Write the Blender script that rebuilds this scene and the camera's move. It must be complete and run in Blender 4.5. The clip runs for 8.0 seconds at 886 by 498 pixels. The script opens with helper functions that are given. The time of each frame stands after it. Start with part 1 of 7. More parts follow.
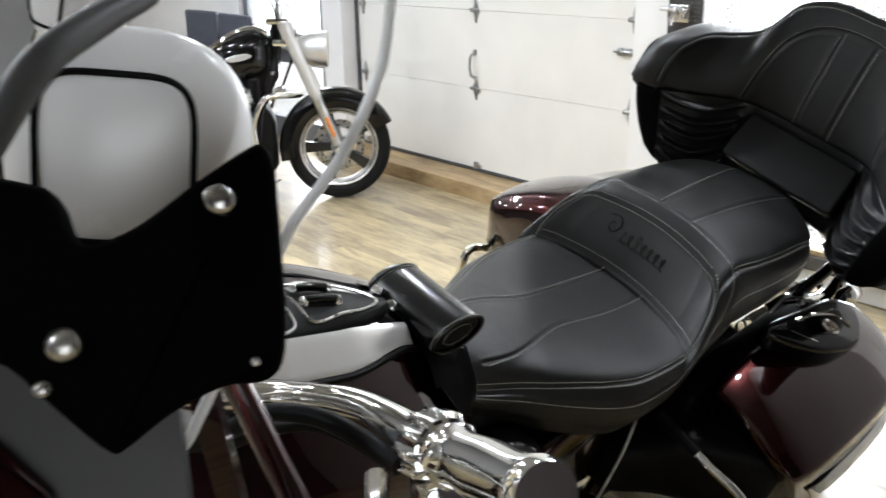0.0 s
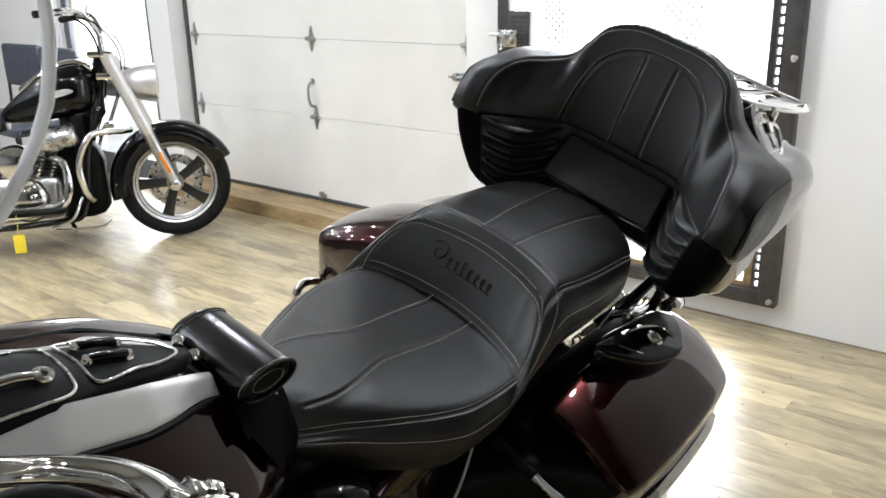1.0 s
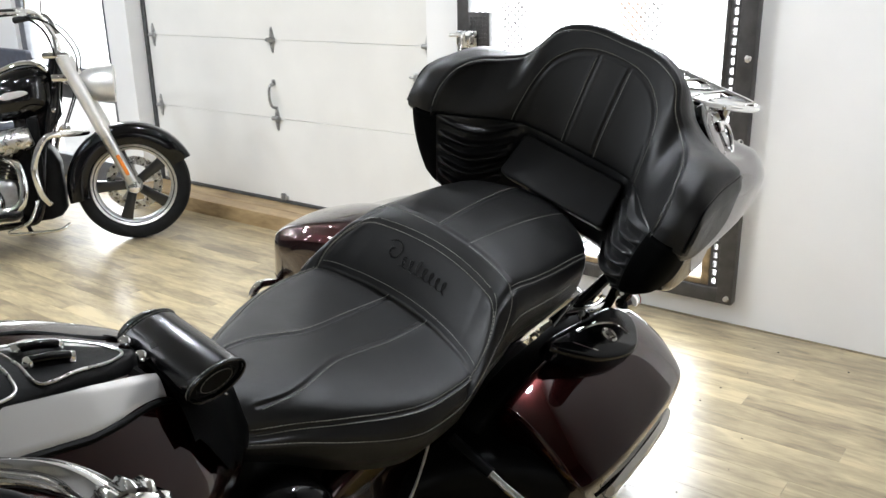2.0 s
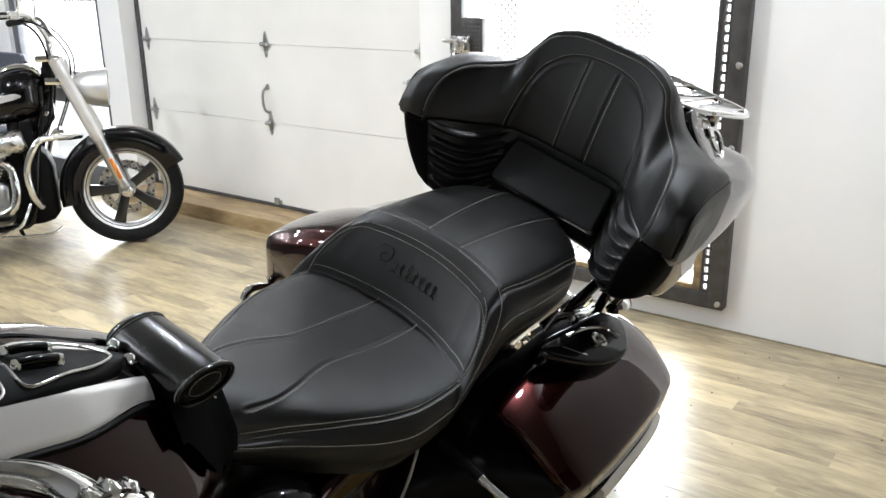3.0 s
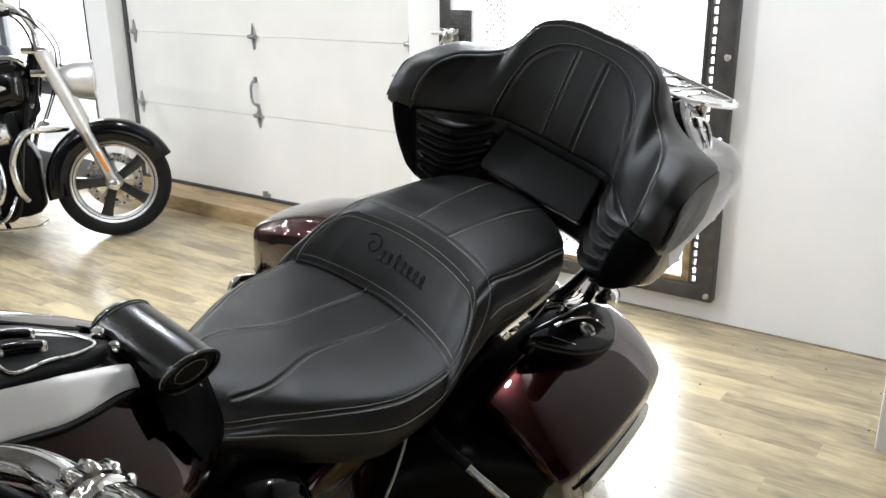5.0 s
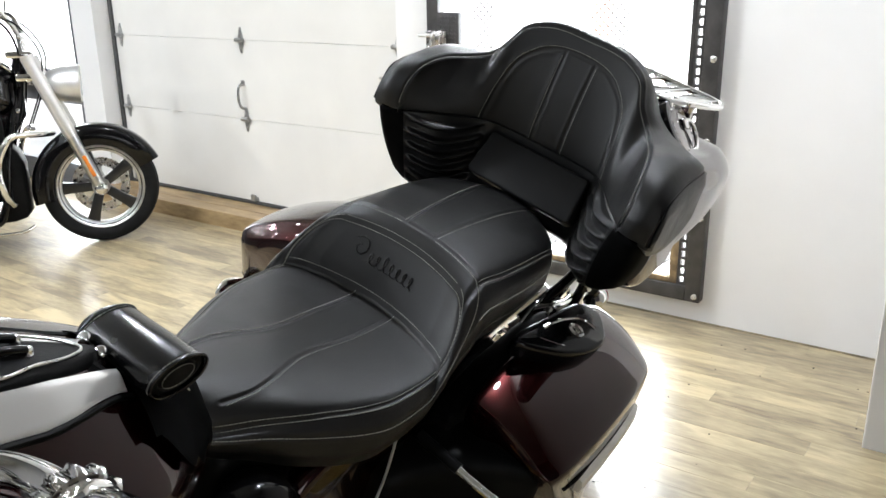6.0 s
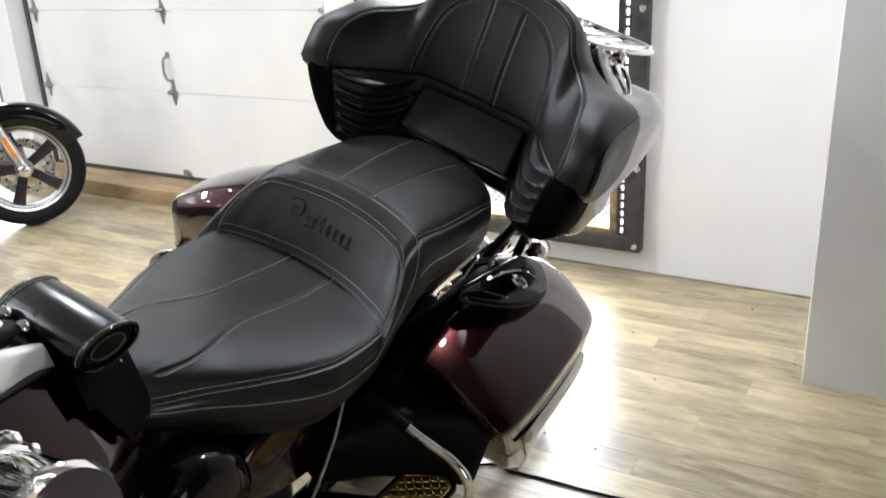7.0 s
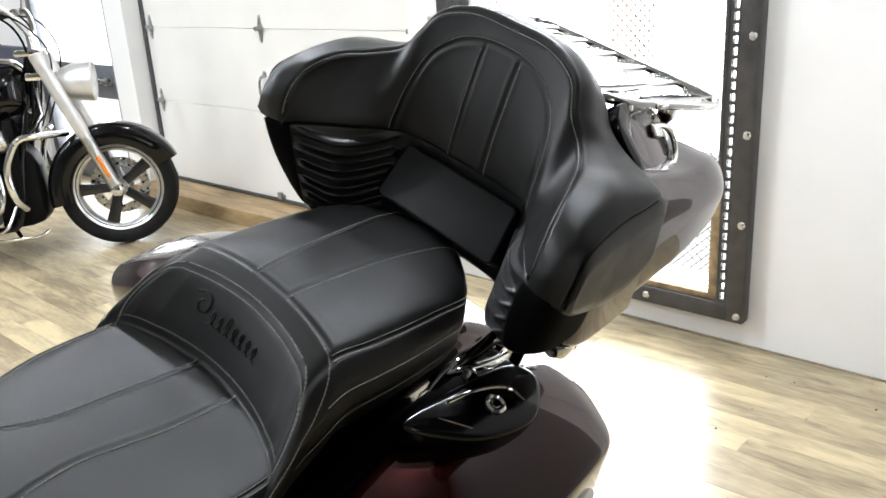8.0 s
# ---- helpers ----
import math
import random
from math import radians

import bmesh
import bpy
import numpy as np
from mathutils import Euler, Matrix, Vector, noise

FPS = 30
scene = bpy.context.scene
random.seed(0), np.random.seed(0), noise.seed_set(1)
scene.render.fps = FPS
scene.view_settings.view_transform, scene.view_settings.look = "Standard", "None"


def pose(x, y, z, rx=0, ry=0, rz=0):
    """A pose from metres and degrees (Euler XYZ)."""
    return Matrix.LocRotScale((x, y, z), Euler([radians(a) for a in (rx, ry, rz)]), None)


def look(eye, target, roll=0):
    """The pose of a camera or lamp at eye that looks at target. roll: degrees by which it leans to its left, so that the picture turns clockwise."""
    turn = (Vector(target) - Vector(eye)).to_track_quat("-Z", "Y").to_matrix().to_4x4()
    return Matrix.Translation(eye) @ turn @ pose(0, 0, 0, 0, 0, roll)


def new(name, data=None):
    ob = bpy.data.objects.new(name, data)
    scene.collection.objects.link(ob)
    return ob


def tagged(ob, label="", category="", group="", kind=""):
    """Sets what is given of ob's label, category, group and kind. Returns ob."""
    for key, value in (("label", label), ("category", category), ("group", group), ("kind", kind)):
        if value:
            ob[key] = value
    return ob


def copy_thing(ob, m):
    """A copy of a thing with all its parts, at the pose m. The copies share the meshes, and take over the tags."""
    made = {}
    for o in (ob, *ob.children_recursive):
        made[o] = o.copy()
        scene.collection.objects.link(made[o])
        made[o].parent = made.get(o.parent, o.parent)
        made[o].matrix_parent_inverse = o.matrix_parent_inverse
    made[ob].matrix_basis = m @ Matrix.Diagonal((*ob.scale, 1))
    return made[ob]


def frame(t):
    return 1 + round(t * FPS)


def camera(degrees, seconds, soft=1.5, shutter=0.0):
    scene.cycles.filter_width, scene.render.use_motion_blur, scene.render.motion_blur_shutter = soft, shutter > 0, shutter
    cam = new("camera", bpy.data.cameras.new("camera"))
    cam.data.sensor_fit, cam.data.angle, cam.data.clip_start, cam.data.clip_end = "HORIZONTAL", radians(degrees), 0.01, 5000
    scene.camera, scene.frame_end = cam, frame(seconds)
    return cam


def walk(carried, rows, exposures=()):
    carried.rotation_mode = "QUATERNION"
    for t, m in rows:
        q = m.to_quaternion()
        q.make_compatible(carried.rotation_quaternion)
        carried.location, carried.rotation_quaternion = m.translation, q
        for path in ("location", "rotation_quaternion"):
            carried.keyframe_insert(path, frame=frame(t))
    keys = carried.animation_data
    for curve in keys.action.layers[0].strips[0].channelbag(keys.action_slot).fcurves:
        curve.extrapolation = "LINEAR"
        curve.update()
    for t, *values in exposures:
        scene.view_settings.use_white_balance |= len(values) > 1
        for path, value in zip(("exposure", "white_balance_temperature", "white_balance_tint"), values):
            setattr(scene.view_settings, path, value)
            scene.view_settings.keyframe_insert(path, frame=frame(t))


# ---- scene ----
cam = camera(55.2, 8.0, shutter=0.3)
PATH = [
    (0, (0.044, 0.394, 1.384), (-1.38, 1.627, 0.713), -0.9),
    (0.5, (0.051, 0.451, 1.375), (-1.232, 1.834, 0.71), -1.0),
    (1, (0.063, 0.479, 1.379), (-1.141, 1.952, 0.76), -1.2),
    (1.5, (0.075, 0.491, 1.374), (-1.085, 1.999, 0.757), -1.3),
    (3, (0.095, 0.491, 1.375), (-1.04, 2.022, 0.77), -0.7),
    (3.5, (0.095, 0.491, 1.368), (-1.044, 2.02, 0.764), -0.4),
    (4, (0.093, 0.491, 1.365), (-1.038, 2.022, 0.753), -0.1),
    (4.5, (0.094, 0.493, 1.363), (-1.031, 2.027, 0.748), -0.3),
    (6, (0.098, 0.495, 1.361), (-0.996, 2.054, 0.751), -0.7),
    (6.5, (0.095, 0.492, 1.363), (-0.996, 2.056, 0.762), -0.9),
    (6.8, (0.091, 0.491, 1.353), (-0.968, 2.071, 0.733), -2.8),
    (7, (0.095, 0.514, 1.328), (-0.876, 2.124, 0.645), -2.6),
    (7.2, (0.098, 0.576, 1.314), (-0.929, 2.13, 0.587), -2.8),
    (7.3, (0.11, 0.636, 1.311), (-0.962, 2.187, 0.645), -1.6),
    (7.5, (0.148, 0.762, 1.328), (-1.071, 2.225, 0.716), -2.5),
    (7.7, (0.166, 0.883, 1.35), (-1.068, 2.33, 0.731), -1.7),
    (8, (0.162, 1.065, 1.347), (-1.12, 2.454, 0.695), -3.4),
]
walk(cam, [(t, look(eye, target, roll)) for t, eye, target, roll in PATH],
     exposures=[(0.0, -0.12), (1.5, -0.16), (3.0, -0.12), (6.5, -0.02), (7.5, 0.06), (8.0, 0.10)])

# ---- world and light ----
world = bpy.data.worlds.new("world")
scene.world = world
world.use_nodes = True
_nt = world.node_tree
_sky = _nt.nodes.new("ShaderNodeTexSky")
_sky.sky_type, _sky.sun_disc = "NISHITA", False
_sky.sun_elevation, _sky.sun_rotation = radians(42), radians(200)
_bg = _nt.nodes["Background"]
_bg.inputs["Strength"].default_value = 0.12
_nt.links.new(_sky.outputs["Color"], _bg.inputs["Color"])
scene.view_settings.exposure = 0.0


def sun_lamp(energy, direction):
    d = bpy.data.lights.new("sun", "SUN")
    d.energy, d.angle, d.color = energy, radians(0.5), (1.0, 0.95, 0.88)
    ob = new("sun", d)
    ob.matrix_world = look((0, 0, 12), Vector((0, 0, 12)) + Vector(direction))
    return ob


def area_lamp(name, eye, target, sx, sy, energy, color=(1, 1, 1), disk=False):
    d = bpy.data.lights.new(name, "AREA")
    d.energy, d.color = energy, color
    if disk:
        d.shape, d.size = "DISK", sx
    else:
        d.shape, d.size, d.size_y = "RECTANGLE", sx, sy
    ob = new(name, d)
    ob.matrix_world = look(eye, target)
    return ob


sun_lamp(2.5, (0.25, 0.6, -0.75))
# daylight through the mesh gate, the glazed doorway beside the pier and the shop windows behind
area_lamp("gate_daylight", (-1.55, 3.98, 1.15), (-1.55, 0, 0.7), 1.2, 1.9, 130, (0.90, 0.95, 1.0))
area_lamp("side_window_daylight", (-5.63, 4.05, 1.1), (-5.63, 0, 0.8), 0.95, 1.9, 60, (0.93, 0.97, 1.0))
CEIL = 3.05
# the last three spots are added, out of view, to brighten wall, seat and bolster
LAMP_SPOTS = [(x, y) for y in (-1.4, 0.1, 1.6) for x in (-6.2, -4.8, -3.4)] + [(-0.4, 2.8), (-2.2, 2.5), (-0.5, -1.8)]
for _x, _y in LAMP_SPOTS:
    area_lamp("ceiling_lamp_light", (_x, _y, CEIL - 0.075), (_x, _y, 0), 0.17, 0.17, 38, (0.895, 0.95, 1.03), True)

# ---- mesh tools ----
def part(name, bm, material, parent=None, label="", smooth=True, sharp=40):
    me = bpy.data.meshes.new(name)
    if len(bm.faces) > 1:
        bmesh.ops.recalc_face_normals(bm, faces=bm.faces)
    bm.to_mesh(me)
    bm.free()
    me.materials.append(material)
    if smooth:
        me.shade_smooth()
        me.set_sharp_from_angle(angle=radians(sharp))
    ob = new(name, me)
    ob.parent = parent
    if label:
        ob["label"] = label
    return ob


def thing(name, m, label, category, group="", kind=""):
    ob = new(name)
    ob.empty_display_size = 0.1
    ob.matrix_world = m
    return tagged(ob, label, category, group, kind)


def box(bm, lo, hi, bevel=0.0, seg=2, m=None):
    """A block between two corners, with rounded edges."""
    sub = bmesh.new()
    bmesh.ops.create_cube(sub, size=1)
    lo, hi = Vector(lo), Vector(hi)
    for v in sub.verts:
        v.co = Vector(((v.co.x + 0.5) * (hi.x - lo.x) + lo.x, (v.co.y + 0.5) * (hi.y - lo.y) + lo.y, (v.co.z + 0.5) * (hi.z - lo.z) + lo.z))
    if bevel > 0:
        bmesh.ops.bevel(sub, geom=sub.edges[:], offset=bevel, segments=seg, affect="EDGES", profile=0.5)
    merge(bm, sub, m)
    return bm


def merge(bm, sub, m=None):
    if m is not None:
        sub.transform(m)
    me = bpy.data.meshes.new("tmp")
    sub.to_mesh(me)
    sub.free()
    bm.from_mesh(me)
    bpy.data.meshes.remove(me)


def spline(points, n, closed=False):
    """Catmull-Rom points through the given ones (any dimension)."""
    p = np.array(points, float)
    k = len(p)
    out = []
    spans = k if closed else k - 1
    for i in range(spans):
        if closed:
            a, b, c, d = p[(i - 1) % k], p[i], p[(i + 1) % k], p[(i + 2) % k]
        else:
            a, b, c, d = p[max(i - 1, 0)], p[i], p[i + 1], p[min(i + 2, k - 1)]
        for j in range(n):
            u = j / n
            out.append(0.5 * (2 * b + (c - a) * u + (2 * a - 5 * b + 4 * c - d) * u * u + (3 * b - a - 3 * c + d) * u ** 3))
    if not closed:
        out.append(p[-1])
    return np.array(out)


def tube(bm, points, radius, sides=12, closed=False, smooth_n=0, cap=True):
    """A round bar along points; radius may be a list."""
    pts = spline(points, smooth_n, closed) if smooth_n else np.array(points, float)
    n = len(pts)
    rad = np.interp(np.linspace(0, 1, n), np.linspace(0, 1, len(radius)), radius) if isinstance(radius, (list, tuple)) else np.full(n, radius)
    tan = np.gradient(pts, axis=0) if not closed else (np.roll(pts, -1, 0) - np.roll(pts, 1, 0))
    rings, up = [], None
    for i in range(n):
        t = Vector(tan[i]).normalized()
        if up is None:
            up = t.orthogonal().normalized()
        else:
            up = (up - t * up.dot(t))
            up = up.normalized() if up.length > 1e-6 else t.orthogonal().normalized()
        side = t.cross(up)
        rings.append([bm.verts.new(Vector(pts[i]) + (up * math.cos(a) + side * math.sin(a)) * float(rad[i])) for a in (2 * math.pi * k / sides for k in range(sides))])
    for i in range(n if closed else n - 1):
        r, s = rings[i], rings[(i + 1) % n]
        off = 0
        if closed and i == n - 1:
            off = min(range(sides), key=lambda o: sum((r[k].co - s[(k + o) % sides].co).length for k in range(0, sides, 3)))
        for k in range(sides):
            bm.faces.new((r[k], r[(k + 1) % sides], s[(k + 1 + off) % sides], s[(k + off) % sides]))
    if cap and not closed:
        bm.faces.new(rings[0])
        bm.faces.new(rings[-1])
    return bm


def lathe(bm, profile, sides=32, m=None, arc=None):
    """Turns a profile of (radius, height) round the local z axis."""
    sub = bmesh.new()
    rings = []
    for r, h in profile:
        if r < 1e-6:
            rings.append([sub.verts.new((0, 0, h))])
        else:
            rings.append([sub.verts.new((r * math.cos(2 * math.pi * k / sides), r * math.sin(2 * math.pi * k / sides), h)) for k in range(sides)])
    for p, q in zip(rings, rings[1:]):
        for k in range(sides):
            j = (k + 1) % sides
            if len(p) == 1 and len(q) > 1:
                sub.faces.new((p[0], q[k], q[j]))
            elif len(q) == 1 and len(p) > 1:
                sub.faces.new((p[k], p[j], q[0]))
            elif len(p) > 1:
                sub.faces.new((p[k], p[j], q[j], q[k]))
    merge(bm, sub, m)
    return bm


def axis(p, d):
    """The pose whose z axis runs from p along d."""
    return Matrix.Translation(p) @ Vector(d).to_track_quat("Z", "Y").to_matrix().to_4x4()


def sheet(bm, grid, closed_u=False, closed_v=False):
    """Faces over a grid of points [i][j]."""
    g = np.asarray(grid, float)
    nu, nv = g.shape[:2]
    vs = [[bm.verts.new(g[i, j]) for j in range(nv)] for i in range(nu)]
    for i in range(nu if closed_u else nu - 1):
        for j in range(nv if closed_v else nv - 1):
            a, b, c, d = vs[i][j], vs[(i + 1) % nu][j], vs[(i + 1) % nu][(j + 1) % nv], vs[i][(j + 1) % nv]
            if len({a, b, c, d}) == 4:
                bm.faces.new((a, b, c, d))
    return vs


def loft(bm, sections, caps=True):
    """Closed sections (equal point counts), joined end to end."""
    vs = sheet(bm, sections, False, True)
    if caps:
        bm.faces.new(vs[0])
        bm.faces.new(list(reversed(vs[-1])))
    return vs


def plate(bm, outline, axis_i, lo, hi, bevel=0.0, seg=2, m=None):
    """An outline of 2D points, extruded along an axis between lo and hi."""
    sub = bmesh.new()

    def place(p, h):
        q = list(p)
        q.insert(axis_i, h)
        return q
    a = [sub.verts.new(place(p, lo)) for p in outline]
    b = [sub.verts.new(place(p, hi)) for p in outline]
    n = len(outline)
    sub.faces.new(a)
    sub.faces.new(list(reversed(b)))
    for k in range(n):
        sub.faces.new((a[k], b[k], b[(k + 1) % n], a[(k + 1) % n]))
    bmesh.ops.recalc_face_normals(sub, faces=sub.faces)
    if bevel > 0:
        rim = [e for e in sub.edges if len(e.link_faces) == 2 and e.link_faces[0].normal.angle(e.link_faces[1].normal, 0) > 0.6]
        bmesh.ops.bevel(sub, geom=rim, offset=bevel, segments=seg, affect="EDGES", profile=0.5)
    merge(bm, sub, m)
    return bm


def rounded(w, h, r, n=6, cx=0.0, cy=0.0):
    """The outline of a rounded rectangle."""
    out = []
    for sx, sy, a0 in ((1, 1, 0), (-1, 1, 90), (-1, -1, 180), (1, -1, 270)):
        for k in range(n + 1):
            a = radians(a0 + 90 * k / n)
            out.append((cx + sx * (w / 2 - r) + r * math.cos(a), cy + sy * (h / 2 - r) + r * math.sin(a)))
    return out


def smoothstep(x, a, b):
    t = np.clip((np.asarray(x, float) - a) / (b - a), 0, 1)
    return t * t * (3 - 2 * t)


# ---- materials ----
def mat(name, color, rough=0.5, metal=0.0, coat=0.0, var=0.0, scale=8.0, bump=0.0, bump_scale=200.0, spec=0.5, stretch=(1, 1, 1), rough_var=0.0, detail=6.0, coat_rough=0.05):
    m = bpy.data.materials.new(name)
    m.use_nodes = True
    nt = m.node_tree
    b = nt.nodes["Principled BSDF"]
    b.inputs["Base Color"].default_value = (*color, 1)
    b.inputs["Roughness"].default_value = rough
    b.inputs["Metallic"].default_value = metal
    b.inputs["Coat Weight"].default_value = coat
    b.inputs["Coat Roughness"].default_value = coat_rough
    b.inputs["Specular IOR Level"].default_value = spec
    tc = nt.nodes.new("ShaderNodeTexCoord")
    mp = nt.nodes.new("ShaderNodeMapping")
    mp.inputs["Scale"].default_value = stretch
    nt.links.new(tc.outputs["Object"], mp.inputs["Vector"])
    if var > 0 or rough_var > 0:
        n = nt.nodes.new("ShaderNodeTexNoise")
        n.inputs["Scale"].default_value, n.inputs["Detail"].default_value = scale, detail
        nt.links.new(mp.outputs["Vector"], n.inputs["Vector"])
        if var > 0:
            r = nt.nodes.new("ShaderNodeValToRGB")
            lo, hi = [c * (1 - var) for c in color], [min(c * (1 + var), 1) for c in color]
            r.color_ramp.elements[0].position, r.color_ramp.elements[0].color = 0.3, (*lo, 1)
            r.color_ramp.elements[1].position, r.color_ramp.elements[1].color = 0.7, (*hi, 1)
            nt.links.new(n.outputs["Fac"], r.inputs["Fac"])
            nt.links.new(r.outputs["Color"], b.inputs["Base Color"])
        if rough_var > 0:
            q = nt.nodes.new("ShaderNodeMapRange")
            q.inputs["To Min"].default_value, q.inputs["To Max"].default_value = max(rough - rough_var, 0.02), min(rough + rough_var, 1)
            q.inputs["From Min"].default_value, q.inputs["From Max"].default_value = 0.3, 0.7
            nt.links.new(n.outputs["Fac"], q.inputs["Value"])
            nt.links.new(q.outputs["Result"], b.inputs["Roughness"])
    if bump > 0:
        n2 = nt.nodes.new("ShaderNodeTexNoise")
        n2.inputs["Scale"].default_value, n2.inputs["Detail"].default_value = bump_scale, 3
        bp = nt.nodes.new("ShaderNodeBump")
        bp.inputs["Strength"].default_value, bp.inputs["Distance"].default_value = bump, 0.002
        nt.links.new(mp.outputs["Vector"], n2.inputs["Vector"])
        nt.links.new(n2.outputs["Fac"], bp.inputs["Height"])
        nt.links.new(bp.outputs["Normal"], b.inputs["Normal"])
    return m


def leather(name, color, rough, grain=0.25, spec=0.35):
    """Black hide: fine pebble grain, faint wear in the gloss."""
    m = mat(name, color, rough, var=0.25, scale=14, rough_var=0.07, bump=0, spec=spec)
    nt = m.node_tree
    b = nt.nodes["Principled BSDF"]
    tc = nt.nodes.new("ShaderNodeTexCoord")
    v = nt.nodes.new("ShaderNodeTexVoronoi")
    v.inputs["Scale"].default_value = 620
    n = nt.nodes.new("ShaderNodeTexNoise")
    n.inputs["Scale"].default_value, n.inputs["Detail"].default_value = 60, 4
    mix = nt.nodes.new("ShaderNodeMath")
    mix.operation = "ADD"
    bp = nt.nodes.new("ShaderNodeBump")
    bp.inputs["Strength"].default_value, bp.inputs["Distance"].default_value = grain, 0.0012
    nt.links.new(tc.outputs["Object"], v.inputs["Vector"])
    nt.links.new(tc.outputs["Object"], n.inputs["Vector"])
    nt.links.new(v.outputs["Distance"], mix.inputs[0])
    nt.links.new(n.outputs["Fac"], mix.inputs[1])
    nt.links.new(mix.outputs["Value"], bp.inputs["Height"])
    nt.links.new(bp.outputs["Normal"], b.inputs["Normal"])
    return m


def wood(name, dark, light, rough, along, by_object=True, coat=0.0):
    """Plank wood: long streaks, board-to-board change, worn gloss."""
    m = bpy.data.materials.new(name)
    m.use_nodes = True
    nt = m.node_tree
    b = nt.nodes["Principled BSDF"]
    tc = nt.nodes.new("ShaderNodeTexCoord")
    info = nt.nodes.new("ShaderNodeObjectInfo")
    geo = nt.nodes.new("ShaderNodeNewGeometry")
    add = nt.nodes.new("ShaderNodeVectorMath")
    add.operation = "MULTIPLY_ADD"
    add.inputs[1].default_value = (37, 11, 5)
    src = info.outputs["Random"] if by_object else geo.outputs["Random Per Island"]
    comb = nt.nodes.new("ShaderNodeCombineXYZ")
    for k in range(3):
        nt.links.new(src, comb.inputs[k])
    mp = nt.nodes.new("ShaderNodeMapping")
    mp.inputs["Scale"].default_value = along
    nt.links.new(tc.outputs["Object"], mp.inputs["Vector"])
    nt.links.new(comb.outputs["Vector"], add.inputs[0])
    nt.links.new(mp.outputs["Vector"], add.inputs[2])
    n = nt.nodes.new("ShaderNodeTexNoise")
    n.inputs["Scale"].default_value, n.inputs["Detail"].default_value, n.inputs["Distortion"].default_value = 3.0, 7, 0.6
    nt.links.new(add.outputs["Vector"], n.inputs["Vector"])
    n2 = nt.nodes.new("ShaderNodeTexNoise")
    n2.inputs["Scale"].default_value, n2.inputs["Detail"].default_value = 14.0, 5
    nt.links.new(add.outputs["Vector"], n2.inputs["Vector"])
    mixf = nt.nodes.new("ShaderNodeMath")
    mixf.operation = "MULTIPLY_ADD"
    mixf.inputs[1].default_value = 0.35
    nt.links.new(n2.outputs["Fac"], mixf.inputs[0])
    sub = nt.nodes.new("ShaderNodeMath")
    sub.operation = "MULTIPLY_ADD"
    sub.inputs[1].default_value = 0.22
    nt.links.new(src, sub.inputs[0])
    nt.links.new(n.outputs["Fac"], sub.inputs[2])
    nt.links.new(sub.outputs["Value"], mixf.inputs[2])
    r = nt.nodes.new("ShaderNodeValToRGB")
    r.color_ramp.elements[0].position, r.color_ramp.elements[0].color = 0.52, (*dark, 1)
    r.color_ramp.elements[1].position, r.color_ramp.elements[1].color = 1.0, (*light, 1)
    nt.links.new(mixf.outputs["Value"], r.inputs["Fac"])
    nt.links.new(r.outputs["Color"], b.inputs["Base Color"])
    q = nt.nodes.new("ShaderNodeMapRange")
    q.inputs["To Min"].default_value, q.inputs["To Max"].default_value = rough - 0.06, rough + 0.1
    nt.links.new(n.outputs["Fac"], q.inputs["Value"])
    nt.links.new(q.outputs["Result"], b.inputs["Roughness"])
    b.inputs["Coat Weight"].default_value = coat
    b.inputs["Coat Roughness"].default_value = 0.18
    bp = nt.nodes.new("ShaderNodeBump")
    bp.inputs["Strength"].default_value, bp.inputs["Distance"].default_value = 0.15, 0.001
    nt.links.new(n2.outputs["Fac"], bp.inputs["Height"])
    nt.links.new(bp.outputs["Normal"], b.inputs["Normal"])
    return m


def glass(name, tint=(1, 1, 1), rough=0.0):
    """A thin clear pane: mostly see-through, gloss by angle."""
    m = bpy.data.materials.new(name)
    m.use_nodes = True
    nt = m.node_tree
    nt.nodes.remove(nt.nodes["Principled BSDF"])
    out = nt.nodes["Material Output"]
    t = nt.nodes.new("ShaderNodeBsdfTransparent")
    t.inputs["Color"].default_value = (*tint, 1)
    g = nt.nodes.new("ShaderNodeBsdfGlossy")
    g.inputs["Roughness"].default_value = rough
    f = nt.nodes.new("ShaderNodeFresnel")
    f.inputs["IOR"].default_value = 1.455
    mx = nt.nodes.new("ShaderNodeMixShader")
    nt.links.new(f.outputs["Fac"], mx.inputs["Fac"])
    nt.links.new(t.outputs["BSDF"], mx.inputs[1])
    nt.links.new(g.outputs["BSDF"], mx.inputs[2])
    nt.links.new(mx.outputs["Shader"], out.inputs["Surface"])
    return m


def glow(name, color, strength):
    m = bpy.data.materials.new(name)
    m.use_nodes = True
    b = m.node_tree.nodes["Principled BSDF"]
    b.inputs["Base Color"].default_value = (0.8, 0.8, 0.8, 1)
    b.inputs["Emission Color"].default_value = (*color, 1)
    b.inputs["Emission Strength"].default_value = strength
    return m


LEATHER = leather("seat_leather", (0.0046, 0.0044, 0.0041), 0.40, spec=0.46)
PLATE_HIDE = leather("plate_hide", (0.004, 0.004, 0.0042), 0.5, 0.15, spec=0.3)
LEATHER_SIDE = leather("side_leather", (0.003, 0.003, 0.003), 0.5, spec=0.12)
LEATHER_GLOSS = leather("pouch_leather", (0.003, 0.003, 0.0034), 0.24, 0.06, spec=0.6)
VINYL = mat("ribbed_vinyl", (0.004, 0.004, 0.0042), 0.36, var=0.2, scale=30, bump=0.05, bump_scale=300, spec=0.5)
THREAD = mat("grey_thread", (0.24, 0.235, 0.21), 0.8, var=0.3, scale=300)
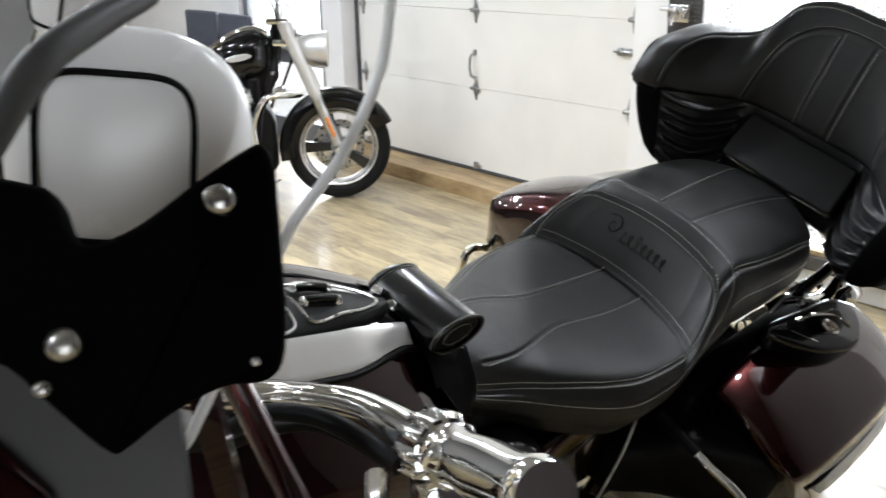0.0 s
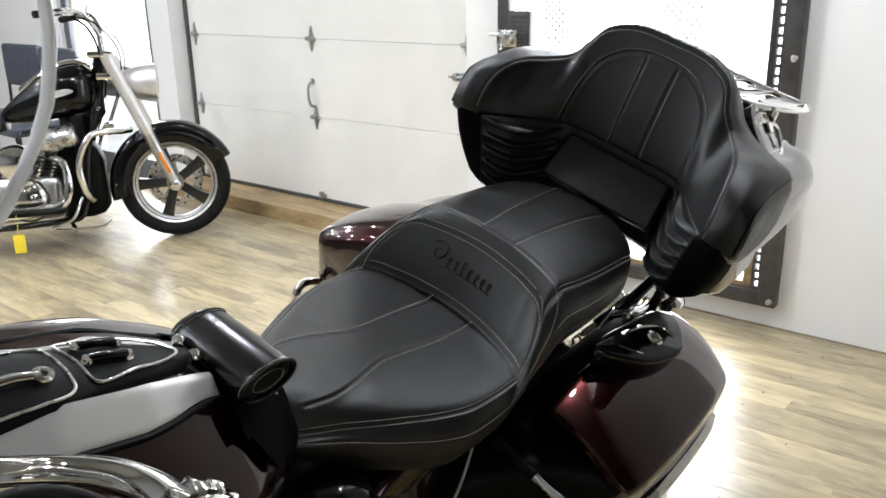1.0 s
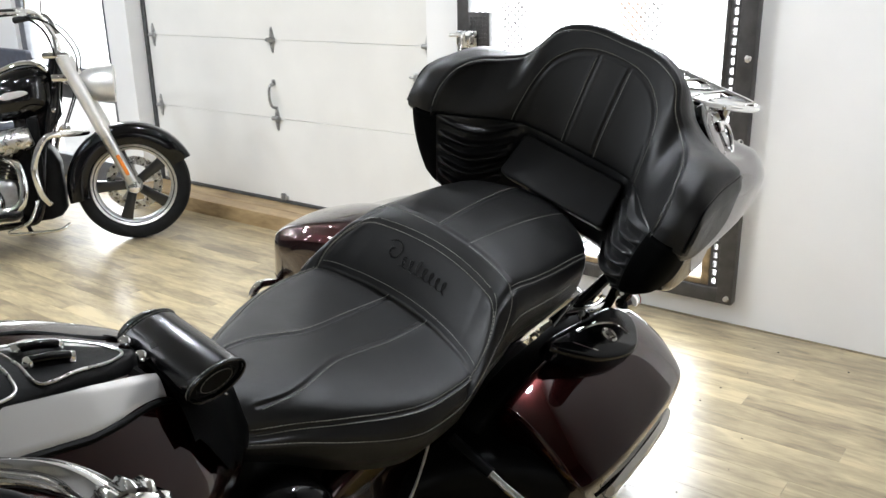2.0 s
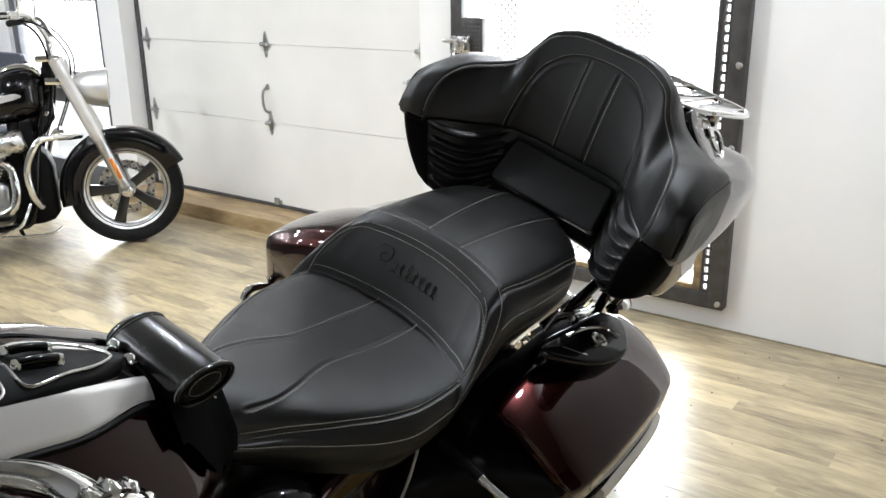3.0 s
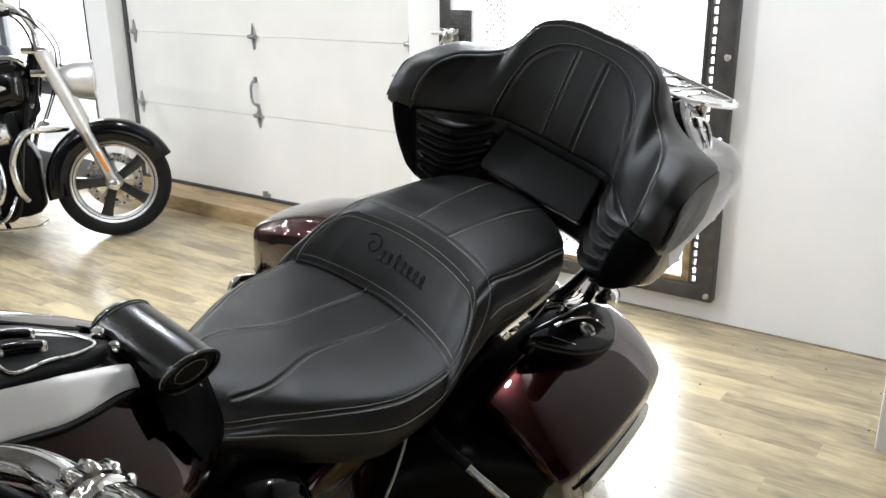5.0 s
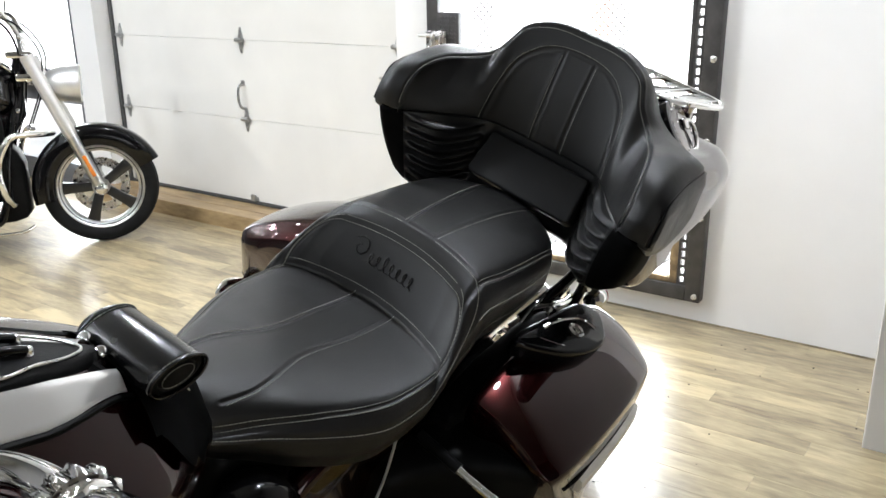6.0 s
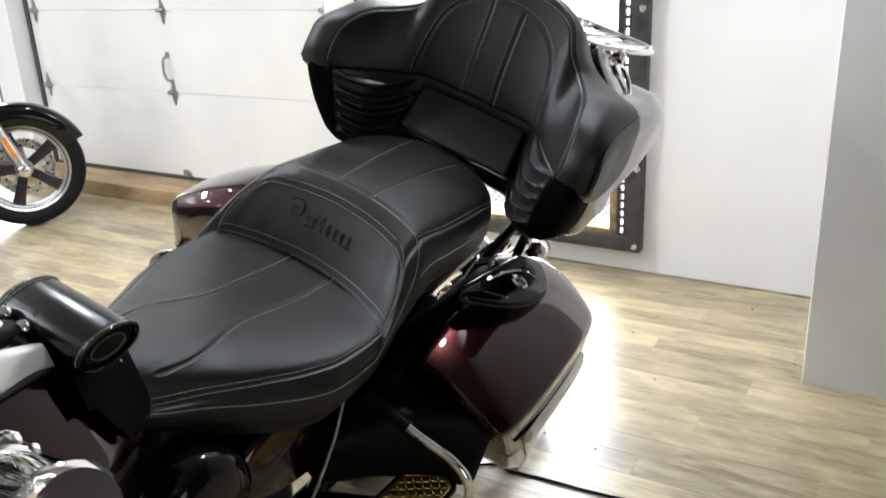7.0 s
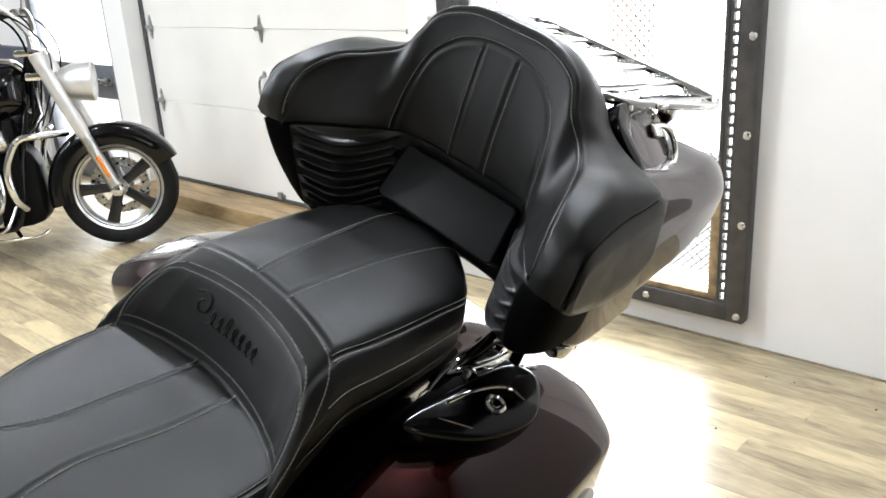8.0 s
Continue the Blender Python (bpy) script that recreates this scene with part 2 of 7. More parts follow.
PAINT = mat("dark_red_paint", (0.018, 0.0012, 0.0012), 0.24, metal=0.85, coat=1.0, var=0.25, scale=900, coat_rough=0.015, spec=0.2)
PAINT.node_tree.nodes["Principled BSDF"].inputs["Coat IOR"].default_value = 1.5
CHROME = mat("chrome", (0.86, 0.86, 0.85), 0.06, metal=1.0, rough_var=0.03, scale=20)
STEEL = mat("brushed_steel", (0.58, 0.57, 0.55), 0.28, metal=1.0, var=0.12, scale=40, rough_var=0.08)
BLACK = mat("black_plastic", (0.003, 0.003, 0.003), 0.45, var=0.2, scale=40, bump=0.05, bump_scale=400, spec=0.08)
MATT_BLACK = mat("matt_black_plastic", (0.003, 0.003, 0.003), 0.6, var=0.2, scale=40, bump=0.05, bump_scale=400, spec=0.015)
BLACK_GLOSS = mat("black_gloss_paint", (0.002, 0.002, 0.0022), 0.14, coat=0.25, var=0.1, scale=50, spec=0.25)
RUBBER = mat("tyre_rubber", (0.006, 0.006, 0.006), 0.72, var=0.3, scale=25, bump=0.2, bump_scale=150, spec=0.2)
ALU = mat("cast_alloy", (0.62, 0.62, 0.61), 0.3, metal=1.0, var=0.15, scale=30, bump=0.08, bump_scale=250)

# ---- the room ----
GREYWALL = mat("grey_wall_paint", (0.20, 0.20, 0.20), 0.6, var=0.05, scale=2.0, bump=0.1, bump_scale=90)
WALL = mat("white_wall_paint", (0.80, 0.79, 0.775), 0.55, var=0.035, scale=2.2, bump=0.12, bump_scale=90, rough_var=0.08)
DOORPAINT = mat("cream_door_paint", (0.77, 0.755, 0.715), 0.42, var=0.07, scale=1.6, bump=0.06, bump_scale=140, rough_var=0.1)
# ceiling is out of view; its grey is set low to weaken bounce and reflections
CEIL_DIMMED = mat("dimmed_ceiling", (0.24, 0.238, 0.23), 0.85, var=0.03, scale=2.0, bump=0.1, bump_scale=60)
GALV = mat("galvanised_steel", (0.42, 0.42, 0.41), 0.38, metal=0.9, var=0.25, scale=60, rough_var=0.12)
SEALGREY = mat("grey_rubber_seal", (0.07, 0.07, 0.07), 0.7, var=0.2, scale=30)
GATEPAINT = mat("dark_gate_paint", (0.045, 0.042, 0.040), 0.5, var=0.35, scale=18, bump=0.15, bump_scale=90)
RUST = mat("rusty_steel", (0.27, 0.19, 0.10), 0.65, var=0.5, scale=22, bump=0.3, bump_scale=120)
FRAMEDARK = mat("dark_window_frame", (0.11, 0.115, 0.125), 0.45, var=0.15, scale=20)
OUTSIDE = glow("overcast_backdrop", (0.95, 0.98, 1.0), 2.6)
GROUT = mat("floor_underlay", (0.22, 0.16, 0.09), 0.8, var=0.2, scale=20)
PLANK = wood("floor_plank_wood", (0.20, 0.158, 0.098), (0.52, 0.425, 0.255), 0.32, (1.5, 7.0, 1.0), coat=0.4)
PLANK_REST = wood("floor_plank_wood_far", (0.20, 0.158, 0.098), (0.52, 0.425, 0.255), 0.32, (1.5, 7.0, 1.0), by_object=False, coat=0.4)

WY = 3.735           # room face of the door wall
GX0, GX1, GZ0, GZ1 = -2.213, -0.886, 0.100, 2.20      # mesh gate, outer frame
DX0, DX1, DZ1 = -4.82, -2.43, 2.32      # overhead door opening
SX0, SX1, SZ1 = -6.22, -5.05, 2.12      # glazed doorway

floor = part("floor", box(bmesh.new(), (-9.2, -4.4, -0.12), (3.2, 4.2, -0.012)), GROUT, smooth=False)
tagged(floor, "light wood-look plank floor with a satin sheen", "floor", kind="structure")


def quad_y(x0, x1, z0, z1, y):
    """A thin pane that faces the room."""
    bm = bmesh.new()
    bm.faces.new([bm.verts.new(p) for p in ((x0, y, z0), (x1, y, z0), (x1, y, z1), (x0, y, z1))])
    return bm


def wall_block(name, lo, hi, label, material=WALL):
    ob = part(name, box(bmesh.new(), lo, hi), material, smooth=False)
    return tagged(ob, label, "wall", kind="structure")


def wall_north():
    bm = bmesh.new()
    y0, y1, top = WY, WY + 0.24, CEIL
    for lo, hi in (((-9.2, y0, -0.012), (SX0, y1, top)), ((SX0, y0, SZ1), (SX1, y1, top)), ((SX1, y0, -0.012), (DX0, y1, top)),
                   ((DX0, y0, DZ1), (DX1, y1, top)), ((DX1, y0, -0.012), (GX0 + 0.05, y1, top)), ((GX0 + 0.05, y0, -0.012), (GX1 - 0.05, y1, GZ0 + 0.04)),
                   ((GX0 + 0.05, y0, GZ1 - 0.05), (GX1 - 0.05, y1, top)), ((GX1 - 0.05, y0, -0.012), (3.2, y1, top))):
        box(bm, lo, hi)
    return tagged(part("wall_north", bm, WALL, smooth=False), "white painted wall with door and gate openings", "wall", kind="structure")


wall_north()
wall_block("wall_south", (-9.2, -4.4, -0.012), (3.2, -4.2, CEIL), "plain grey painted wall", GREYWALL)
wall_block("wall_west", (-9.2, -4.2, -0.012), (-9.0, WY, CEIL), "plain grey painted wall", GREYWALL)
# unseen wall behind the camera, made dark so the near side reflects little
UNSEEN_DARK = mat("dark_unseen_wall", (0.05, 0.035, 0.037), 0.6, var=0.05, scale=2.0, bump=0.1, bump_scale=90)
EY0, EY1, EZ0, EZ1 = -2.20, 0.10, 0.20, 2.20      # shop window behind the camera


def wall_east():
    bm = bmesh.new()
    for lo, hi in (((3.0, -4.2, -0.012), (3.2, EY0, CEIL)), ((3.0, EY1, -0.012), (3.2, WY, CEIL)), ((3.0, EY0, -0.012), (3.2, EY1, EZ0)), ((3.0, EY0, EZ1), (3.2, EY1, CEIL))):
        box(bm, lo, hi)
    tagged(part("wall_east", bm, UNSEEN_DARK, smooth=False), "plain wall out of view, darkened to keep reflections low", "wall", kind="structure")
    w = tagged(new("window_3"), "shop window in a dark metal frame", "window", kind="structure")
    f = 0.06
    for lo, hi in (((3.06, EY0, EZ0), (3.12, EY0 + f, EZ1)), ((3.06, EY1 - f, EZ0), (3.12, EY1, EZ1)), ((3.06, EY0 + f, EZ0), (3.12, EY1 - f, EZ0 + f)), ((3.06, EY0 + f, EZ1 - f), (3.12, EY1 - f, EZ1)),
                   ((3.065, -1.08, EZ0 + f), (3.115, -1.02, EZ1 - f))):
        part("window_frame", box(bmesh.new(), lo, hi, 0.004), FRAMEDARK, w)
    bm = bmesh.new()
    bm.faces.new([bm.verts.new(p) for p in ((3.09, EY0 + f, EZ0 + f), (3.09, EY1 - f, EZ0 + f), (3.09, EY1 - f, EZ1 - f), (3.09, EY0 + f, EZ1 - f))])
    p = part("pane", bm, glass("shop_pane"), w, smooth=False)
    p.visible_shadow = False
    tagged(part("backdrop", box(bmesh.new(), (5.0, -5.0, -0.4), (5.05, 4.0, 4.5)), OUTSIDE, smooth=False), "bright overcast daylight outside", "backdrop", kind="structure")


wall_east()
tagged(part("wall_pier", box(bmesh.new(), (-0.165, 3.05, -0.012), (3.0, WY, CEIL), 0.004, 1), WALL, smooth=False),
       "white boxed-out wall pier with a scuffed foot", "wall", kind="structure")
tagged(part("ceiling", box(bmesh.new(), (-9.2, -4.4, CEIL), (3.2, 4.2, CEIL + 0.15)), CEIL_DIMMED, smooth=False), "plain ceiling out of view, darkened to cut reflected light", "ceiling", kind="structure")

# strip where the floor meets the wall
tagged(part("baseboard", box(box(bmesh.new(), (GX0 - 0.25, WY - 0.008, 0.0), (-0.165, WY - 0.002, 0.006)), (-9.0, WY - 0.012, 0.0), (SX0, WY - 0.002, 0.006)), mat("tan_caulk", (0.30, 0.25, 0.17), 0.7, var=0.4, scale=12), smooth=False),
       "thin tan joint along the wall foot", "baseboard", kind="structure")

# wooden threshold under the overhead door
sill = bmesh.new()
box(sill, (DX0 - 0.03, 3.625, -0.01), (DX1 + 0.02, WY - 0.002, 0.088), 0.004)
box(sill, (DX0 + 0.002, WY - 0.002, -0.01), (DX1 - 0.002, 3.95, 0.088), 0.003)
tagged(part("door_sill", sill, wood("sill_wood", (0.20, 0.125, 0.055), (0.47, 0.34, 0.18), 0.42, (1.2, 6.0, 4.0), coat=0.1), smooth=False),
       "tan wooden step under the overhead door", "threshold", kind="structure")


def diamond_hinge(parent, x, z, y, s=1.0):
    bm = bmesh.new()
    for sg in (1, -1):
        out = [(-0.021 * s, 0.004 * sg), (-0.016 * s, 0.030 * sg), (-0.006 * s, 0.071 * sg * s), (0.006 * s, 0.071 * sg * s), (0.016 * s, 0.030 * sg), (0.021 * s, 0.004 * sg)]
        plate(bm, [(x + p, z + q) for p, q in out], 1, y - 0.006, y, 0.0015, 1)
        for q in (0.022, 0.050):
            lathe(bm, [(0, 0.006), (0.005, 0.006), (0.006, 0.0)], 8, axis((x, y - 0.006, z + q * sg), (0, -1, 0)))
    tube(bm, [(x - 0.030 * s, y - 0.014, z), (x + 0.030 * s, y - 0.014, z)], 0.012, 12)
    tube(bm, [(x - 0.036 * s, y - 0.014, z), (x + 0.036 * s, y - 0.014, z)], 0.006, 8)
    box(bm, (x - 0.022 * s, y - 0.016, z - 0.012), (x + 0.022 * s, y, z + 0.012), 0.003)
    return part("hinge", bm, GALV, parent, "galvanised diamond hinge")


def overhead_door():
    y = 3.862
    d = thing("overhead_door", pose(0, 0, 0), "cream panelled overhead garage door, closed", "garage door")
    seams = [0.108, 0.594, 1.040, 1.486, 1.932, 2.36]
    for z0, z1 in zip(seams, seams[1:]):
        bm = bmesh.new()
        # tongue-and-groove section: the front edges are rolled back
        out = [(y + 0.045, z0 + 0.001), (y + 0.002, z0 + 0.0006), (y, z0 + 0.0018), (y, z1 - 0.0018), (y + 0.002, z1 - 0.0006), (y + 0.045, z1 - 0.001)]
        plate(bm, out, 0, DX0 + 0.03, DX1 - 0.03)
        part("door_panel", bm, DOORPAINT, d, smooth=False)
    for z in seams[1:-1]:
        for x in (-4.735, -3.635, -2.515):
            diamond_hinge(d, x, z, y, 1.0)
    bm = bmesh.new()
    tube(bm, [(-3.647, y, 0.795), (-3.647, y - 0.030, 0.785), (-3.650, y - 0.040, 0.75), (-3.648, y - 0.040, 0.70), (-3.640, y - 0.030, 0.665), (-3.637, y, 0.655)], [0.009, 0.008, 0.008, 0.008, 0.008, 0.009], 10, smooth_n=5)
    plate(bm, rounded(0.028, 0.034, 0.01, 4, -3.647, 0.800), 1, y - 0.004, y)
    part("door_handle", bm, GALV, d, "curved steel pull handle")
    bm = bmesh.new()
    box(bm, (-2.60, y - 0.008, 0.865), (-2.47, y, 0.905), 0.002)
    tube(bm, [(-2.625, y - 0.018, 0.885), (-2.44, y - 0.018, 0.885)], 0.007, 8)
    for x in (-2.585, -2.50):
        box(bm, (x - 0.012, y - 0.028, 0.868), (x + 0.012, y, 0.902), 0.003)
    part("slide_bolt", bm, GALV, d, "steel slide bolt")
    for x in (-4.72, -3.62, -2.53):
        bm = bmesh.new()
        box(bm, (x - 0.030, y - 0.010, 0.112), (x + 0.030, y, 0.135), 0.002)
        box(bm, (x - 0.018, y - 0.022, 0.110), (x + 0.018, y - 0.008, 0.150), 0.003)
        part("bottom_bracket", bm, GALV, d)
    part("bottom_seal", box(bmesh.new(), (DX0 + 0.03, y - 0.006, 0.088), (DX1 - 0.03, y + 0.045, 0.110), 0.004), SEALGREY, d, "dark rubber bottom seal")
    for x0, x1 in ((DX0 + 0.002, DX0 + 0.028), (DX1 - 0.028, DX1 - 0.002)):
        bm = bmesh.new()
        box(bm, (x0, y - 0.016, 0.09), (x1, y + 0.03, 2.31), 0.003)
        part("door_track", bm, SEALGREY, d, "dark grey door track and seal")
    return d


overhead_door()


def mesh_gate():
    g = thing("security_gate", pose(0, 0, 0), "dark steel security gate with expanded mesh, closed", "gate")
    y0, y1 = WY - 0.055, WY - 0.003
    w = 0.062
    for lo, hi in (((GX0, y0, GZ0), (GX0 + w, y1, GZ1)), ((GX1 - w, y0, GZ0), (GX1, y1, GZ1)), ((GX0 + w, y0, GZ0), (GX1 - w, y1, GZ0 + w)), ((GX0 + w, y0, GZ1 - w), (GX1 - w, y1, GZ1))):
        part("gate_frame", box(bmesh.new(), lo, hi, 0.004), GATEPAINT, g)
    # slotted inner strip beside the closing stile
    bm = bmesh.new()
    x0, x1 = GX1 - w - 0.040, GX1 - w - 0.002
    yb = y0 + 0.012
    box(bm, (x0, yb, GZ0 + w), (x0 + 0.011, yb + 0.02, GZ1 - w))
    box(bm, (x1 - 0.011, yb, GZ0 + w), (x1, yb + 0.02, GZ1 - w))
    z = GZ0 + w
    while z < GZ1 - w - 0.02:
        box(bm, (x0 + 0.011, yb, z), (x1 - 0.011, yb + 0.02, z + 0.012))
        z += 0.036
    part("slotted_strip", bm, GATEPAINT, g, "slotted steel strip")
    part("rust_bar", box(bmesh.new(), (GX1 - w - 0.074, y0 + 0.014, GZ0 + w), (GX1 - w - 0.042, y1 - 0.004, 0.62), 0.004), RUST, g, "rusty angle bar")
    part("upper_bar", box(bmesh.new(), (GX1 - w - 0.058, y0 + 0.014, 0.62), (GX1 - w - 0.042, y1 - 0.004, GZ1 - w), 0.003), GATEPAINT, g)
    part("bottom_bar", box(bmesh.new(), (GX0 + w, y0 + 0.014, GZ0 + w), (GX1 - w - 0.074, y1 - 0.004, GZ0 + w + 0.022), 0.003), RUST, g, "rusty bottom bar")
    # expanded mesh: a light panel, and tinted strips added for posts outside
    def strands(x_from, x_to, thick, depth):
        bm = bmesh.new()
        dx, dz = 0.034, 0.0165
        k0, k1 = int(round((x_from - GX0) / (dx / 2))), int(round((x_to - GX0) / (dx / 2)))
        rows = int((GZ1 - GZ0 - 2 * w) / dz)
        for r in range(rows):
            zc = GZ0 + w + 0.01 + r * dz
            pts = []
            for k in range(k0, k1 + 1):
                up = (k + r) % 2
                pts.append((GX0 + k * dx / 2, y0 + depth + 0.003 * up, zc + (dz / 2 if up else -dz / 2) * 0.98))
            vs = [[bm.verts.new((q[0], q[1] + dy, q[2] + ddz)) for q in pts] for dy, ddz in ((0, -thick), (0, thick), (0.002, 0.0))]
            for k in range(len(pts) - 1):
                for q in range(3):
                    bm.faces.new((vs[q][k], vs[q][k + 1], vs[(q + 1) % 3][k + 1], vs[(q + 1) % 3][k]))
        return bm
    part("mesh_panel", strands(GX0 + w, GX1 - w - 0.045, 0.0021, 0.030), mat("weathered_mesh", (0.20, 0.195, 0.19), 0.5, metal=0.4, var=0.3, scale=10), g, "expanded metal mesh", smooth=False)
    part("mesh_post_tint", strands(-1.425, -1.335, 0.0024, 0.024), mat("orange_tinted_mesh", (0.52, 0.27, 0.14), 0.7, var=0.35, scale=14), g, "orange-tinted mesh strip standing for a post outside", smooth=False)
    for xa, xb in ((-1.335, -1.265), (-1.99, -1.87)):
        part("mesh_post_tint", strands(xa, xb, 0.0020, 0.024), mat("grey_mesh", (0.16, 0.15, 0.15), 0.6, metal=0.3, var=0.3, scale=14), g, "grey-tinted mesh strip standing for a post outside", smooth=False)
    for z in (0.124, 0.452, 0.754, 1.063, 1.42, 1.80):
        bm = bmesh.new()
        lathe(bm, [(0, 0.008), (0.009, 0.007), (0.013, 0.003), (0.014, 0.0)], 12, axis((GX1 - 0.022, y0, z), (0, -1, 0)))
        part("bolt", bm, STEEL, g, "round-headed steel bolt")
    for x in (-1.25, -1.75):
        bm = bmesh.new()
        lathe(bm, [(0, 0.008), (0.009, 0.007), (0.013, 0.003), (0.014, 0.0)], 12, axis((x, y0, GZ0 + 0.03), (0, -1, 0)))
        part("bolt", bm, STEEL, g)
    # lock box and latch on the hinge-side stile
    bm = bmesh.new()
    box(bm, (GX0 + w, y0 - 0.004, 1.03), (GX0 + w + 0.115, y0 + 0.028, 1.215), 0.004)
    for i in range(5):
        for j in range(9):
            box(bm, (GX0 + w + 0.014 + i * 0.019, y0 - 0.007, 1.044 + j * 0.018), (GX0 + w + 0.024 + i * 0.019, y0 - 0.003, 1.054 + j * 0.018), 0.0015, 1)
    part("lock_box", bm, GATEPAINT, g, "dark perforated lock box")
    bm = bmesh.new()
    box(bm, (GX0 + 0.004, y0 - 0.012, 1.06), (GX0 + w + 0.05, y0 - 0.005, 1.135), 0.003)
    tube(bm, [(GX0 - 0.02, y0 - 0.028, 1.115), (GX0 + 0.12, y0 - 0.028, 1.115)], 0.009, 10)
    tube(bm, [(GX0 + 0.05, y0 - 0.028, 1.115), (GX0 + 0.05, y0 - 0.045, 1.08), (GX0 + 0.05, y0 - 0.05, 1.05)], 0.008, 8)
    box(bm, (GX0 + 0.07, y0 - 0.04, 1.075), (GX0 + 0.10, y0 - 0.01, 1.13), 0.004)
    part("latch", bm, STEEL, g, "steel sliding latch")
    return g


mesh_gate()
pane = part("pane", quad_y(GX0 + 0.05, GX1 - 0.05, GZ0 + 0.04, GZ1 - 0.05, WY + 0.10), glass("window_pane"), smooth=False)
pane.visible_shadow = False
pane.name = "window_1"
tagged(pane, "clear glass pane behind the mesh gate", "window", kind="structure")


def glazed_doorway():
    w = tagged(new("window_2"), "tall glazed doorway in a dark metal frame", "window", kind="structure")
    f, y0, y1 = 0.075, WY + 0.03, WY + 0.10
    for lo, hi in (((SX0, y0, 0), (SX0 + f, y1, SZ1)), ((SX1 - f, y0, 0), (SX1, y1, SZ1)), ((SX0 + f, y0, SZ1 - 0.08), (SX1 - f, y1, SZ1)), ((SX0 + f, y0, 0), (SX1 - f, y1, 0.16)),
                   ((SX0 + f, y0 + 0.01, 1.27), (SX1 - f, y1 - 0.01, 1.32)), ((SX0 + f, y0 + 0.01, 0.58), (SX1 - f, y1 - 0.01, 0.80))):
        part("window_frame", box(bmesh.new(), lo, hi, 0.004), FRAMEDARK, w)
    bm = bmesh.new()
    tube(bm, [(SX1 - f - 0.04, y0 - 0.03, 0.70), (SX0 + f + 0.04, y0 - 0.03, 0.70)], 0.016, 12)
    for x in (SX1 - f - 0.06, SX0 + f + 0.06):
        box(bm, (x - 0.02, y0 - 0.035, 0.675), (x + 0.02, y0 + 0.01, 0.725), 0.004)
    part("push_bar", bm, STEEL, w, "steel push bar")
    p = part("pane", quad_y(SX0 + f, SX1 - f, 0.16, SZ1 - 0.08, WY + 0.065), glass("door_pane"), w, smooth=False)
    p.visible_shadow = False
    return w


glazed_doorway()
tagged(part("backdrop", box(bmesh.new(), (-14, 7.0, -0.5), (6, 7.05, 6)), OUTSIDE, smooth=False), "bright overcast daylight outside", "backdrop", kind="structure")
tagged(part("ground", box(bmesh.new(), (-60, 3.98, -0.30), (60, 90, -0.15)), mat("pale_concrete", (0.5, 0.5, 0.49), 0.85, var=0.15, scale=1.5, bump=0.2, bump_scale=30), smooth=False),
       "pale concrete yard outside", "ground", kind="structure")


def ceiling_lamp(x, y):
    t = thing("ceiling_lamp", pose(x, y, CEIL), "round white recessed ceiling lamp, lit", "lamp", "ceiling lamps")
    bm = bmesh.new()
    lathe(bm, [(0.10, 0), (0.118, -0.02), (0.118, -0.055), (0.108, -0.062), (0.100, -0.055), (0.098, -0.03), (0, -0.03)], 28)
    part("housing", bm, mat("lamp_white", (0.8, 0.8, 0.8), 0.4), t)
    return t


_lamp0 = None
for _x, _y in LAMP_SPOTS:
    if _lamp0 is None:
        _lamp0 = ceiling_lamp(_x, _y)
    else:
        copy_thing(_lamp0, pose(_x, _y, CEIL))

# ---- the touring motorcycle: a to its left, b to its rear, c up; it leans on its stand ----
bike = thing("touring_motorcycle", pose(-1.179, 0, 0, 0, 20, 0), "dark red touring motorcycle with black leather seat, leaning on its stand", "motorcycle")


def dashes(bm, pts, radius=0.0008, on=0.006, off=0.0015):
    """Stitches along a polyline."""
    p = np.array(pts, float)
    seg = np.linalg.norm(np.diff(p, axis=0), axis=1)
    s = np.concatenate([[0], np.cumsum(seg)])
    d = 0.0
    while d + on < s[-1]:
        q = [np.array([np.interp(x, s, p[:, k]) for k in range(3)]) for x in (d, d + on / 2, d + on)]
        tube(bm, q, radius, 4)
        d += on + off


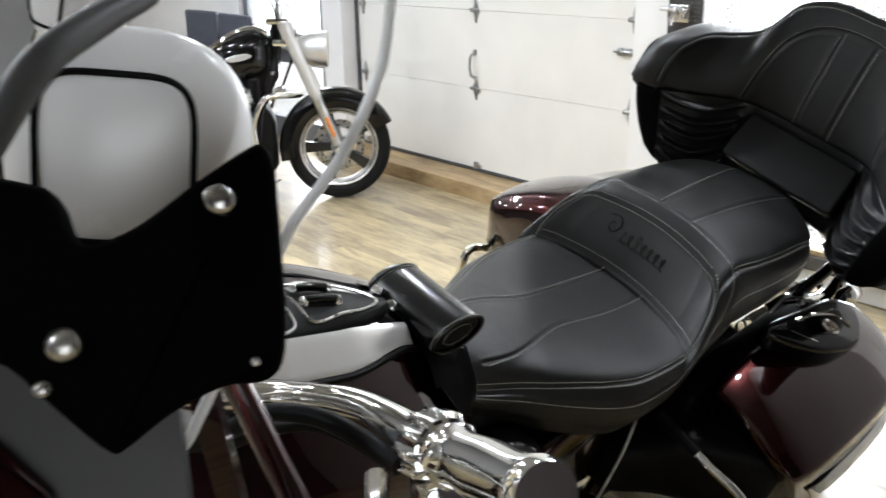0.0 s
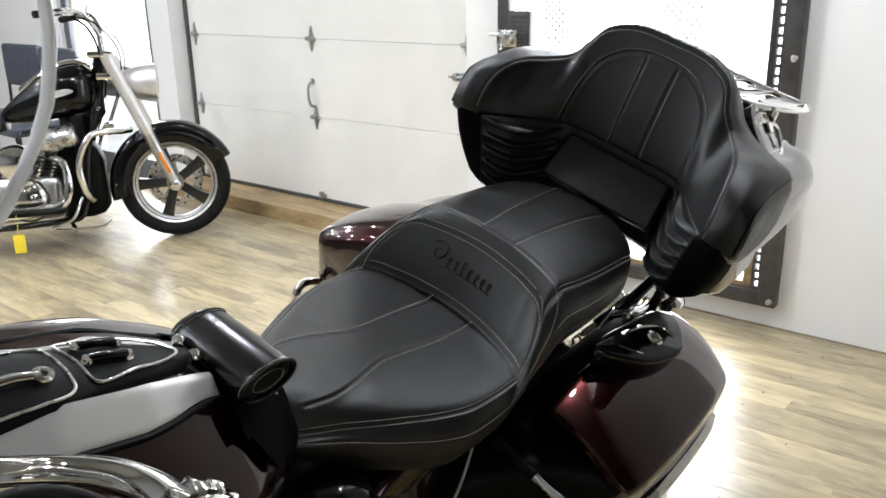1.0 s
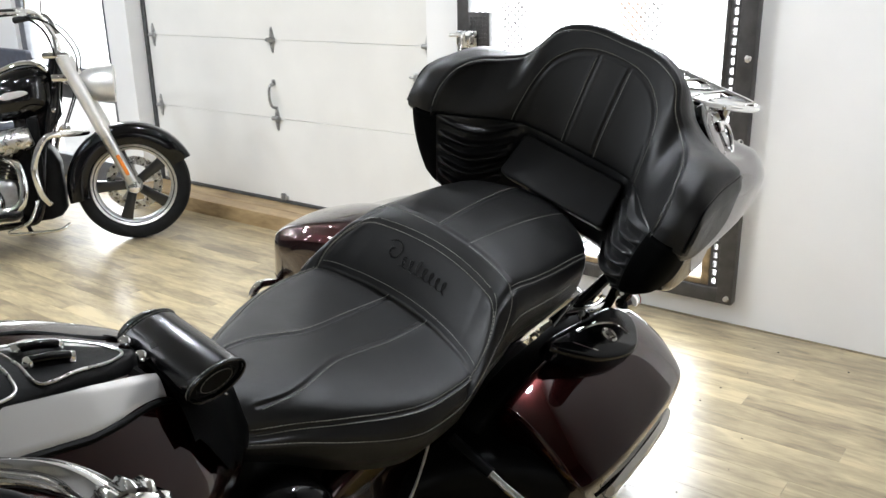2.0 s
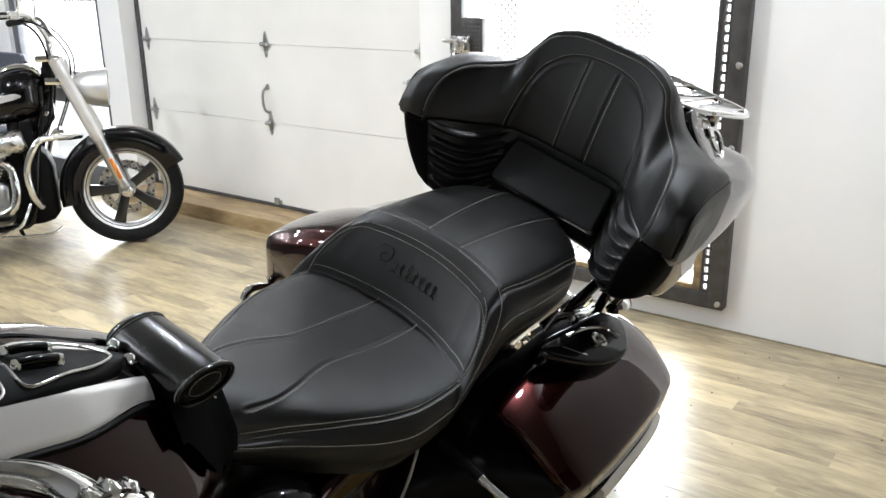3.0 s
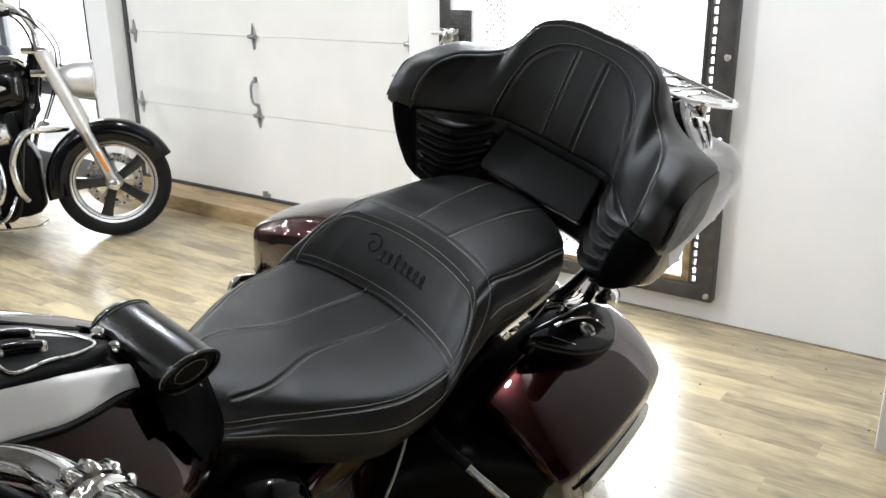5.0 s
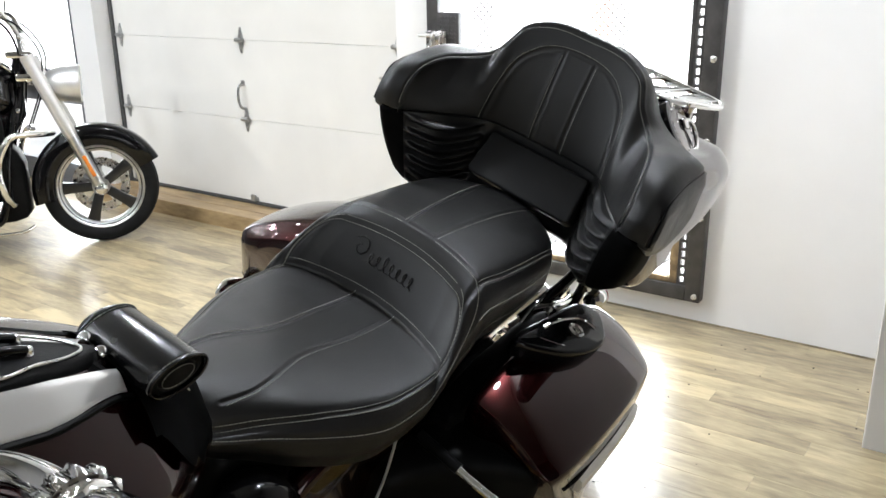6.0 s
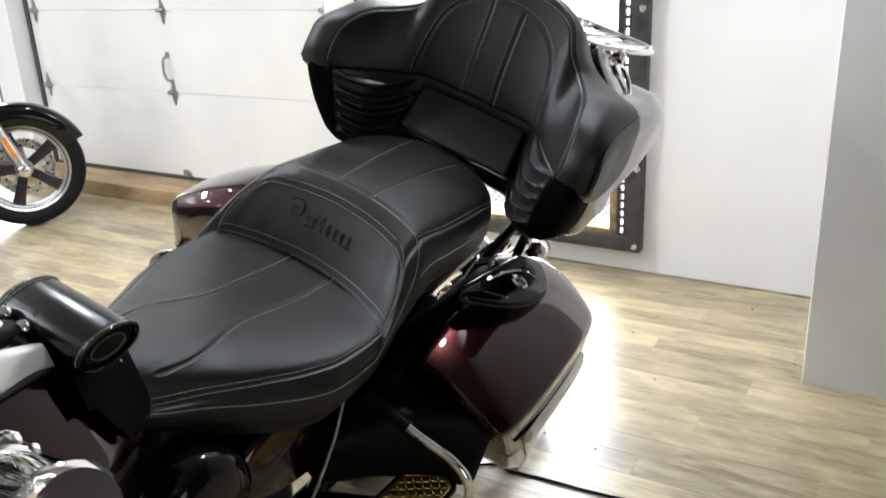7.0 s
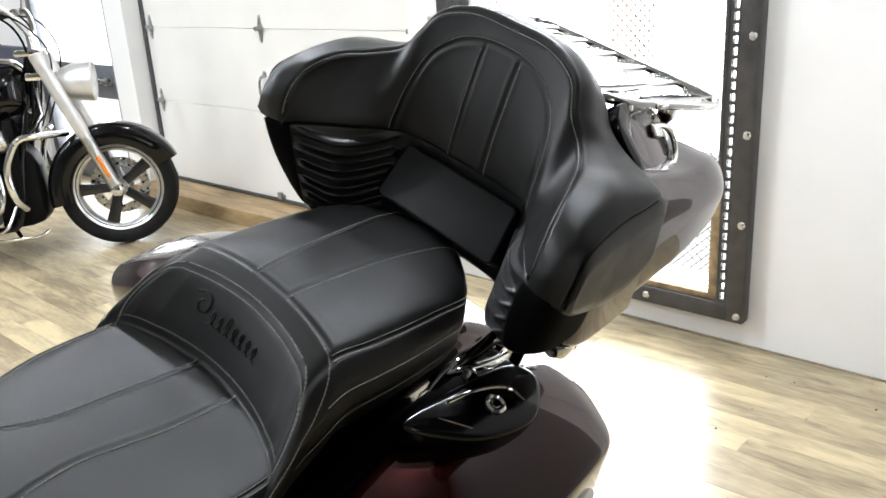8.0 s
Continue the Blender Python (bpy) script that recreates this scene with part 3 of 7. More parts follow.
class Hide:
    """A padded leather cover given by an evaluating function of two parameters, with seams pressed into it."""

    def __init__(self, fn, us, vs):
        self.fn = fn
        self.grid = np.array([[fn(u, v) for v in vs] for u in us])

    def on(self, line, n=10):
        return np.array([self.fn(u, v) for u, v in spline(line, n)])

    def normals(self):
        du = np.gradient(self.grid, axis=0)
        dv = np.gradient(self.grid, axis=1)
        n = np.cross(du, dv)
        return n / np.maximum(np.linalg.norm(n, axis=2, keepdims=True), 1e-9)

    def press(self, lines, depth=0.003, width=0.004, outward=None):
        """Sinks the surface along polylines of 3D points."""
        n = self.normals()
        c = np.array(outward)
        if np.sum(n * (self.grid - c)) < 0:
            n = -n
        flat = self.grid.reshape(-1, 3)
        sink = np.zeros(len(flat))
        for line, dep, wid in lines:
            a, b = line[:-1], line[1:]
            lo, hi = line.min(0) - 4 * wid, line.max(0) + 4 * wid
            near = np.where(np.all((flat > lo) & (flat < hi), axis=1))[0]
            if len(near) == 0:
                continue
            best = np.full(len(near), 9.0)
            for p, q in zip(a, b):
                e = q - p
                t = np.clip(((flat[near] - p) @ e) / max(e @ e, 1e-12), 0, 1)
                best = np.minimum(best, np.linalg.norm(flat[near] - p - t[:, None] * e, axis=1))
            g = dep * np.exp(-(best / wid) ** 2) - 0.35 * dep * np.exp(-((best - 2.2 * wid) / (1.3 * wid)) ** 2)
            sink[near] = np.where(np.abs(g) > np.abs(sink[near]), g, sink[near])
        self.grid = (flat - n.reshape(-1, 3) * sink[:, None]).reshape(self.grid.shape)
        self.nrm = n


# ---- seat ----
#      b      c     half   drop   sweep  skirt  flare
SEAT = np.array([
    (1.195, 0.848, 0.066, 0.046, 0.000, 0.060, 0.006),
    (1.230, 0.846, 0.086, 0.044, 0.000, 0.070, 0.008),
    (1.285, 0.839, 0.110, 0.038, 0.000, 0.088, 0.010),
    (1.345, 0.831, 0.139, 0.032, 0.002, 0.108, 0.012),
    (1.395, 0.823, 0.159, 0.027, 0.006, 0.116, 0.014),
    (1.460, 0.813, 0.183, 0.020, 0.016, 0.120, 0.014),
    (1.540, 0.804, 0.202, 0.013, 0.032, 0.120, 0.013),
    (1.620, 0.798, 0.207, 0.006, 0.046, 0.116, 0.012),
    (1.675, 0.797, 0.206, 0.003, 0.053, 0.112, 0.012),
    (1.690, 0.801, 0.204, 0.003, 0.053, 0.114, 0.013),
    (1.705, 0.839, 0.203, 0.006, 0.050, 0.135, 0.014),
    (1.722, 0.880, 0.193, 0.011, 0.042, 0.165, 0.018),
    (1.738, 0.911, 0.181, 0.015, 0.038, 0.180, 0.024),
    (1.751, 0.927, 0.174, 0.018, 0.033, 0.180, 0.028),
    (1.766, 0.939, 0.170, 0.019, 0.024, 0.170, 0.030),
    (1.779, 0.946, 0.168, 0.019, 0.018, 0.160, 0.029),
    (1.797, 0.949, 0.169, 0.020, 0.014, 0.150, 0.026),
    (1.840, 0.953, 0.174, 0.026, 0.006, 0.145, 0.020),
    (1.910, 0.956, 0.177, 0.030, 0.000, 0.140, 0.016),
    (1.990, 0.956, 0.176, 0.032, 0.004, 0.135, 0.012),
    (2.070, 0.951, 0.172, 0.034, 0.020, 0.128, 0.008),
    (2.125, 0.941, 0.156, 0.032, 0.045, 0.118, 0.006),
    (2.160, 0.924, 0.130, 0.026, 0.056, 0.100, 0.004),
    (2.180, 0.902, 0.104, 0.020, 0.052, 0.080, 0.002),
    (2.188, 0.876, 0.088, 0.014, 0.046, 0.060, 0.000),
])
_srow = spline(SEAT, 12)
_sb = _srow[:, 0]
_qk = np.array([0, 0.35, 0.70, 0.90, 1.0, 1.08, 1.25, 1.6, 2.0])


def seat_row(b0):
    return np.array([np.interp(b0, _sb, _srow[:, k]) for k in range(7)])


def seat_point(b0, q):
    """q: -1 to 1 over the top, out to 2 down the skirt."""
    b, c, w, e, f, d, g = seat_row(b0)
    off = np.array([(0, 0), (0.35 * w, -0.10 * e), (0.70 * w, -0.42 * e), (0.90 * w, -0.78 * e), (0.985 * w, -1.10 * e - 0.004), (w + 0.002 + 0.35 * g, -1.18 * e - 0.010),
                    (w + 0.006 + g, -e - 0.30 * d), (w + 0.005 + 1.15 * g, -e - 0.65 * d), (w - 0.010 + 0.9 * g, -e - d)])
    s = abs(q)
    i = min(int(np.searchsorted(_qk, s, side="right")) - 1, len(_qk) - 2)
    u = (s - _qk[i]) / (_qk[i + 1] - _qk[i])
    p0, p1, p2, p3 = off[max(i - 1, 0)] if i > 0 else off[1] * (-1, 1), off[i], off[i + 1], off[min(i + 2, len(off) - 1)]
    x, z = 0.5 * (2 * p1 + (p2 - p0) * u + (2 * p0 - 5 * p1 + 4 * p2 - p3) * u * u + (3 * p1 - p0 - 3 * p2 + p3) * u ** 3)
    r = min(s, 1.3)
    return np.array([math.copysign(x, q), b - f * r * r, c + z])


def seat_at(a, b0):
    """The point of the top at side offset a."""
    return (b0, a / seat_row(b0)[2])


def build_seat():
    seat = Hide(seat_point, np.linspace(1.195, 2.188, 340), np.concatenate([np.linspace(-2, -1.1, 30), np.linspace(-1.08, 1.08, 150), np.linspace(1.1, 2, 30)]))
    seams = []

    def add(line, dep=0.003, wid=0.004, rows=(0.005,), n=10):
        pts = seat.on(line, n)
        seams.append((pts, dep, wid))
        return pts

    # where the bolster rises from the sitting part
    cross = [(1.690, q) for q in np.linspace(-1.0, 1.0, 25)]
    add(cross, 0.0020, 0.0032, n=3)
    inner = [(1.690, 1.0), (1.705, 1.0), (1.722, 1.0), (1.734, 0.97), (1.742, 0.90), (1.745, 0.80)]
    band = [(1.700, 1.25), (1.730, 1.25), (1.750, 1.23), (1.765, 1.15), (1.773, 1.07), (1.778, 1.0), (1.779, 0.9)]
    rim = [(1.20, 1.0), (1.285, 1.0), (1.36, 1.0), (1.46, 1.0), (1.55, 1.0), (1.63, 1.0), (1.690, 1.0)]
    welt = [(1.20, 1.25), (1.30, 1.25), (1.40, 1.25), (1.55, 1.25), (1.65, 1.25), (1.700, 1.25)]
    pillion = [(1.779, 1.0), (1.85, 1.0), (1.95, 1.0), (2.05, 1.0), (2.12, 1.0), (2.158, 0.95), (2.172, 0.7), (2.176, 0.35), (2.177, 0)]
    flank = [(1.765, 1.21), (1.85, 1.26), (1.95, 1.28), (2.05, 1.28), (2.13, 1.25)]
    low_flank = [(1.735, 1.45), (1.85, 1.55), (1.95, 1.58), (2.05, 1.58), (2.12, 1.55)]
    panel = [(0.045, 1.690), (0.048, 1.58), (0.044, 1.50), (0.044, 1.44), (0.054, 1.39), (0.066, 1.34), (0.070, 1.29), (0.064, 1.24)]
    rear_panel = [(0.036, 1.782), (0.044, 1.90), (0.053, 2.02), (0.060, 2.12), (0.062, 2.172)]

    def side(line, sg, dq=0.0):
        return [(b, sg * (q + dq)) for b, q in line]

    def run(line, sg, da=0.0):
        return [seat_at(sg * (a + da), b) for a, b in line]
    for sg in (-1, 1):
        add(run(panel, sg), 0.0022, 0.003)
        add(run(rear_panel, sg), 0.0024, 0.003)
        add(side(rim, sg), 0.0014, 0.003)
        add(side(inner, sg), 0.0017, 0.003)
        add(side(welt, sg), 0.0017, 0.003)
        add(side(band, sg), 0.0017, 0.003)
        add(side(pillion, sg), 0.0014, 0.003)
        add(side(flank, sg), 0.0014, 0.003)
        add(side(low_flank, sg), 0.0014, 0.003)
    add([(1.745, q) for q in np.linspace(-0.80, 0.80, 21)], 0.0017, 0.003, n=3)
    add([(1.779, q) for q in np.linspace(-0.90, 0.90, 21)], 0.0022, 0.0032, n=3)
    seat.press(seams, outward=(0, 1.6, 0.4))
    bm = bmesh.new()
    sheet(bm, seat.grid)
    s = part("seat", bm, LEATHER, bike, "black leather touring seat with grey stitching", sharp=180)
    # thread beside the seams
    bm = bmesh.new()

    def thread(line, n=10):
        pts = seat.on(line, n)
        # lift clear of the padding
        c = np.array((0, 1.62, 0.55))
        d = pts - np.array([(0.6 * p[0], p[1], 0.70) for p in pts])
        d /= np.linalg.norm(d, axis=1)[:, None]
        dashes(bm, pts + d * 0.0012)

    thread([(1.696, q) for q in np.linspace(-0.97, 0.97, 25)], 3)
    thread([(1.741, q) for q in np.linspace(-0.80, 0.80, 21)], 3)
    thread([(1.750, q) for q in np.linspace(-0.80, 0.80, 21)], 3)
    thread([(1.774, q) for q in np.linspace(-0.90, -0.25, 9)], 3)
    thread([(1.774, q) for q in np.linspace(0.25, 0.90, 9)], 3)
    for sg in (-1, 1):
        thread(run(panel, sg, 0.005))
        thread(run(rear_panel, sg, 0.005))
        thread(side(rim, sg, -0.03))
        thread(side(rim, sg, 0.03))
        thread([(b - 0.004, q * sg) for b, q in inner])
        thread([(b + 0.005, (q + 0.01) * sg) for b, q in inner])
        thread(side(welt, sg, 0.02))
        thread([(b - 0.004, q * sg) for b, q in band])
        thread(side(pillion, sg, -0.03))
        thread(side(pillion, sg, 0.02))
        thread(side(flank, sg, 0.02))
        thread(side(low_flank, sg, 0.02))
    tagged(part("stitching", bm, THREAD, s, "light grey stitching", smooth=False), kind="stuff")
    # pressed maker's mark on the bolster: a flourish and bars
    bm = bmesh.new()

    def mark(line, r):
        pts = seat.on([seat_at(a, b) for a, b in line], 3)
        tube(bm, pts + np.array((0, -0.0012, 0.0004)), r, 6)
    mark([(-0.082 + 0.0016 * k * math.cos(0.62 * k) * 0.9, 1.7225 + 0.00075 * k * math.sin(0.62 * k)) for k in range(2, 15)], 0.0017)
    wave = []
    for k in range(61):
        t = k / 60 * 14 * math.pi
        wave.append((-0.062 + 0.118 * k / 60 + 0.0065 * math.sin(t), 1.7125 + 0.0046 * (1 - math.cos(t)) * (1.35 if k in range(15, 25) else 1.0)))
    mark(wave, 0.0014)
    tagged(part("pressed_mark", bm, LEATHER, s, "pressed flourish in the leather"), kind="stuff")
    # base pan under the leather
    bm = bmesh.new()
    secs = []
    for b0 in np.linspace(1.26, 2.10, 24):
        b, c, w, e, f, d, g = seat_row(b0)
        zb = c - e - d
        b = b - f
        secs.append([(-w + 0.015, b, zb + 0.03), (w - 0.015, b, zb + 0.03), (w - 0.03, b, zb - 0.02), (-w + 0.03, b, zb - 0.02)])
    loft(bm, secs)
    part("seat_pan", bm, BLACK, bike, "black plastic seat pan")


build_seat()

# ---- rear trunk with wrap-around backrest ----
# stations from the middle to the nose of one wing:
#    rim seam              foot                  outer edge             outward           swell
WRAP = np.array([
    (0.000, 2.225, 1.312, 0.000, 2.185, 1.058, 0.000, 2.335, 1.262, 0.00, -0.20, 1.00, 0.026),
    (0.060, 2.224, 1.312, 0.060, 2.185, 1.058, 0.065, 2.335, 1.258, 0.05, -0.20, 1.00, 0.026),
    (0.105, 2.218, 1.304, 0.105, 2.182, 1.058, 0.120, 2.332, 1.246, 0.20, -0.20, 0.95, 0.024),
    (0.148, 2.206, 1.282, 0.148, 2.170, 1.058, 0.162, 2.318, 1.220, 0.40, -0.20, 0.90, 0.020),
    (0.174, 2.190, 1.238, 0.178, 2.138, 1.058, 0.194, 2.300, 1.196, 0.45, -0.20, 0.85, 0.014),
    (0.201, 2.188, 1.203, 0.206, 2.100, 1.057, 0.235, 2.292, 1.176, 0.48, -0.25, 0.82, 0.012),
    (0.234, 2.150, 1.186, 0.234, 2.062, 1.056, 0.290, 2.285, 1.160, 0.52, -0.35, 0.78, 0.018),
    (0.262, 2.090, 1.178, 0.257, 2.034, 1.054, 0.336, 2.262, 1.152, 0.58, -0.50, 0.66, 0.026),
    (0.279, 2.040, 1.154, 0.272, 2.018, 1.052, 0.343, 2.150, 1.147, 0.58, -0.65, 0.50, 0.028),
    (0.287, 2.014, 1.120, 0.280, 2.009, 1.050, 0.350, 2.062, 1.137, 0.55, -0.78, 0.30, 0.024),
    (0.289, 2.003, 1.085, 0.284, 2.003, 1.047, 0.355, 2.016, 1.094, 0.45, -0.88, 0.12, 0.018),
    (0.287, 2.000, 1.050, 0.285, 2.000, 1.043, 0.356, 2.002, 1.048, 0.30, -0.95, 0.00, 0.010),
])
_wrap = spline(WRAP, 10)
_wlen = np.concatenate([[0], np.cumsum(np.linalg.norm(np.diff(_wrap[:, :3], axis=0), axis=1))])
WMAX = float(_wlen[-1])
_vk = np.array([0, 0.05, 0.10, 0.28, 0.45, 0.58, 0.68, 0.78, 0.90, 0.96, 1.0])


def wrap_point(u, v):
    """u along the rim from the middle, v from the foot up to the rim seam (0.58) and over the roll."""
    s = abs(u)
    r = np.array([np.interp(s, _wlen, _wrap[:, k]) for k in range(13)])
    rim, foot, edge, out, swell = r[:3], r[3:6], r[6:9], r[9:12], r[12]
    out = out / np.linalg.norm(out)
    h = np.linalg.norm(rim - foot)
    front = np.array((-0.25 * min(s / 0.3, 1), -1.0, 0.15)) * min(h * 0.05, 0.010)
    span = edge - rim
    pts = np.array([foot - front * 2 + (0, 0.02, 0), foot + (0, 0.004, 0), foot + (rim - foot) * 0.10 + front * 0.6, foot + (rim - foot) * 0.42 + front, foot + (rim - foot) * 0.76 + front * 0.7, rim,
                    rim + span * 0.16 + out * swell * 0.62, rim + span * 0.42 + out * swell, rim + span * 0.78 + out * swell * 0.72, rim + span * 0.95 + out * swell * 0.25, edge - out * 0.02])
    i = min(int(np.searchsorted(_vk, v, side="right")) - 1, len(_vk) - 2)
    w = (v - _vk[i]) / (_vk[i + 1] - _vk[i])
    p0, p1, p2, p3 = pts[max(i - 1, 0)], pts[i], pts[i + 1], pts[min(i + 2, len(pts) - 1)]
    q = 0.5 * (2 * p1 + (p2 - p0) * w + (2 * p0 - 5 * p1 + 4 * p2 - p3) * w * w + (3 * p1 - p0 - 3 * p2 + p3) * w ** 3)
    return q * (-1 if u < 0 else 1, 1, 1)


def wrap_at(a, c):
    """Parameters of the front face's point at side offset a and height c (middle part)."""
    s = float(np.interp(abs(a), _wrap[:70, 3], _wlen[:70]))
    lo = float(np.interp(s, _wlen, _wrap[:, 5]))
    hi = float(np.interp(s, _wlen, _wrap[:, 2]))
    v = np.interp((c - lo) / (hi - lo), [0, 0.10, 0.42, 0.76, 1], [0.05, 0.10, 0.28, 0.45, 0.58])
    return (math.copysign(s, a), float(v))


TRUNK_SHIFT = Matrix.Translation((0.012, 0, 0))
# lower panel: top and bottom of each station, from the middle round the nose to the side
LOW = np.array([
    (0.000, 2.196, 1.064, 0.000, 2.192, 0.868),
    (0.110, 2.196, 1.064, 0.110, 2.188, 0.868),
    (0.150, 2.178, 1.064, 0.150, 2.160, 0.866),
    (0.185, 2.128, 1.062, 0.178, 2.106, 0.864),
    (0.225, 2.068, 1.060, 0.208, 2.076, 0.864),
    (0.262, 2.024, 1.056, 0.236, 2.062, 0.866),
    (0.284, 2.006, 1.050, 0.260, 2.056, 0.870),
    (0.306, 1.996, 1.046, 0.278, 2.060, 0.874),
    (0.326, 1.992, 1.044, 0.290, 2.064, 0.878),
    (0.340, 2.002, 1.043, 0.300, 2.078, 0.880),
    (0.347, 2.028, 1.038, 0.306, 2.105, 0.880),
    (0.340, 2.090, 1.022, 0.312, 2.160, 0.884),
    (0.324, 2.160, 1.010, 0.295, 2.200, 0.900),
])
_low = spline(LOW, 8)
_llen = np.concatenate([[0], np.cumsum(np.linalg.norm(np.diff(_low[:, :3], axis=0), axis=1))])


def build_trunk():
    us = np.linspace(-WMAX, WMAX, 300)
    vs = np.concatenate([np.linspace(0, 0.58, 70), np.linspace(0.585, 1, 60)])
    pad = Hide(wrap_point, us, vs)
    seams = []

    def add(line, dep=0.0035, wid=0.004, n=8):
        seams.append((pad.on(line, n), dep, wid))
    arch = [(-0.160, 1.068), (-0.158, 1.10), (-0.152, 1.15), (-0.136, 1.205), (-0.105, 1.243), (-0.06, 1.264), (0, 1.270), (0.06, 1.264), (0.105, 1.243), (0.136, 1.205), (0.152, 1.15), (0.158, 1.10), (0.160, 1.068)]
    add([wrap_at(a, c) for a, c in arch], 0.0022, 0.0034)
    for sg in (-1, 1):
        add([wrap_at(sg * 0.038, c) for c in (1.064, 1.12, 1.18, 1.23, 1.266)], 0.0026, 0.0032)
    add([(u, 0.58) for u in np.linspace(-WMAX * 0.985, WMAX * 0.985, 121)], 0.0022, 0.0034, 2)
    pad.press(seams, outward=(0, 2.6, 1.1))
    bm = bmesh.new()
    sheet(bm, pad.grid)
    bm.transform(TRUNK_SHIFT)
    back = part("backrest", bm, LEATHER, bike, "black leather wrap-around passenger backrest", sharp=180)
    bm = bmesh.new()

    def thread(line, n=8):
        pts = pad.on(line, n)
        out = pts - np.array([(0.55 * p[0], 2.45, p[2] - 0.02) for p in pts])
        out /= np.linalg.norm(out, axis=1)[:, None]
        dashes(bm, pts + out * 0.0012)
    thread([wrap_at(a * 1.035, 1.068 + (c - 1.068) * 1.03) for a, c in arch])
    for sg in (-1, 1):
        thread([wrap_at(sg * 0.043, c) for c in (1.066, 1.12, 1.18, 1.23, 1.262)])
    thread([(u, 0.565) for u in np.linspace(-WMAX * 0.97, WMAX * 0.97, 121)], 2)
    bm.transform(TRUNK_SHIFT)
    tagged(part("stitching", bm, THREAD, back, "light grey stitching", smooth=False), kind="stuff")
    # side pads, sewn to the wrap along a rising seam
    for sg in (-1, 1):
        top = spline([(0.356, 2.003, 1.046), (0.354, 2.016, 1.093), (0.350, 2.037, 1.129), (0.343, 2.110, 1.147), (0.340, 2.180, 1.151), (0.337, 2.250, 1.153), (0.336, 2.292, 1.138)], 8)
        low = spline([(0.354, 2.004, 1.038), (0.349, 2.030, 1.020), (0.345, 2.072, 0.999), (0.342, 2.165, 0.977), (0.340, 2.240, 0.981), (0.337, 2.286, 1.000), (0.337, 2.296, 1.040)], 8)
        rows = []
        for k, (p, q) in enumerate(zip(top, low)):
            g = min(k / 6.0, (len(top) - 1 - k) / 6.0, 1.0)
            row = []
            for w in np.concatenate([[-0.06], np.linspace(0, 1, 24), [1.06]]):
                x = p + (q - p) * min(max(w, 0), 1)
                x = x + np.array((0.011 * g * min(1.0, 4 * w * (1 - w) * 1.6), 0, 0)) if 0 <= w <= 1 else x - np.array((0.022, 0, 0))
                row.append((sg * x[0], x[1], x[2]))
            rows.append(row)
        rows = [[(x - sg * 0.02, y, z) for x, y, z in rows[0]]] + rows + [[(x - sg * 0.02, y, z) for x, y, z in rows[-1]]]
        bm = bmesh.new()
        sheet(bm, np.array(rows))
        bm.transform(TRUNK_SHIFT)
        side = part("side_pad", bm, LEATHER, back, sharp=70)
        bm = bmesh.new()
        tube(bm, [(sg * (x + 0.002), y, z + 0.001) for x, y, z in top[:-10]], 0.0028, 8)
        bm.transform(TRUNK_SHIFT)
        part("piping", bm, LEATHER_SIDE, side, "raised piping seam")

    # lower front: ribbed corners run round the nose into plain black side blocks
    def low_point(u, v):
        s = abs(u)
        r = np.array([np.interp(s, _llen, _low[:, k]) for k in range(6)])
        top, foot = r[:3], r[3:]
        w = max(v, 0.0)
        p = foot + (top - foot) * w
        g = float(smoothstep(s, 0.20, 0.30))
        t = np.array([np.interp(s + 0.01, _llen, _low[:, k]) - np.interp(s - 0.01, _llen, _low[:, k]) for k in range(2)])
        n = np.array((t[1], -t[0], 0.0)) / max(np.linalg.norm(t), 1e-9)
        if s < 0.01:
            n = np.array((0.0, -1.0, 0.0))
        k = 0.010 * g * 4 * w * (1 - w)
        if v < 0.10:
            k -= 0.016 * ((0.10 - w) / 0.10) ** 2
        if v > 0.97:
            k -= 0.012 * (v - 0.97) / 0.03
        f = float(smoothstep(s, 0.155, 0.168) * (1 - smoothstep(s, 0.350, 0.366)))
        if f > 0 and v > 0:
            k -= 0.004 * f
            ph = (v - 0.06 + 0.10 * math.sin((s - 0.16) / 0.205 * math.pi)) / 0.175
            k += 0.015 * f * (1 - 0.75 * float(smoothstep(v, 0.80, 0.92))) * max(0.0, math.cos(2 * math.pi * ph)) ** 0.8 * (1 if 0.04 < v < 0.95 else 0)
        p = p + n * k
        if v < 0:
            p = p + (-n * 0.10 + np.array((-0.06 * r[0], 0.02, 0.004))) * (-v)
        return p * (-1 if u < 0 else 1, 1, 1)
    end = float(_llen[-1])
    vs = np.concatenate([np.linspace(-1, -0.1, 8), np.linspace(0, 1, 90)])
    bm = bmesh.new()
    sheet(bm, np.array([[low_point(u, v) for v in vs] for u in np.linspace(-0.368, 0.368, 220)]))
    bm.transform(TRUNK_SHIFT)
    part("ribbed_panel", bm, VINYL, bike, "black ribbed lower trunk panel", sharp=180)
    for sg in (-1, 1):
        bm = bmesh.new()
        sheet(bm, np.array([[low_point(sg * u, v) for v in vs[::3]] for u in np.linspace(0.368, end, 40)]))
        bm.transform(TRUNK_SHIFT)
        part("nose_block", bm, MATT_BLACK, bike, "plain black trunk nose", sharp=180)
    bm = bmesh.new()
    plate(bm, [(-0.132, -0.054), (0.132, -0.054), (0.142, -0.046), (0.134, 0.050), (0.126, 0.057), (-0.126, 0.057), (-0.134, 0.050), (-0.142, -0.046)], 1, 0.0, 0.05, 0.005, 3, pose(0, 2.150, 0.994, -31, 0, 0))
    bm.transform(TRUNK_SHIFT)
    part("centre_plate", bm, PLATE_HIDE, bike, "flat black padded centre plate")
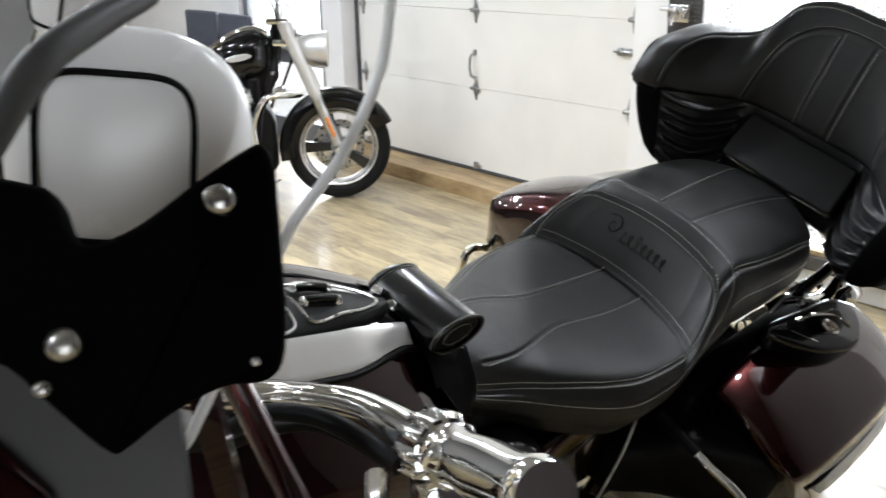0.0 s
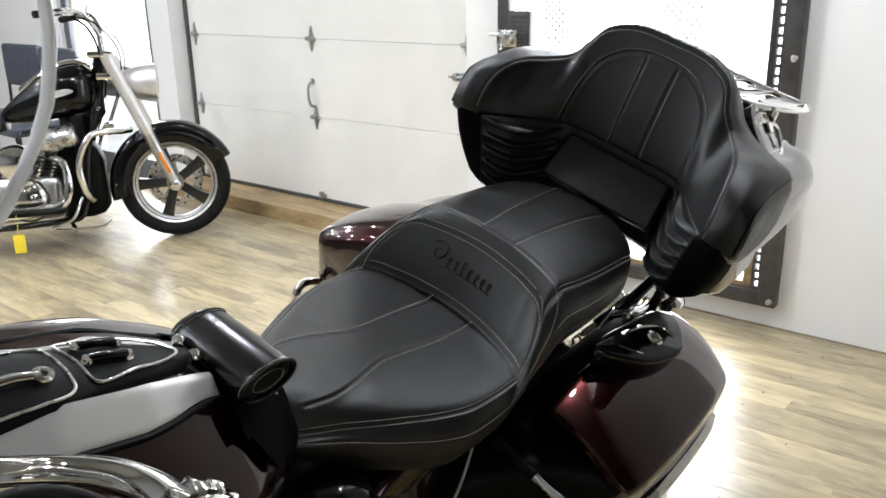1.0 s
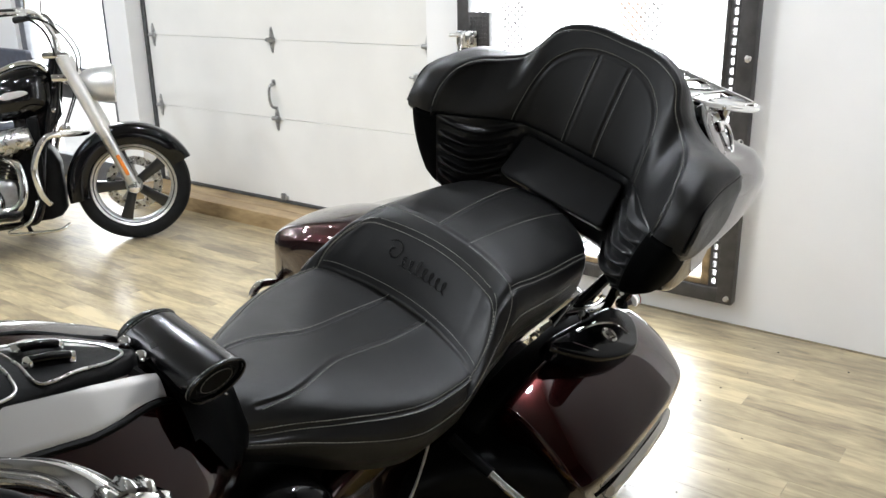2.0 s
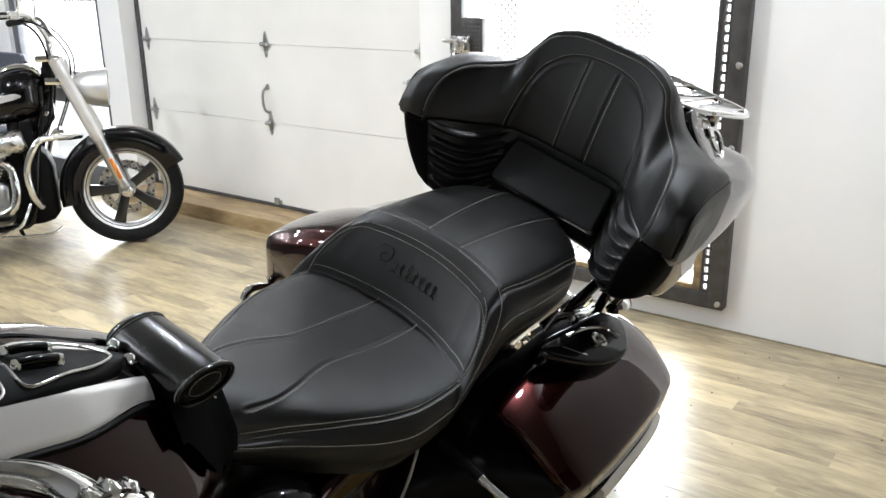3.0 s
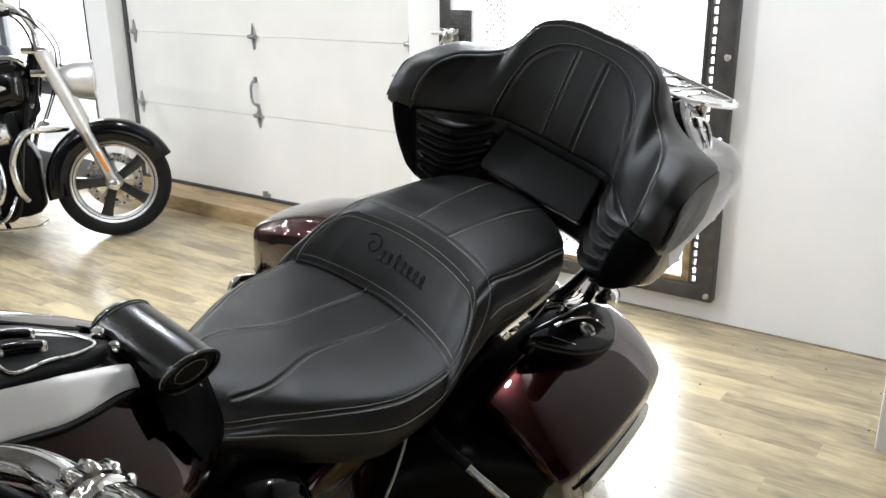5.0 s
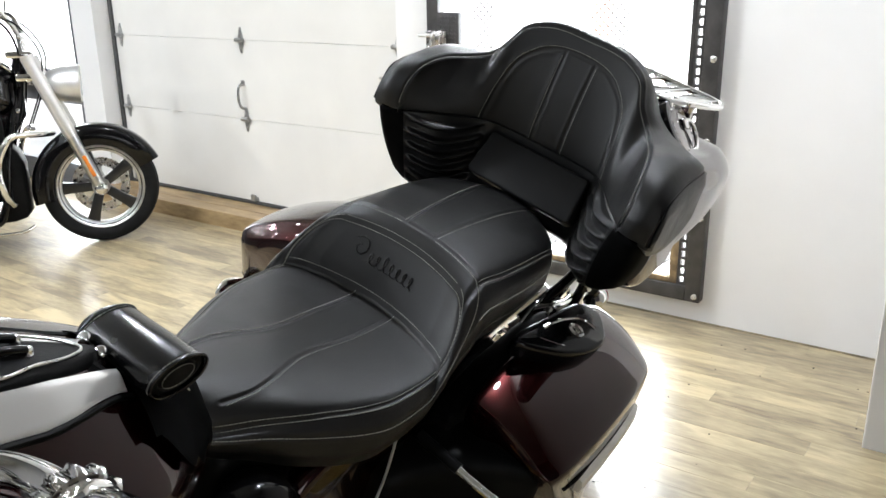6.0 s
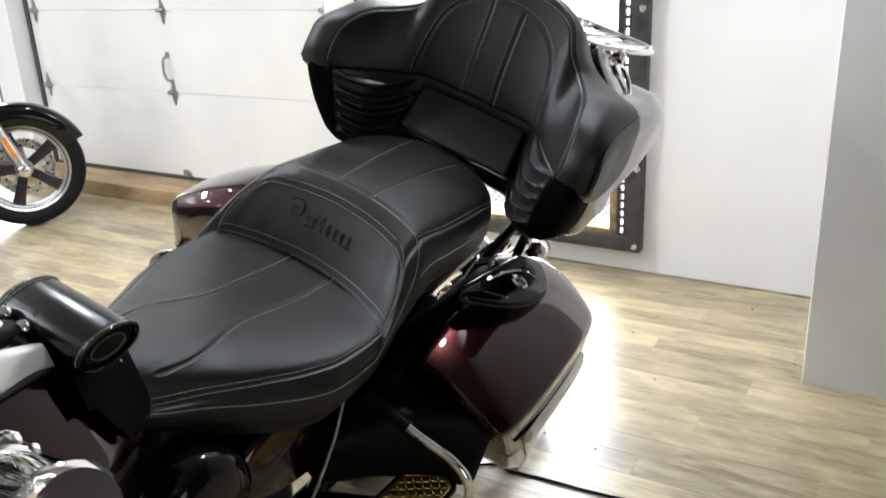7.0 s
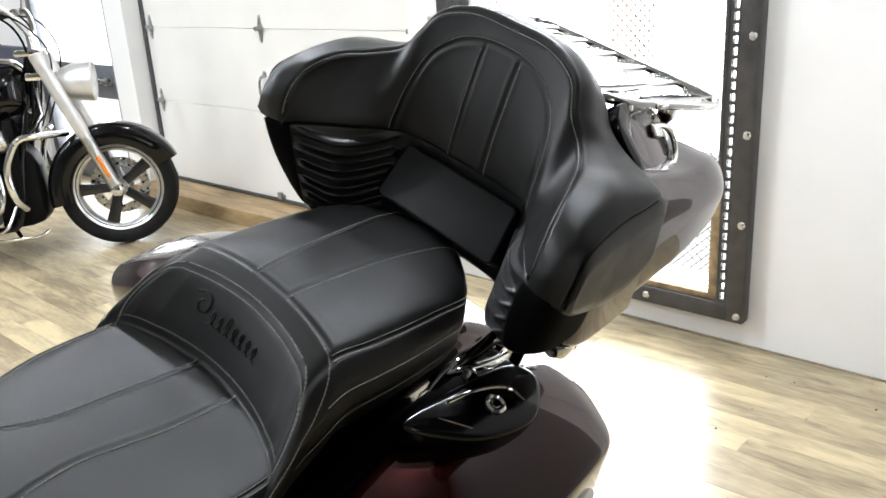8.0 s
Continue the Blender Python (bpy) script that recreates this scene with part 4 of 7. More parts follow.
    # painted shell, closed under the leather
    bm = bmesh.new()
    secs = []
    for b, hw, lo, hi, r in ((2.235, 0.318, 0.885, 1.125, 0.05), (2.30, 0.328, 0.888, 1.132, 0.06), (2.38, 0.333, 0.908, 1.124, 0.06),
                             (2.47, 0.335, 0.936, 1.114, 0.055), (2.56, 0.328, 0.964, 1.108, 0.055), (2.61, 0.314, 0.984, 1.098, 0.05), (2.648, 0.288, 1.006, 1.083, 0.036), (2.668, 0.25, 1.022, 1.062, 0.019)):
        secs.append([(x, b + 0.03 * (1 - abs(x) / 0.34) * smoothstep(b, 2.4, 2.6), z + 0.070 * max(0.0, 1 - (x / 0.30) ** 2) * (1 - 0.6 * float(smoothstep(b, 2.55, 2.67))) * (z > (lo + hi) / 2)) for x, z in rounded(2 * hw, hi - lo, r, 8, 0, (hi + lo) / 2)])
    loft(bm, spline_sections(secs, 4))
    bm.transform(TRUNK_SHIFT)
    shell = part("trunk_shell", bm, PAINT, bike, "glossy dark red trunk shell", sharp=60)
    for sg in (-1, 1):
        bm = bmesh.new()
        secs = []
        for b, lo, hi, x0, x1 in ((2.105, 0.920, 1.00, 0.28, 0.314), (2.118, 0.892, 1.02, 0.26, 0.324), (2.15, 0.878, 1.04, 0.24, 0.331), (2.20, 0.874, 1.05, 0.235, 0.333), (2.31, 0.890, 1.05, 0.23, 0.332)):
            secs.append([(sg * x, b, z) for x, z in rounded(x1 - x0, hi - lo, 0.020, 5, (x0 + x1) / 2, (lo + hi) / 2)])
        loft(bm, spline_sections(secs, 3))
        bm.transform(TRUNK_SHIFT)
        part("shell_cheek", bm, PAINT, shell, "dark red shell side", sharp=60)
    bm = bmesh.new()
    box(bm, (-0.27, 2.20, 0.885), (0.27, 2.34, 1.15), 0.01, 2)
    part("trunk_floor", bm, BLACK, shell, "black trunk inner box")
    # grip recess with a chrome pull on each shoulder
    for sg in (1, -1):
        n = Vector((sg * 0.74, 0.16, 0.65)).normalized()
        t1 = Vector((0, 1, -0.25)) - n * Vector((0, 1, -0.25)).dot(n)
        t1.normalize()
        m = Matrix.Translation((sg * 0.216 + 0.006, 2.405, 1.168)) @ Matrix((t1, n.cross(t1) * sg, n)).transposed().to_4x4()
        bm = bmesh.new()
        plate(bm, spline([(-0.105, 0.01), (-0.080, 0.052), (0.0, 0.062), (0.070, 0.056), (0.100, 0.0), (0.075, -0.056), (0.0, -0.074), (-0.070, -0.050)], 5, True).tolist(), 2, -0.05, 0.004, 0.008, 3, m)
        floor_pad = part("lid_latch", bm, PAINT, bike, "grip recess in the trunk lid")
        bm = bmesh.new()
        plate(bm, spline([(0.03, 0.066), (-0.03, 0.064), (-0.084, 0.054), (-0.109, 0.01), (-0.073, -0.052), (0.0, -0.077), (0.06, -0.066), (0.05, -0.050), (0.0, -0.054), (-0.046, -0.030), (-0.062, 0.006), (-0.044, 0.036), (0.02, 0.046)], 5, True).tolist(), 2, -0.045, 0.006, 0.003, 2, m)
        latch = part("recess_rim", bm, BLACK_GLOSS, floor_pad, "black recess edge")
        bm = bmesh.new()
        tube(bm, [m @ Vector(p) for p in ((0.03, 0.022, 0.008), (0.07, 0.022, 0.012), (0.098, 0.010, 0.012), (0.106, -0.018, 0.010), (0.085, -0.046, 0.008), (0.045, -0.056, 0.006), (0.01, -0.056, 0.004))], 0.0055, 10, smooth_n=6)
        part("pull", bm, CHROME, floor_pad, "chrome pull ring")
        bm = bmesh.new()
        box(bm, (0.02, 0.0, 0.002), (0.062, 0.026, 0.013), 0.006, 2, m)
        part("pull_tab", bm, CHROME, floor_pad, "chrome pull tab")
    # chrome luggage rack
    def rz(b):
        return 1.226 - 0.10 * (b - 2.36)
    bm = bmesh.new()
    ring = [(0.12, 2.335), (0.175, 2.36), (0.205, 2.45), (0.232, 2.57), (0.236, 2.635), (0.205, 2.668), (0.12, 2.676), (0.0, 2.678), (-0.12, 2.676), (-0.205, 2.668), (-0.236, 2.635), (-0.232, 2.57), (-0.205, 2.45), (-0.175, 2.36), (-0.12, 2.335), (0.0, 2.33)]
    tube(bm, [(x, b, rz(b)) for x, b in ring], 0.0085, 10, True, 6)
    rk = part("luggage_rack", bm, CHROME, bike, "chrome luggage rack")
    for x in (-0.192, -0.115, -0.038, 0.038, 0.115, 0.192):
        b0 = 2.345 if abs(x) < 0.15 else 2.43
        bm = bmesh.new()
        plate(bm, rounded(0.050, 2.668 - b0, 0.012, 4, 0, 0), 2, -0.004, 0.006, 0.003, 2, Matrix.Translation((x, (b0 + 2.668) / 2, rz((b0 + 2.668) / 2))) @ Matrix.Rotation(math.atan(-0.10), 4, "X"))
        part("slat", bm, CHROME, rk)
    for x in (-0.178, 0.178):
        for b in (2.372, 2.56):
            bm = bmesh.new()
            z0 = 1.150 if b < 2.5 else 1.120
            lathe(bm, [(0.022, 0), (0.022, 0.012), (0.012, 0.018), (0.011, 0.03), (0.018, 0.040), (0.018, rz(b) - z0 - 0.006), (0.014, rz(b) - z0)], 16, Matrix.Translation((x, b, z0)))
            part("post", bm, CHROME, rk)
        bm = bmesh.new()
        box(bm, (x - 0.014, 2.335, 1.196), (x + 0.014, 2.415, 1.214), 0.006, 2)
        part("hinge", bm, CHROME, rk, "chrome lid hinge")


def spline_sections(secs, n):
    """Adds smooth in-between sections to a row of sections."""
    return spline(np.array(secs).reshape(len(secs), -1), n).reshape(-1, len(secs[0]), 3)


build_trunk()


# ---- saddlebags ----
def saddlebag(sg):
    word = "glossy dark red hard saddlebag"
    secs = []
    #     b     in     out    top_in top_out foot
    up = 0.0 if sg > 0 else 0.045
    rear = ((2.05, 0.228, 0.458, 0.752, 0.664, 0.345), (2.16, 0.230, 0.448, 0.756, 0.664, 0.355), (2.25, 0.235, 0.434, 0.738, 0.658, 0.380), (2.297, 0.243, 0.416, 0.714, 0.646, 0.410), (2.314, 0.256, 0.398, 0.698, 0.640, 0.44))
    if sg > 0:
        front = ((1.743, 0.256, 0.432, 0.682, 0.616, 0.46), (1.745, 0.243, 0.446, 0.694, 0.627, 0.43), (1.752, 0.236, 0.454, 0.702, 0.634, 0.405), (1.81, 0.231, 0.462, 0.720, 0.648, 0.37), (1.92, 0.228, 0.464, 0.744, 0.660, 0.345))
    else:
        front = ((1.746, 0.285, 0.405, 0.690, 0.632, 0.52), (1.752, 0.262, 0.430, 0.724, 0.648, 0.475), (1.768, 0.245, 0.450, 0.754, 0.660, 0.435), (1.80, 0.235, 0.464, 0.780, 0.670, 0.39), (1.92, 0.228, 0.474, 0.798, 0.676, 0.345))
    for b, i, o, ti, to, ft in front + rear:
        ti, to = ti + up, to + 0.6 * up

        def lid(f):
            return (i + f * (o - i), ti + f * (to - ti) + 0.018 * 4 * f * (1 - f))
        ring = [(i, (ti + ft) / 2), (i, ti - 0.05), (i, ti - 0.016), (i + 0.006, ti - 0.004), lid(0.10), lid(0.3), lid(0.5), lid(0.7), lid(0.90), (o - 0.006, to + 0.002), (o - 0.001, to - 0.010), (o + 0.001, to - 0.035), (o + 0.004, to - 0.10),
                (o + 0.006, (to + ft) / 2), (o - 0.004, ft + 0.03), (o - 0.03, ft + 0.004), ((i + o) / 2, ft), (i + 0.03, ft + 0.004), (i + 0.004, ft + 0.04)]
        lean = (0.75 if sg > 0 else 0.30) * (1 - float(smoothstep(b, 1.74, 2.05)))
        secs.append([(sg * x, b + lean * max(0.64 + up - z, 0.0), z) for x, z in spline(ring, 3, True)])
    bm = bmesh.new()
    loft(bm, spline_sections(secs, 5))
    bag = part("saddlebag", bm, PAINT, bike, word, sharp=50)
    # lid joint below the shoulder
    bm = bmesh.new()
    tube(bm, [(sg * x, b, z) for x, b, z in ((0.462, 1.815, 0.586), (0.4675, 1.86, 0.592), (0.4655, 1.92, 0.598), (0.4595, 2.05, 0.600), (0.4475, 2.16, 0.600), (0.431, 2.235, 0.598), (0.413, 2.275, 0.592))], 0.0028, 6, smooth_n=5)
    part("lid_joint", bm, BLACK, bag, "thin black lid joint")
    # bright guard strip along the outer shoulder
    bm = bmesh.new()
    path = spline([(sg * x, b, z) for x, b, z in ((0.471, 1.87, 0.570), (0.472, 1.93, 0.574), (0.466, 2.05, 0.578), (0.455, 2.16, 0.578), (0.444, 2.21, 0.576))], 6)
    vs = []
    for p in path:
        vs.append([(p[0] - sg * 0.006, p[1], p[2] + 0.018), (p[0] + sg * 0.008, p[1], p[2] + 0.014), (p[0] + sg * 0.011, p[1], p[2]), (p[0] + sg * 0.008, p[1], p[2] - 0.014), (p[0] - sg * 0.006, p[1], p[2] - 0.018)])
    loft(bm, vs)
    part("guard_strip", bm, mat("satin_trim", (0.80, 0.78, 0.73), 0.35, metal=0.35, var=0.05, scale=30), bag, "satin metal guard strip")
    if sg < 0:
        return bag
    # latch: black teardrop housing with a lock barrel, enlarged to mimic the trunk's reflection
    bm = bmesh.new()
    out = spline([(0.222, 1.88), (0.226, 2.00), (0.240, 2.13), (0.290, 2.160), (0.340, 2.105), (0.345, 2.04), (0.322, 1.965), (0.282, 1.905), (0.246, 1.868)], 5, True)
    tilt = Matrix.Translation((sg * 0.285, 2.0, 0.765)) @ Matrix.Rotation(sg * radians(15), 4, "Y") @ Matrix.Translation((-sg * 0.285, -2.0, -0.765))
    plate(bm, [(sg * x, b) for x, b in out], 2, 0.735 + up, 0.782 + up, 0.010, 3, tilt)
    lt = part("bag_latch", bm, BLACK_GLOSS, bag, "glossy black latch housing, enlarged to stand in for the trunk's dark reflection")
    bm = bmesh.new()
    lathe(bm, [(0.019, -0.01), (0.019, 0.004), (0.015, 0.007), (0.012, 0.004), (0.008, 0.004), (0.007, 0.007), (0, 0.007)], 24, axis((sg * 0.293, 2.036, 0.780 + up), (sg * 0.26, 0, 0.97)))
    part("lock", bm, CHROME, lt, "chrome lock barrel")
    bm = bmesh.new()
    tube(bm, [tilt @ Vector((sg * x, b, 0.783 + up)) for x, b in ((0.243, 1.96), (0.252, 2.03), (0.275, 2.083), (0.310, 2.094))], 0.0035, 8, smooth_n=5)
    tube(bm, [tilt @ Vector((sg * x, b, 0.782 + up)) for x, b in ((0.256, 1.925), (0.300, 1.965))], 0.0022, 8)
    part("latch_trim", bm, CHROME, lt, "chrome latch edge")
    return bag


for _sg in (1, -1):
    saddlebag(_sg)

# ---- the touring motorcycle, front and running gear ----
SPOKE_BLACK = mat("black_spoke_paint", (0.008, 0.008, 0.008), 0.3, coat=0.6, var=0.1, scale=30)


def wheel_base(centre, fwd):
    """x forward, y up, z along the axle."""
    f, u = Vector(fwd), Vector((0, 0, 1))
    return Matrix.Translation(centre) @ Matrix((f, u, f.cross(u))).transposed().to_4x4()


def tyre_wheel(parent, centre, radius, width, rim_mat, spokes, spoke_mat, fwd=(0, -1, 0), disc=True, start=0.0):
    """Tyre, rim, hub, cast spokes and brake disc on one axle."""
    base = wheel_base(centre, fwd)
    w = width / 2
    bm = bmesh.new()
    lathe(bm, [(radius * 0.735, -w * 0.62), (radius * 0.80, -w * 0.92), (radius * 0.90, -w), (radius * 0.965, -w * 0.82), (radius * 0.992, -w * 0.45), (radius, 0), (radius * 0.992, w * 0.45), (radius * 0.965, w * 0.82), (radius * 0.90, w),
               (radius * 0.80, w * 0.92), (radius * 0.735, w * 0.62), (radius * 0.72, 0), (radius * 0.735, -w * 0.62)], 72, base)
    t = part("tyre", bm, RUBBER, parent, "black rubber tyre")
    bm = bmesh.new()
    lathe(bm, [(radius * 0.74, -w * 0.66), (radius * 0.755, -w * 0.70), (radius * 0.735, -w * 0.72), (radius * 0.70, -w * 0.60), (radius * 0.655, -w * 0.52), (radius * 0.645, -w * 0.40), (radius * 0.645, w * 0.40), (radius * 0.655, w * 0.52),
               (radius * 0.70, w * 0.60), (radius * 0.735, w * 0.72), (radius * 0.755, w * 0.70), (radius * 0.74, w * 0.66), (radius * 0.71, w * 0.30), (radius * 0.71, -w * 0.30), (radius * 0.74, -w * 0.66)], 72, base)
    rim = part("rim", bm, rim_mat, parent, "bright machined rim")
    for side in (-1, 1):
        bm = bmesh.new()
        lathe(bm, [(radius * 0.688, side * w * 0.585), (radius * 0.692, side * w * 0.615), (radius * 0.706, side * w * 0.645), (radius * 0.710, side * w * 0.61)], 72, base)
        part("rim_groove", bm, SPOKE_BLACK, rim, "dark groove round the rim")
    for k in range(spokes):
        bm = bmesh.new()
        r0, r1 = radius * 0.12, radius * 0.66
        out = [(r0, -0.024), (r1 * 0.55, -0.026), (r1 * 0.85, -0.030), (r1, -0.034), (r1, 0.034), (r1 * 0.85, 0.030), (r1 * 0.55, 0.026), (r0, 0.024)]
        plate(bm, out, 2, -w * 0.32, w * 0.32, 0.006, 2, base @ Matrix.Rotation(start + 2 * math.pi * k / spokes, 4, "Z"))
        part("spoke", bm, spoke_mat, parent)
    bm = bmesh.new()
    lathe(bm, [(0, -w * 1.05), (0.022, -w * 1.05), (0.026, -w * 0.9), (0.045, -w * 0.6), (0.048, 0), (0.045, w * 0.6), (0.026, w * 0.9), (0.022, w * 1.05), (0, w * 1.05)], 28, base)
    part("hub", bm, ALU, parent)
    if disc:
        bm = bmesh.new()
        ri, ro = radius * 0.34, radius * 0.50
        d = -w * 0.78
        lathe(bm, [(ri, d - 0.002), (ro, d - 0.002), (ro, d + 0.003), (ri, d + 0.003), (ri, d - 0.002)], 48, base)
        dk = part("brake_disc", bm, STEEL, parent, "drilled steel brake disc")
        bm = bmesh.new()
        for k in range(24):
            a = 2 * math.pi * k / 24
            rr = (ri + ro) / 2 + (0.012 if k % 2 else -0.012) * radius / 0.3
            for side in (d - 0.0026, d + 0.0036):
                lathe(bm, [(0, 0), (0.0065, 0)], 8, base @ Matrix.Translation((rr * math.cos(a), rr * math.sin(a), side)))
        tagged(part("disc_holes", bm, BLACK, dk, smooth=False), kind="stuff")
        bm = bmesh.new()
        for k in range(5):
            plate(bm, [(0.03, -0.012), (ri + 0.008, -0.010), (ri + 0.008, 0.010), (0.03, 0.012)], 2, d - 0.003, d + 0.001, 0, 1, base @ Matrix.Rotation(2 * math.pi * k / 5 + 0.3, 4, "Z"))
        part("disc_carrier", bm, ALU, parent)
    return t


def fender(parent, centre, radius, hw, a0, a1, material, name="fender", fwd=(0, -1, 0), crown=0.03, drop=0.055):
    """A crowned mudguard round a wheel, from angle a0 to a1 in degrees."""
    base = wheel_base(centre, fwd)
    rows = []
    for a in np.linspace(radians(a0), radians(a1), 40):
        e = 1.0 - 0.25 * (1 - float(smoothstep(a, radians(a0) - 0.05, radians(a0) + 0.35)))
        row = []
        for v in np.linspace(-1, 1, 17):
            r = radius + crown * (1 - abs(v) ** 2.4) - drop * abs(v) ** 5
            row.append(base @ Vector((r * math.cos(a), r * math.sin(a), hw * math.sin(v * math.pi / 2) * e)))
        for v in np.linspace(1, -1, 17):
            r = radius + crown * (1 - abs(v) ** 2.4) - drop * abs(v) ** 5 - 0.005
            row.append(base @ Vector((r * math.cos(a), r * math.sin(a), (hw - 0.004) * math.sin(v * math.pi / 2) * e)))
        rows.append(row)
    bm = bmesh.new()
    loft(bm, rows)
    return part(name, bm, material, parent, sharp=50)


tyre_wheel(bike, (0, 2.13, 0.335), 0.335, 0.17, CHROME, 10, CHROME)
tyre_wheel(bike, (0, 0.40, 0.335), 0.335, 0.12, CHROME, 10, CHROME)
fender(bike, (0, 2.13, 0.335), 0.375, 0.115, 40, 200, PAINT, "rear_fender")
fender(bike, (0, 0.40, 0.335), 0.375, 0.095, 20, 190, PAINT, "front_fender")


def front_end():
    bm = bmesh.new()
    for x in (-0.11, 0.11):
        tube(bm, [(x, 0.395, 0.335), (x, 0.52, 0.70), (x, 0.645, 1.06)], [0.034, 0.034, 0.030], 20)
    part("fork", bm, CHROME, bike, "chrome fork legs")
    bm = bmesh.new()
    tube(bm, [(-0.13, 0.405, 0.335), (0.13, 0.405, 0.335)], 0.014, 14)
    part("front_axle", bm, CHROME, bike)
    # frame spine and cradle, engine, gearbox
    bm = bmesh.new()
    tube(bm, [(0, 0.66, 0.98), (0, 0.90, 0.84), (0, 1.20, 0.74), (0, 1.62, 0.66), (0, 1.95, 0.60), (0, 2.13, 0.40)], 0.03, 14, smooth_n=6)
    for x in (-0.14, 0.14):
        tube(bm, [(0.2 * x, 0.66, 0.90), (0.7 * x, 0.74, 0.55), (x, 0.82, 0.24), (x, 1.0, 0.19), (x, 1.5, 0.19), (x, 1.65, 0.30), (x, 1.70, 0.55)], 0.019, 12, smooth_n=6)
    part("frame", bm, BLACK_GLOSS, bike, "black tubular frame")
    bm = bmesh.new()
    box(bm, (-0.17, 0.86, 0.20), (0.17, 1.56, 0.46), 0.05, 4)
    box(bm, (-0.12, 1.28, 0.40), (0.12, 1.66, 0.62), 0.04, 3)
    lathe(bm, [(0, 0.06), (0.07, 0.055), (0.13, 0.03), (0.145, 0.0), (0.145, -0.04)], 40, axis((0.17, 1.16, 0.33), (1, 0, 0)))
    engine = part("engine", bm, mat("black_engine_case", (0.010, 0.010, 0.010), 0.33, metal=0.2, var=0.2, scale=20, bump=0.1, bump_scale=80), bike, "black engine cases")
    for b0, lean in ((0.95, -22), (1.28, 24)):
        m = pose(0, b0, 0.44, -lean, 0, 0)
        bm = bmesh.new()
        for k in range(9):
            plate(bm, rounded(0.20, 0.17, 0.05, 5), 2, 0.02 + k * 0.021, 0.032 + k * 0.021, 0.002, 1, m)
        lathe(bm, [(0.065, 0), (0.065, 0.21)], 20, m)
        plate(bm, rounded(0.19, 0.15, 0.06, 6), 2, 0.21, 0.27, 0.02, 3, m)
        part("cylinder", bm, BLACK, engine, "black finned cylinder")
        for dx in (-0.045, 0.045):
            bm = bmesh.new()
            tube(bm, [m @ Vector((0.085, dx, -0.03)), m @ Vector((0.10, dx, 0.22))], 0.013, 12)
            part("pushrod_tube", bm, CHROME, engine, "chrome pushrod tube")
    # a ribbed bright cover beside the rear cylinder
    bm = bmesh.new()
    for k in range(6):
        plate(bm, rounded(0.075, 0.060, 0.02, 4), 2, 0.03 * k * 0.5, 0.03 * k * 0.5 + 0.008, 0.002, 1, pose(0.185, 1.10, 0.60, -12, 18, 0))
    lathe(bm, [(0.022, -0.02), (0.022, 0.10)], 16, pose(0.185, 1.10, 0.60, -12, 18, 0))
    part("ribbed_cover", bm, CHROME, bike, "bright ribbed cylinder cover")
    # side cover and black under-seat bodywork
    for sg in (1, -1):
        bm = bmesh.new()
        out = spline([(1.34, 0.64), (1.46, 0.705), (1.60, 0.715), (1.69, 0.66), (1.68, 0.54), (1.58, 0.47), (1.44, 0.49), (1.35, 0.56)], 5, True)
        plate(bm, out.tolist(), 0, sg * 0.13 if sg > 0 else -0.175, 0.175 if sg > 0 else -0.13, 0.018, 4)
        part("side_cover", bm, PAINT, bike, "dark red side cover")
        bm = bmesh.new()
        lathe(bm, [(0, 0.045), (0.06, 0.043), (0.085, 0.032), (0.095, 0.012), (0.095, -0.03)], 36, axis((sg * 0.165, 1.25, 0.63), (sg, 0, 0.25)))
        part("intake_cover", bm, BLACK_GLOSS, bike, "black round intake cover")
    bm = bmesh.new()
    box(bm, (-0.105, 1.22, 0.56), (0.105, 2.06, 0.74), 0.04, 3)
    box(bm, (-0.175, 1.64, 0.42), (0.175, 2.10, 0.62), 0.05, 3)
    part("under_seat_body", bm, BLACK, bike, "black bodywork under the seat")
    # exhausts
    for sg in (1, -1):
        bm = bmesh.new()
        tube(bm, [(sg * 0.12, 0.88, 0.44), (sg * 0.19, 0.86, 0.30), (sg * 0.21, 1.10, 0.235), (sg * 0.235, 1.60, 0.225), (sg * 0.27, 1.80, 0.225), (sg * 0.285, 2.55, 0.235)], [0.024, 0.024, 0.026, 0.028, 0.046, 0.048], 20, smooth_n=6)
        part("exhaust_pipe", bm, CHROME, bike, "long chrome exhaust pipe")
    # side stand
    bm = bmesh.new()
    tube(bm, [(0.14, 1.02, 0.20), (0.235, 1.04, 0.045), (0.300, 1.07, -0.096)], [0.016, 0.014, 0.013], 12)
    plate(bm, rounded(0.075, 0.05, 0.02, 5, 0.305, 1.07), 2, -0.116, -0.104, 0.003, 1, None)
    part("side_stand", bm, BLACK, bike, "black side stand, folded out")


front_end()


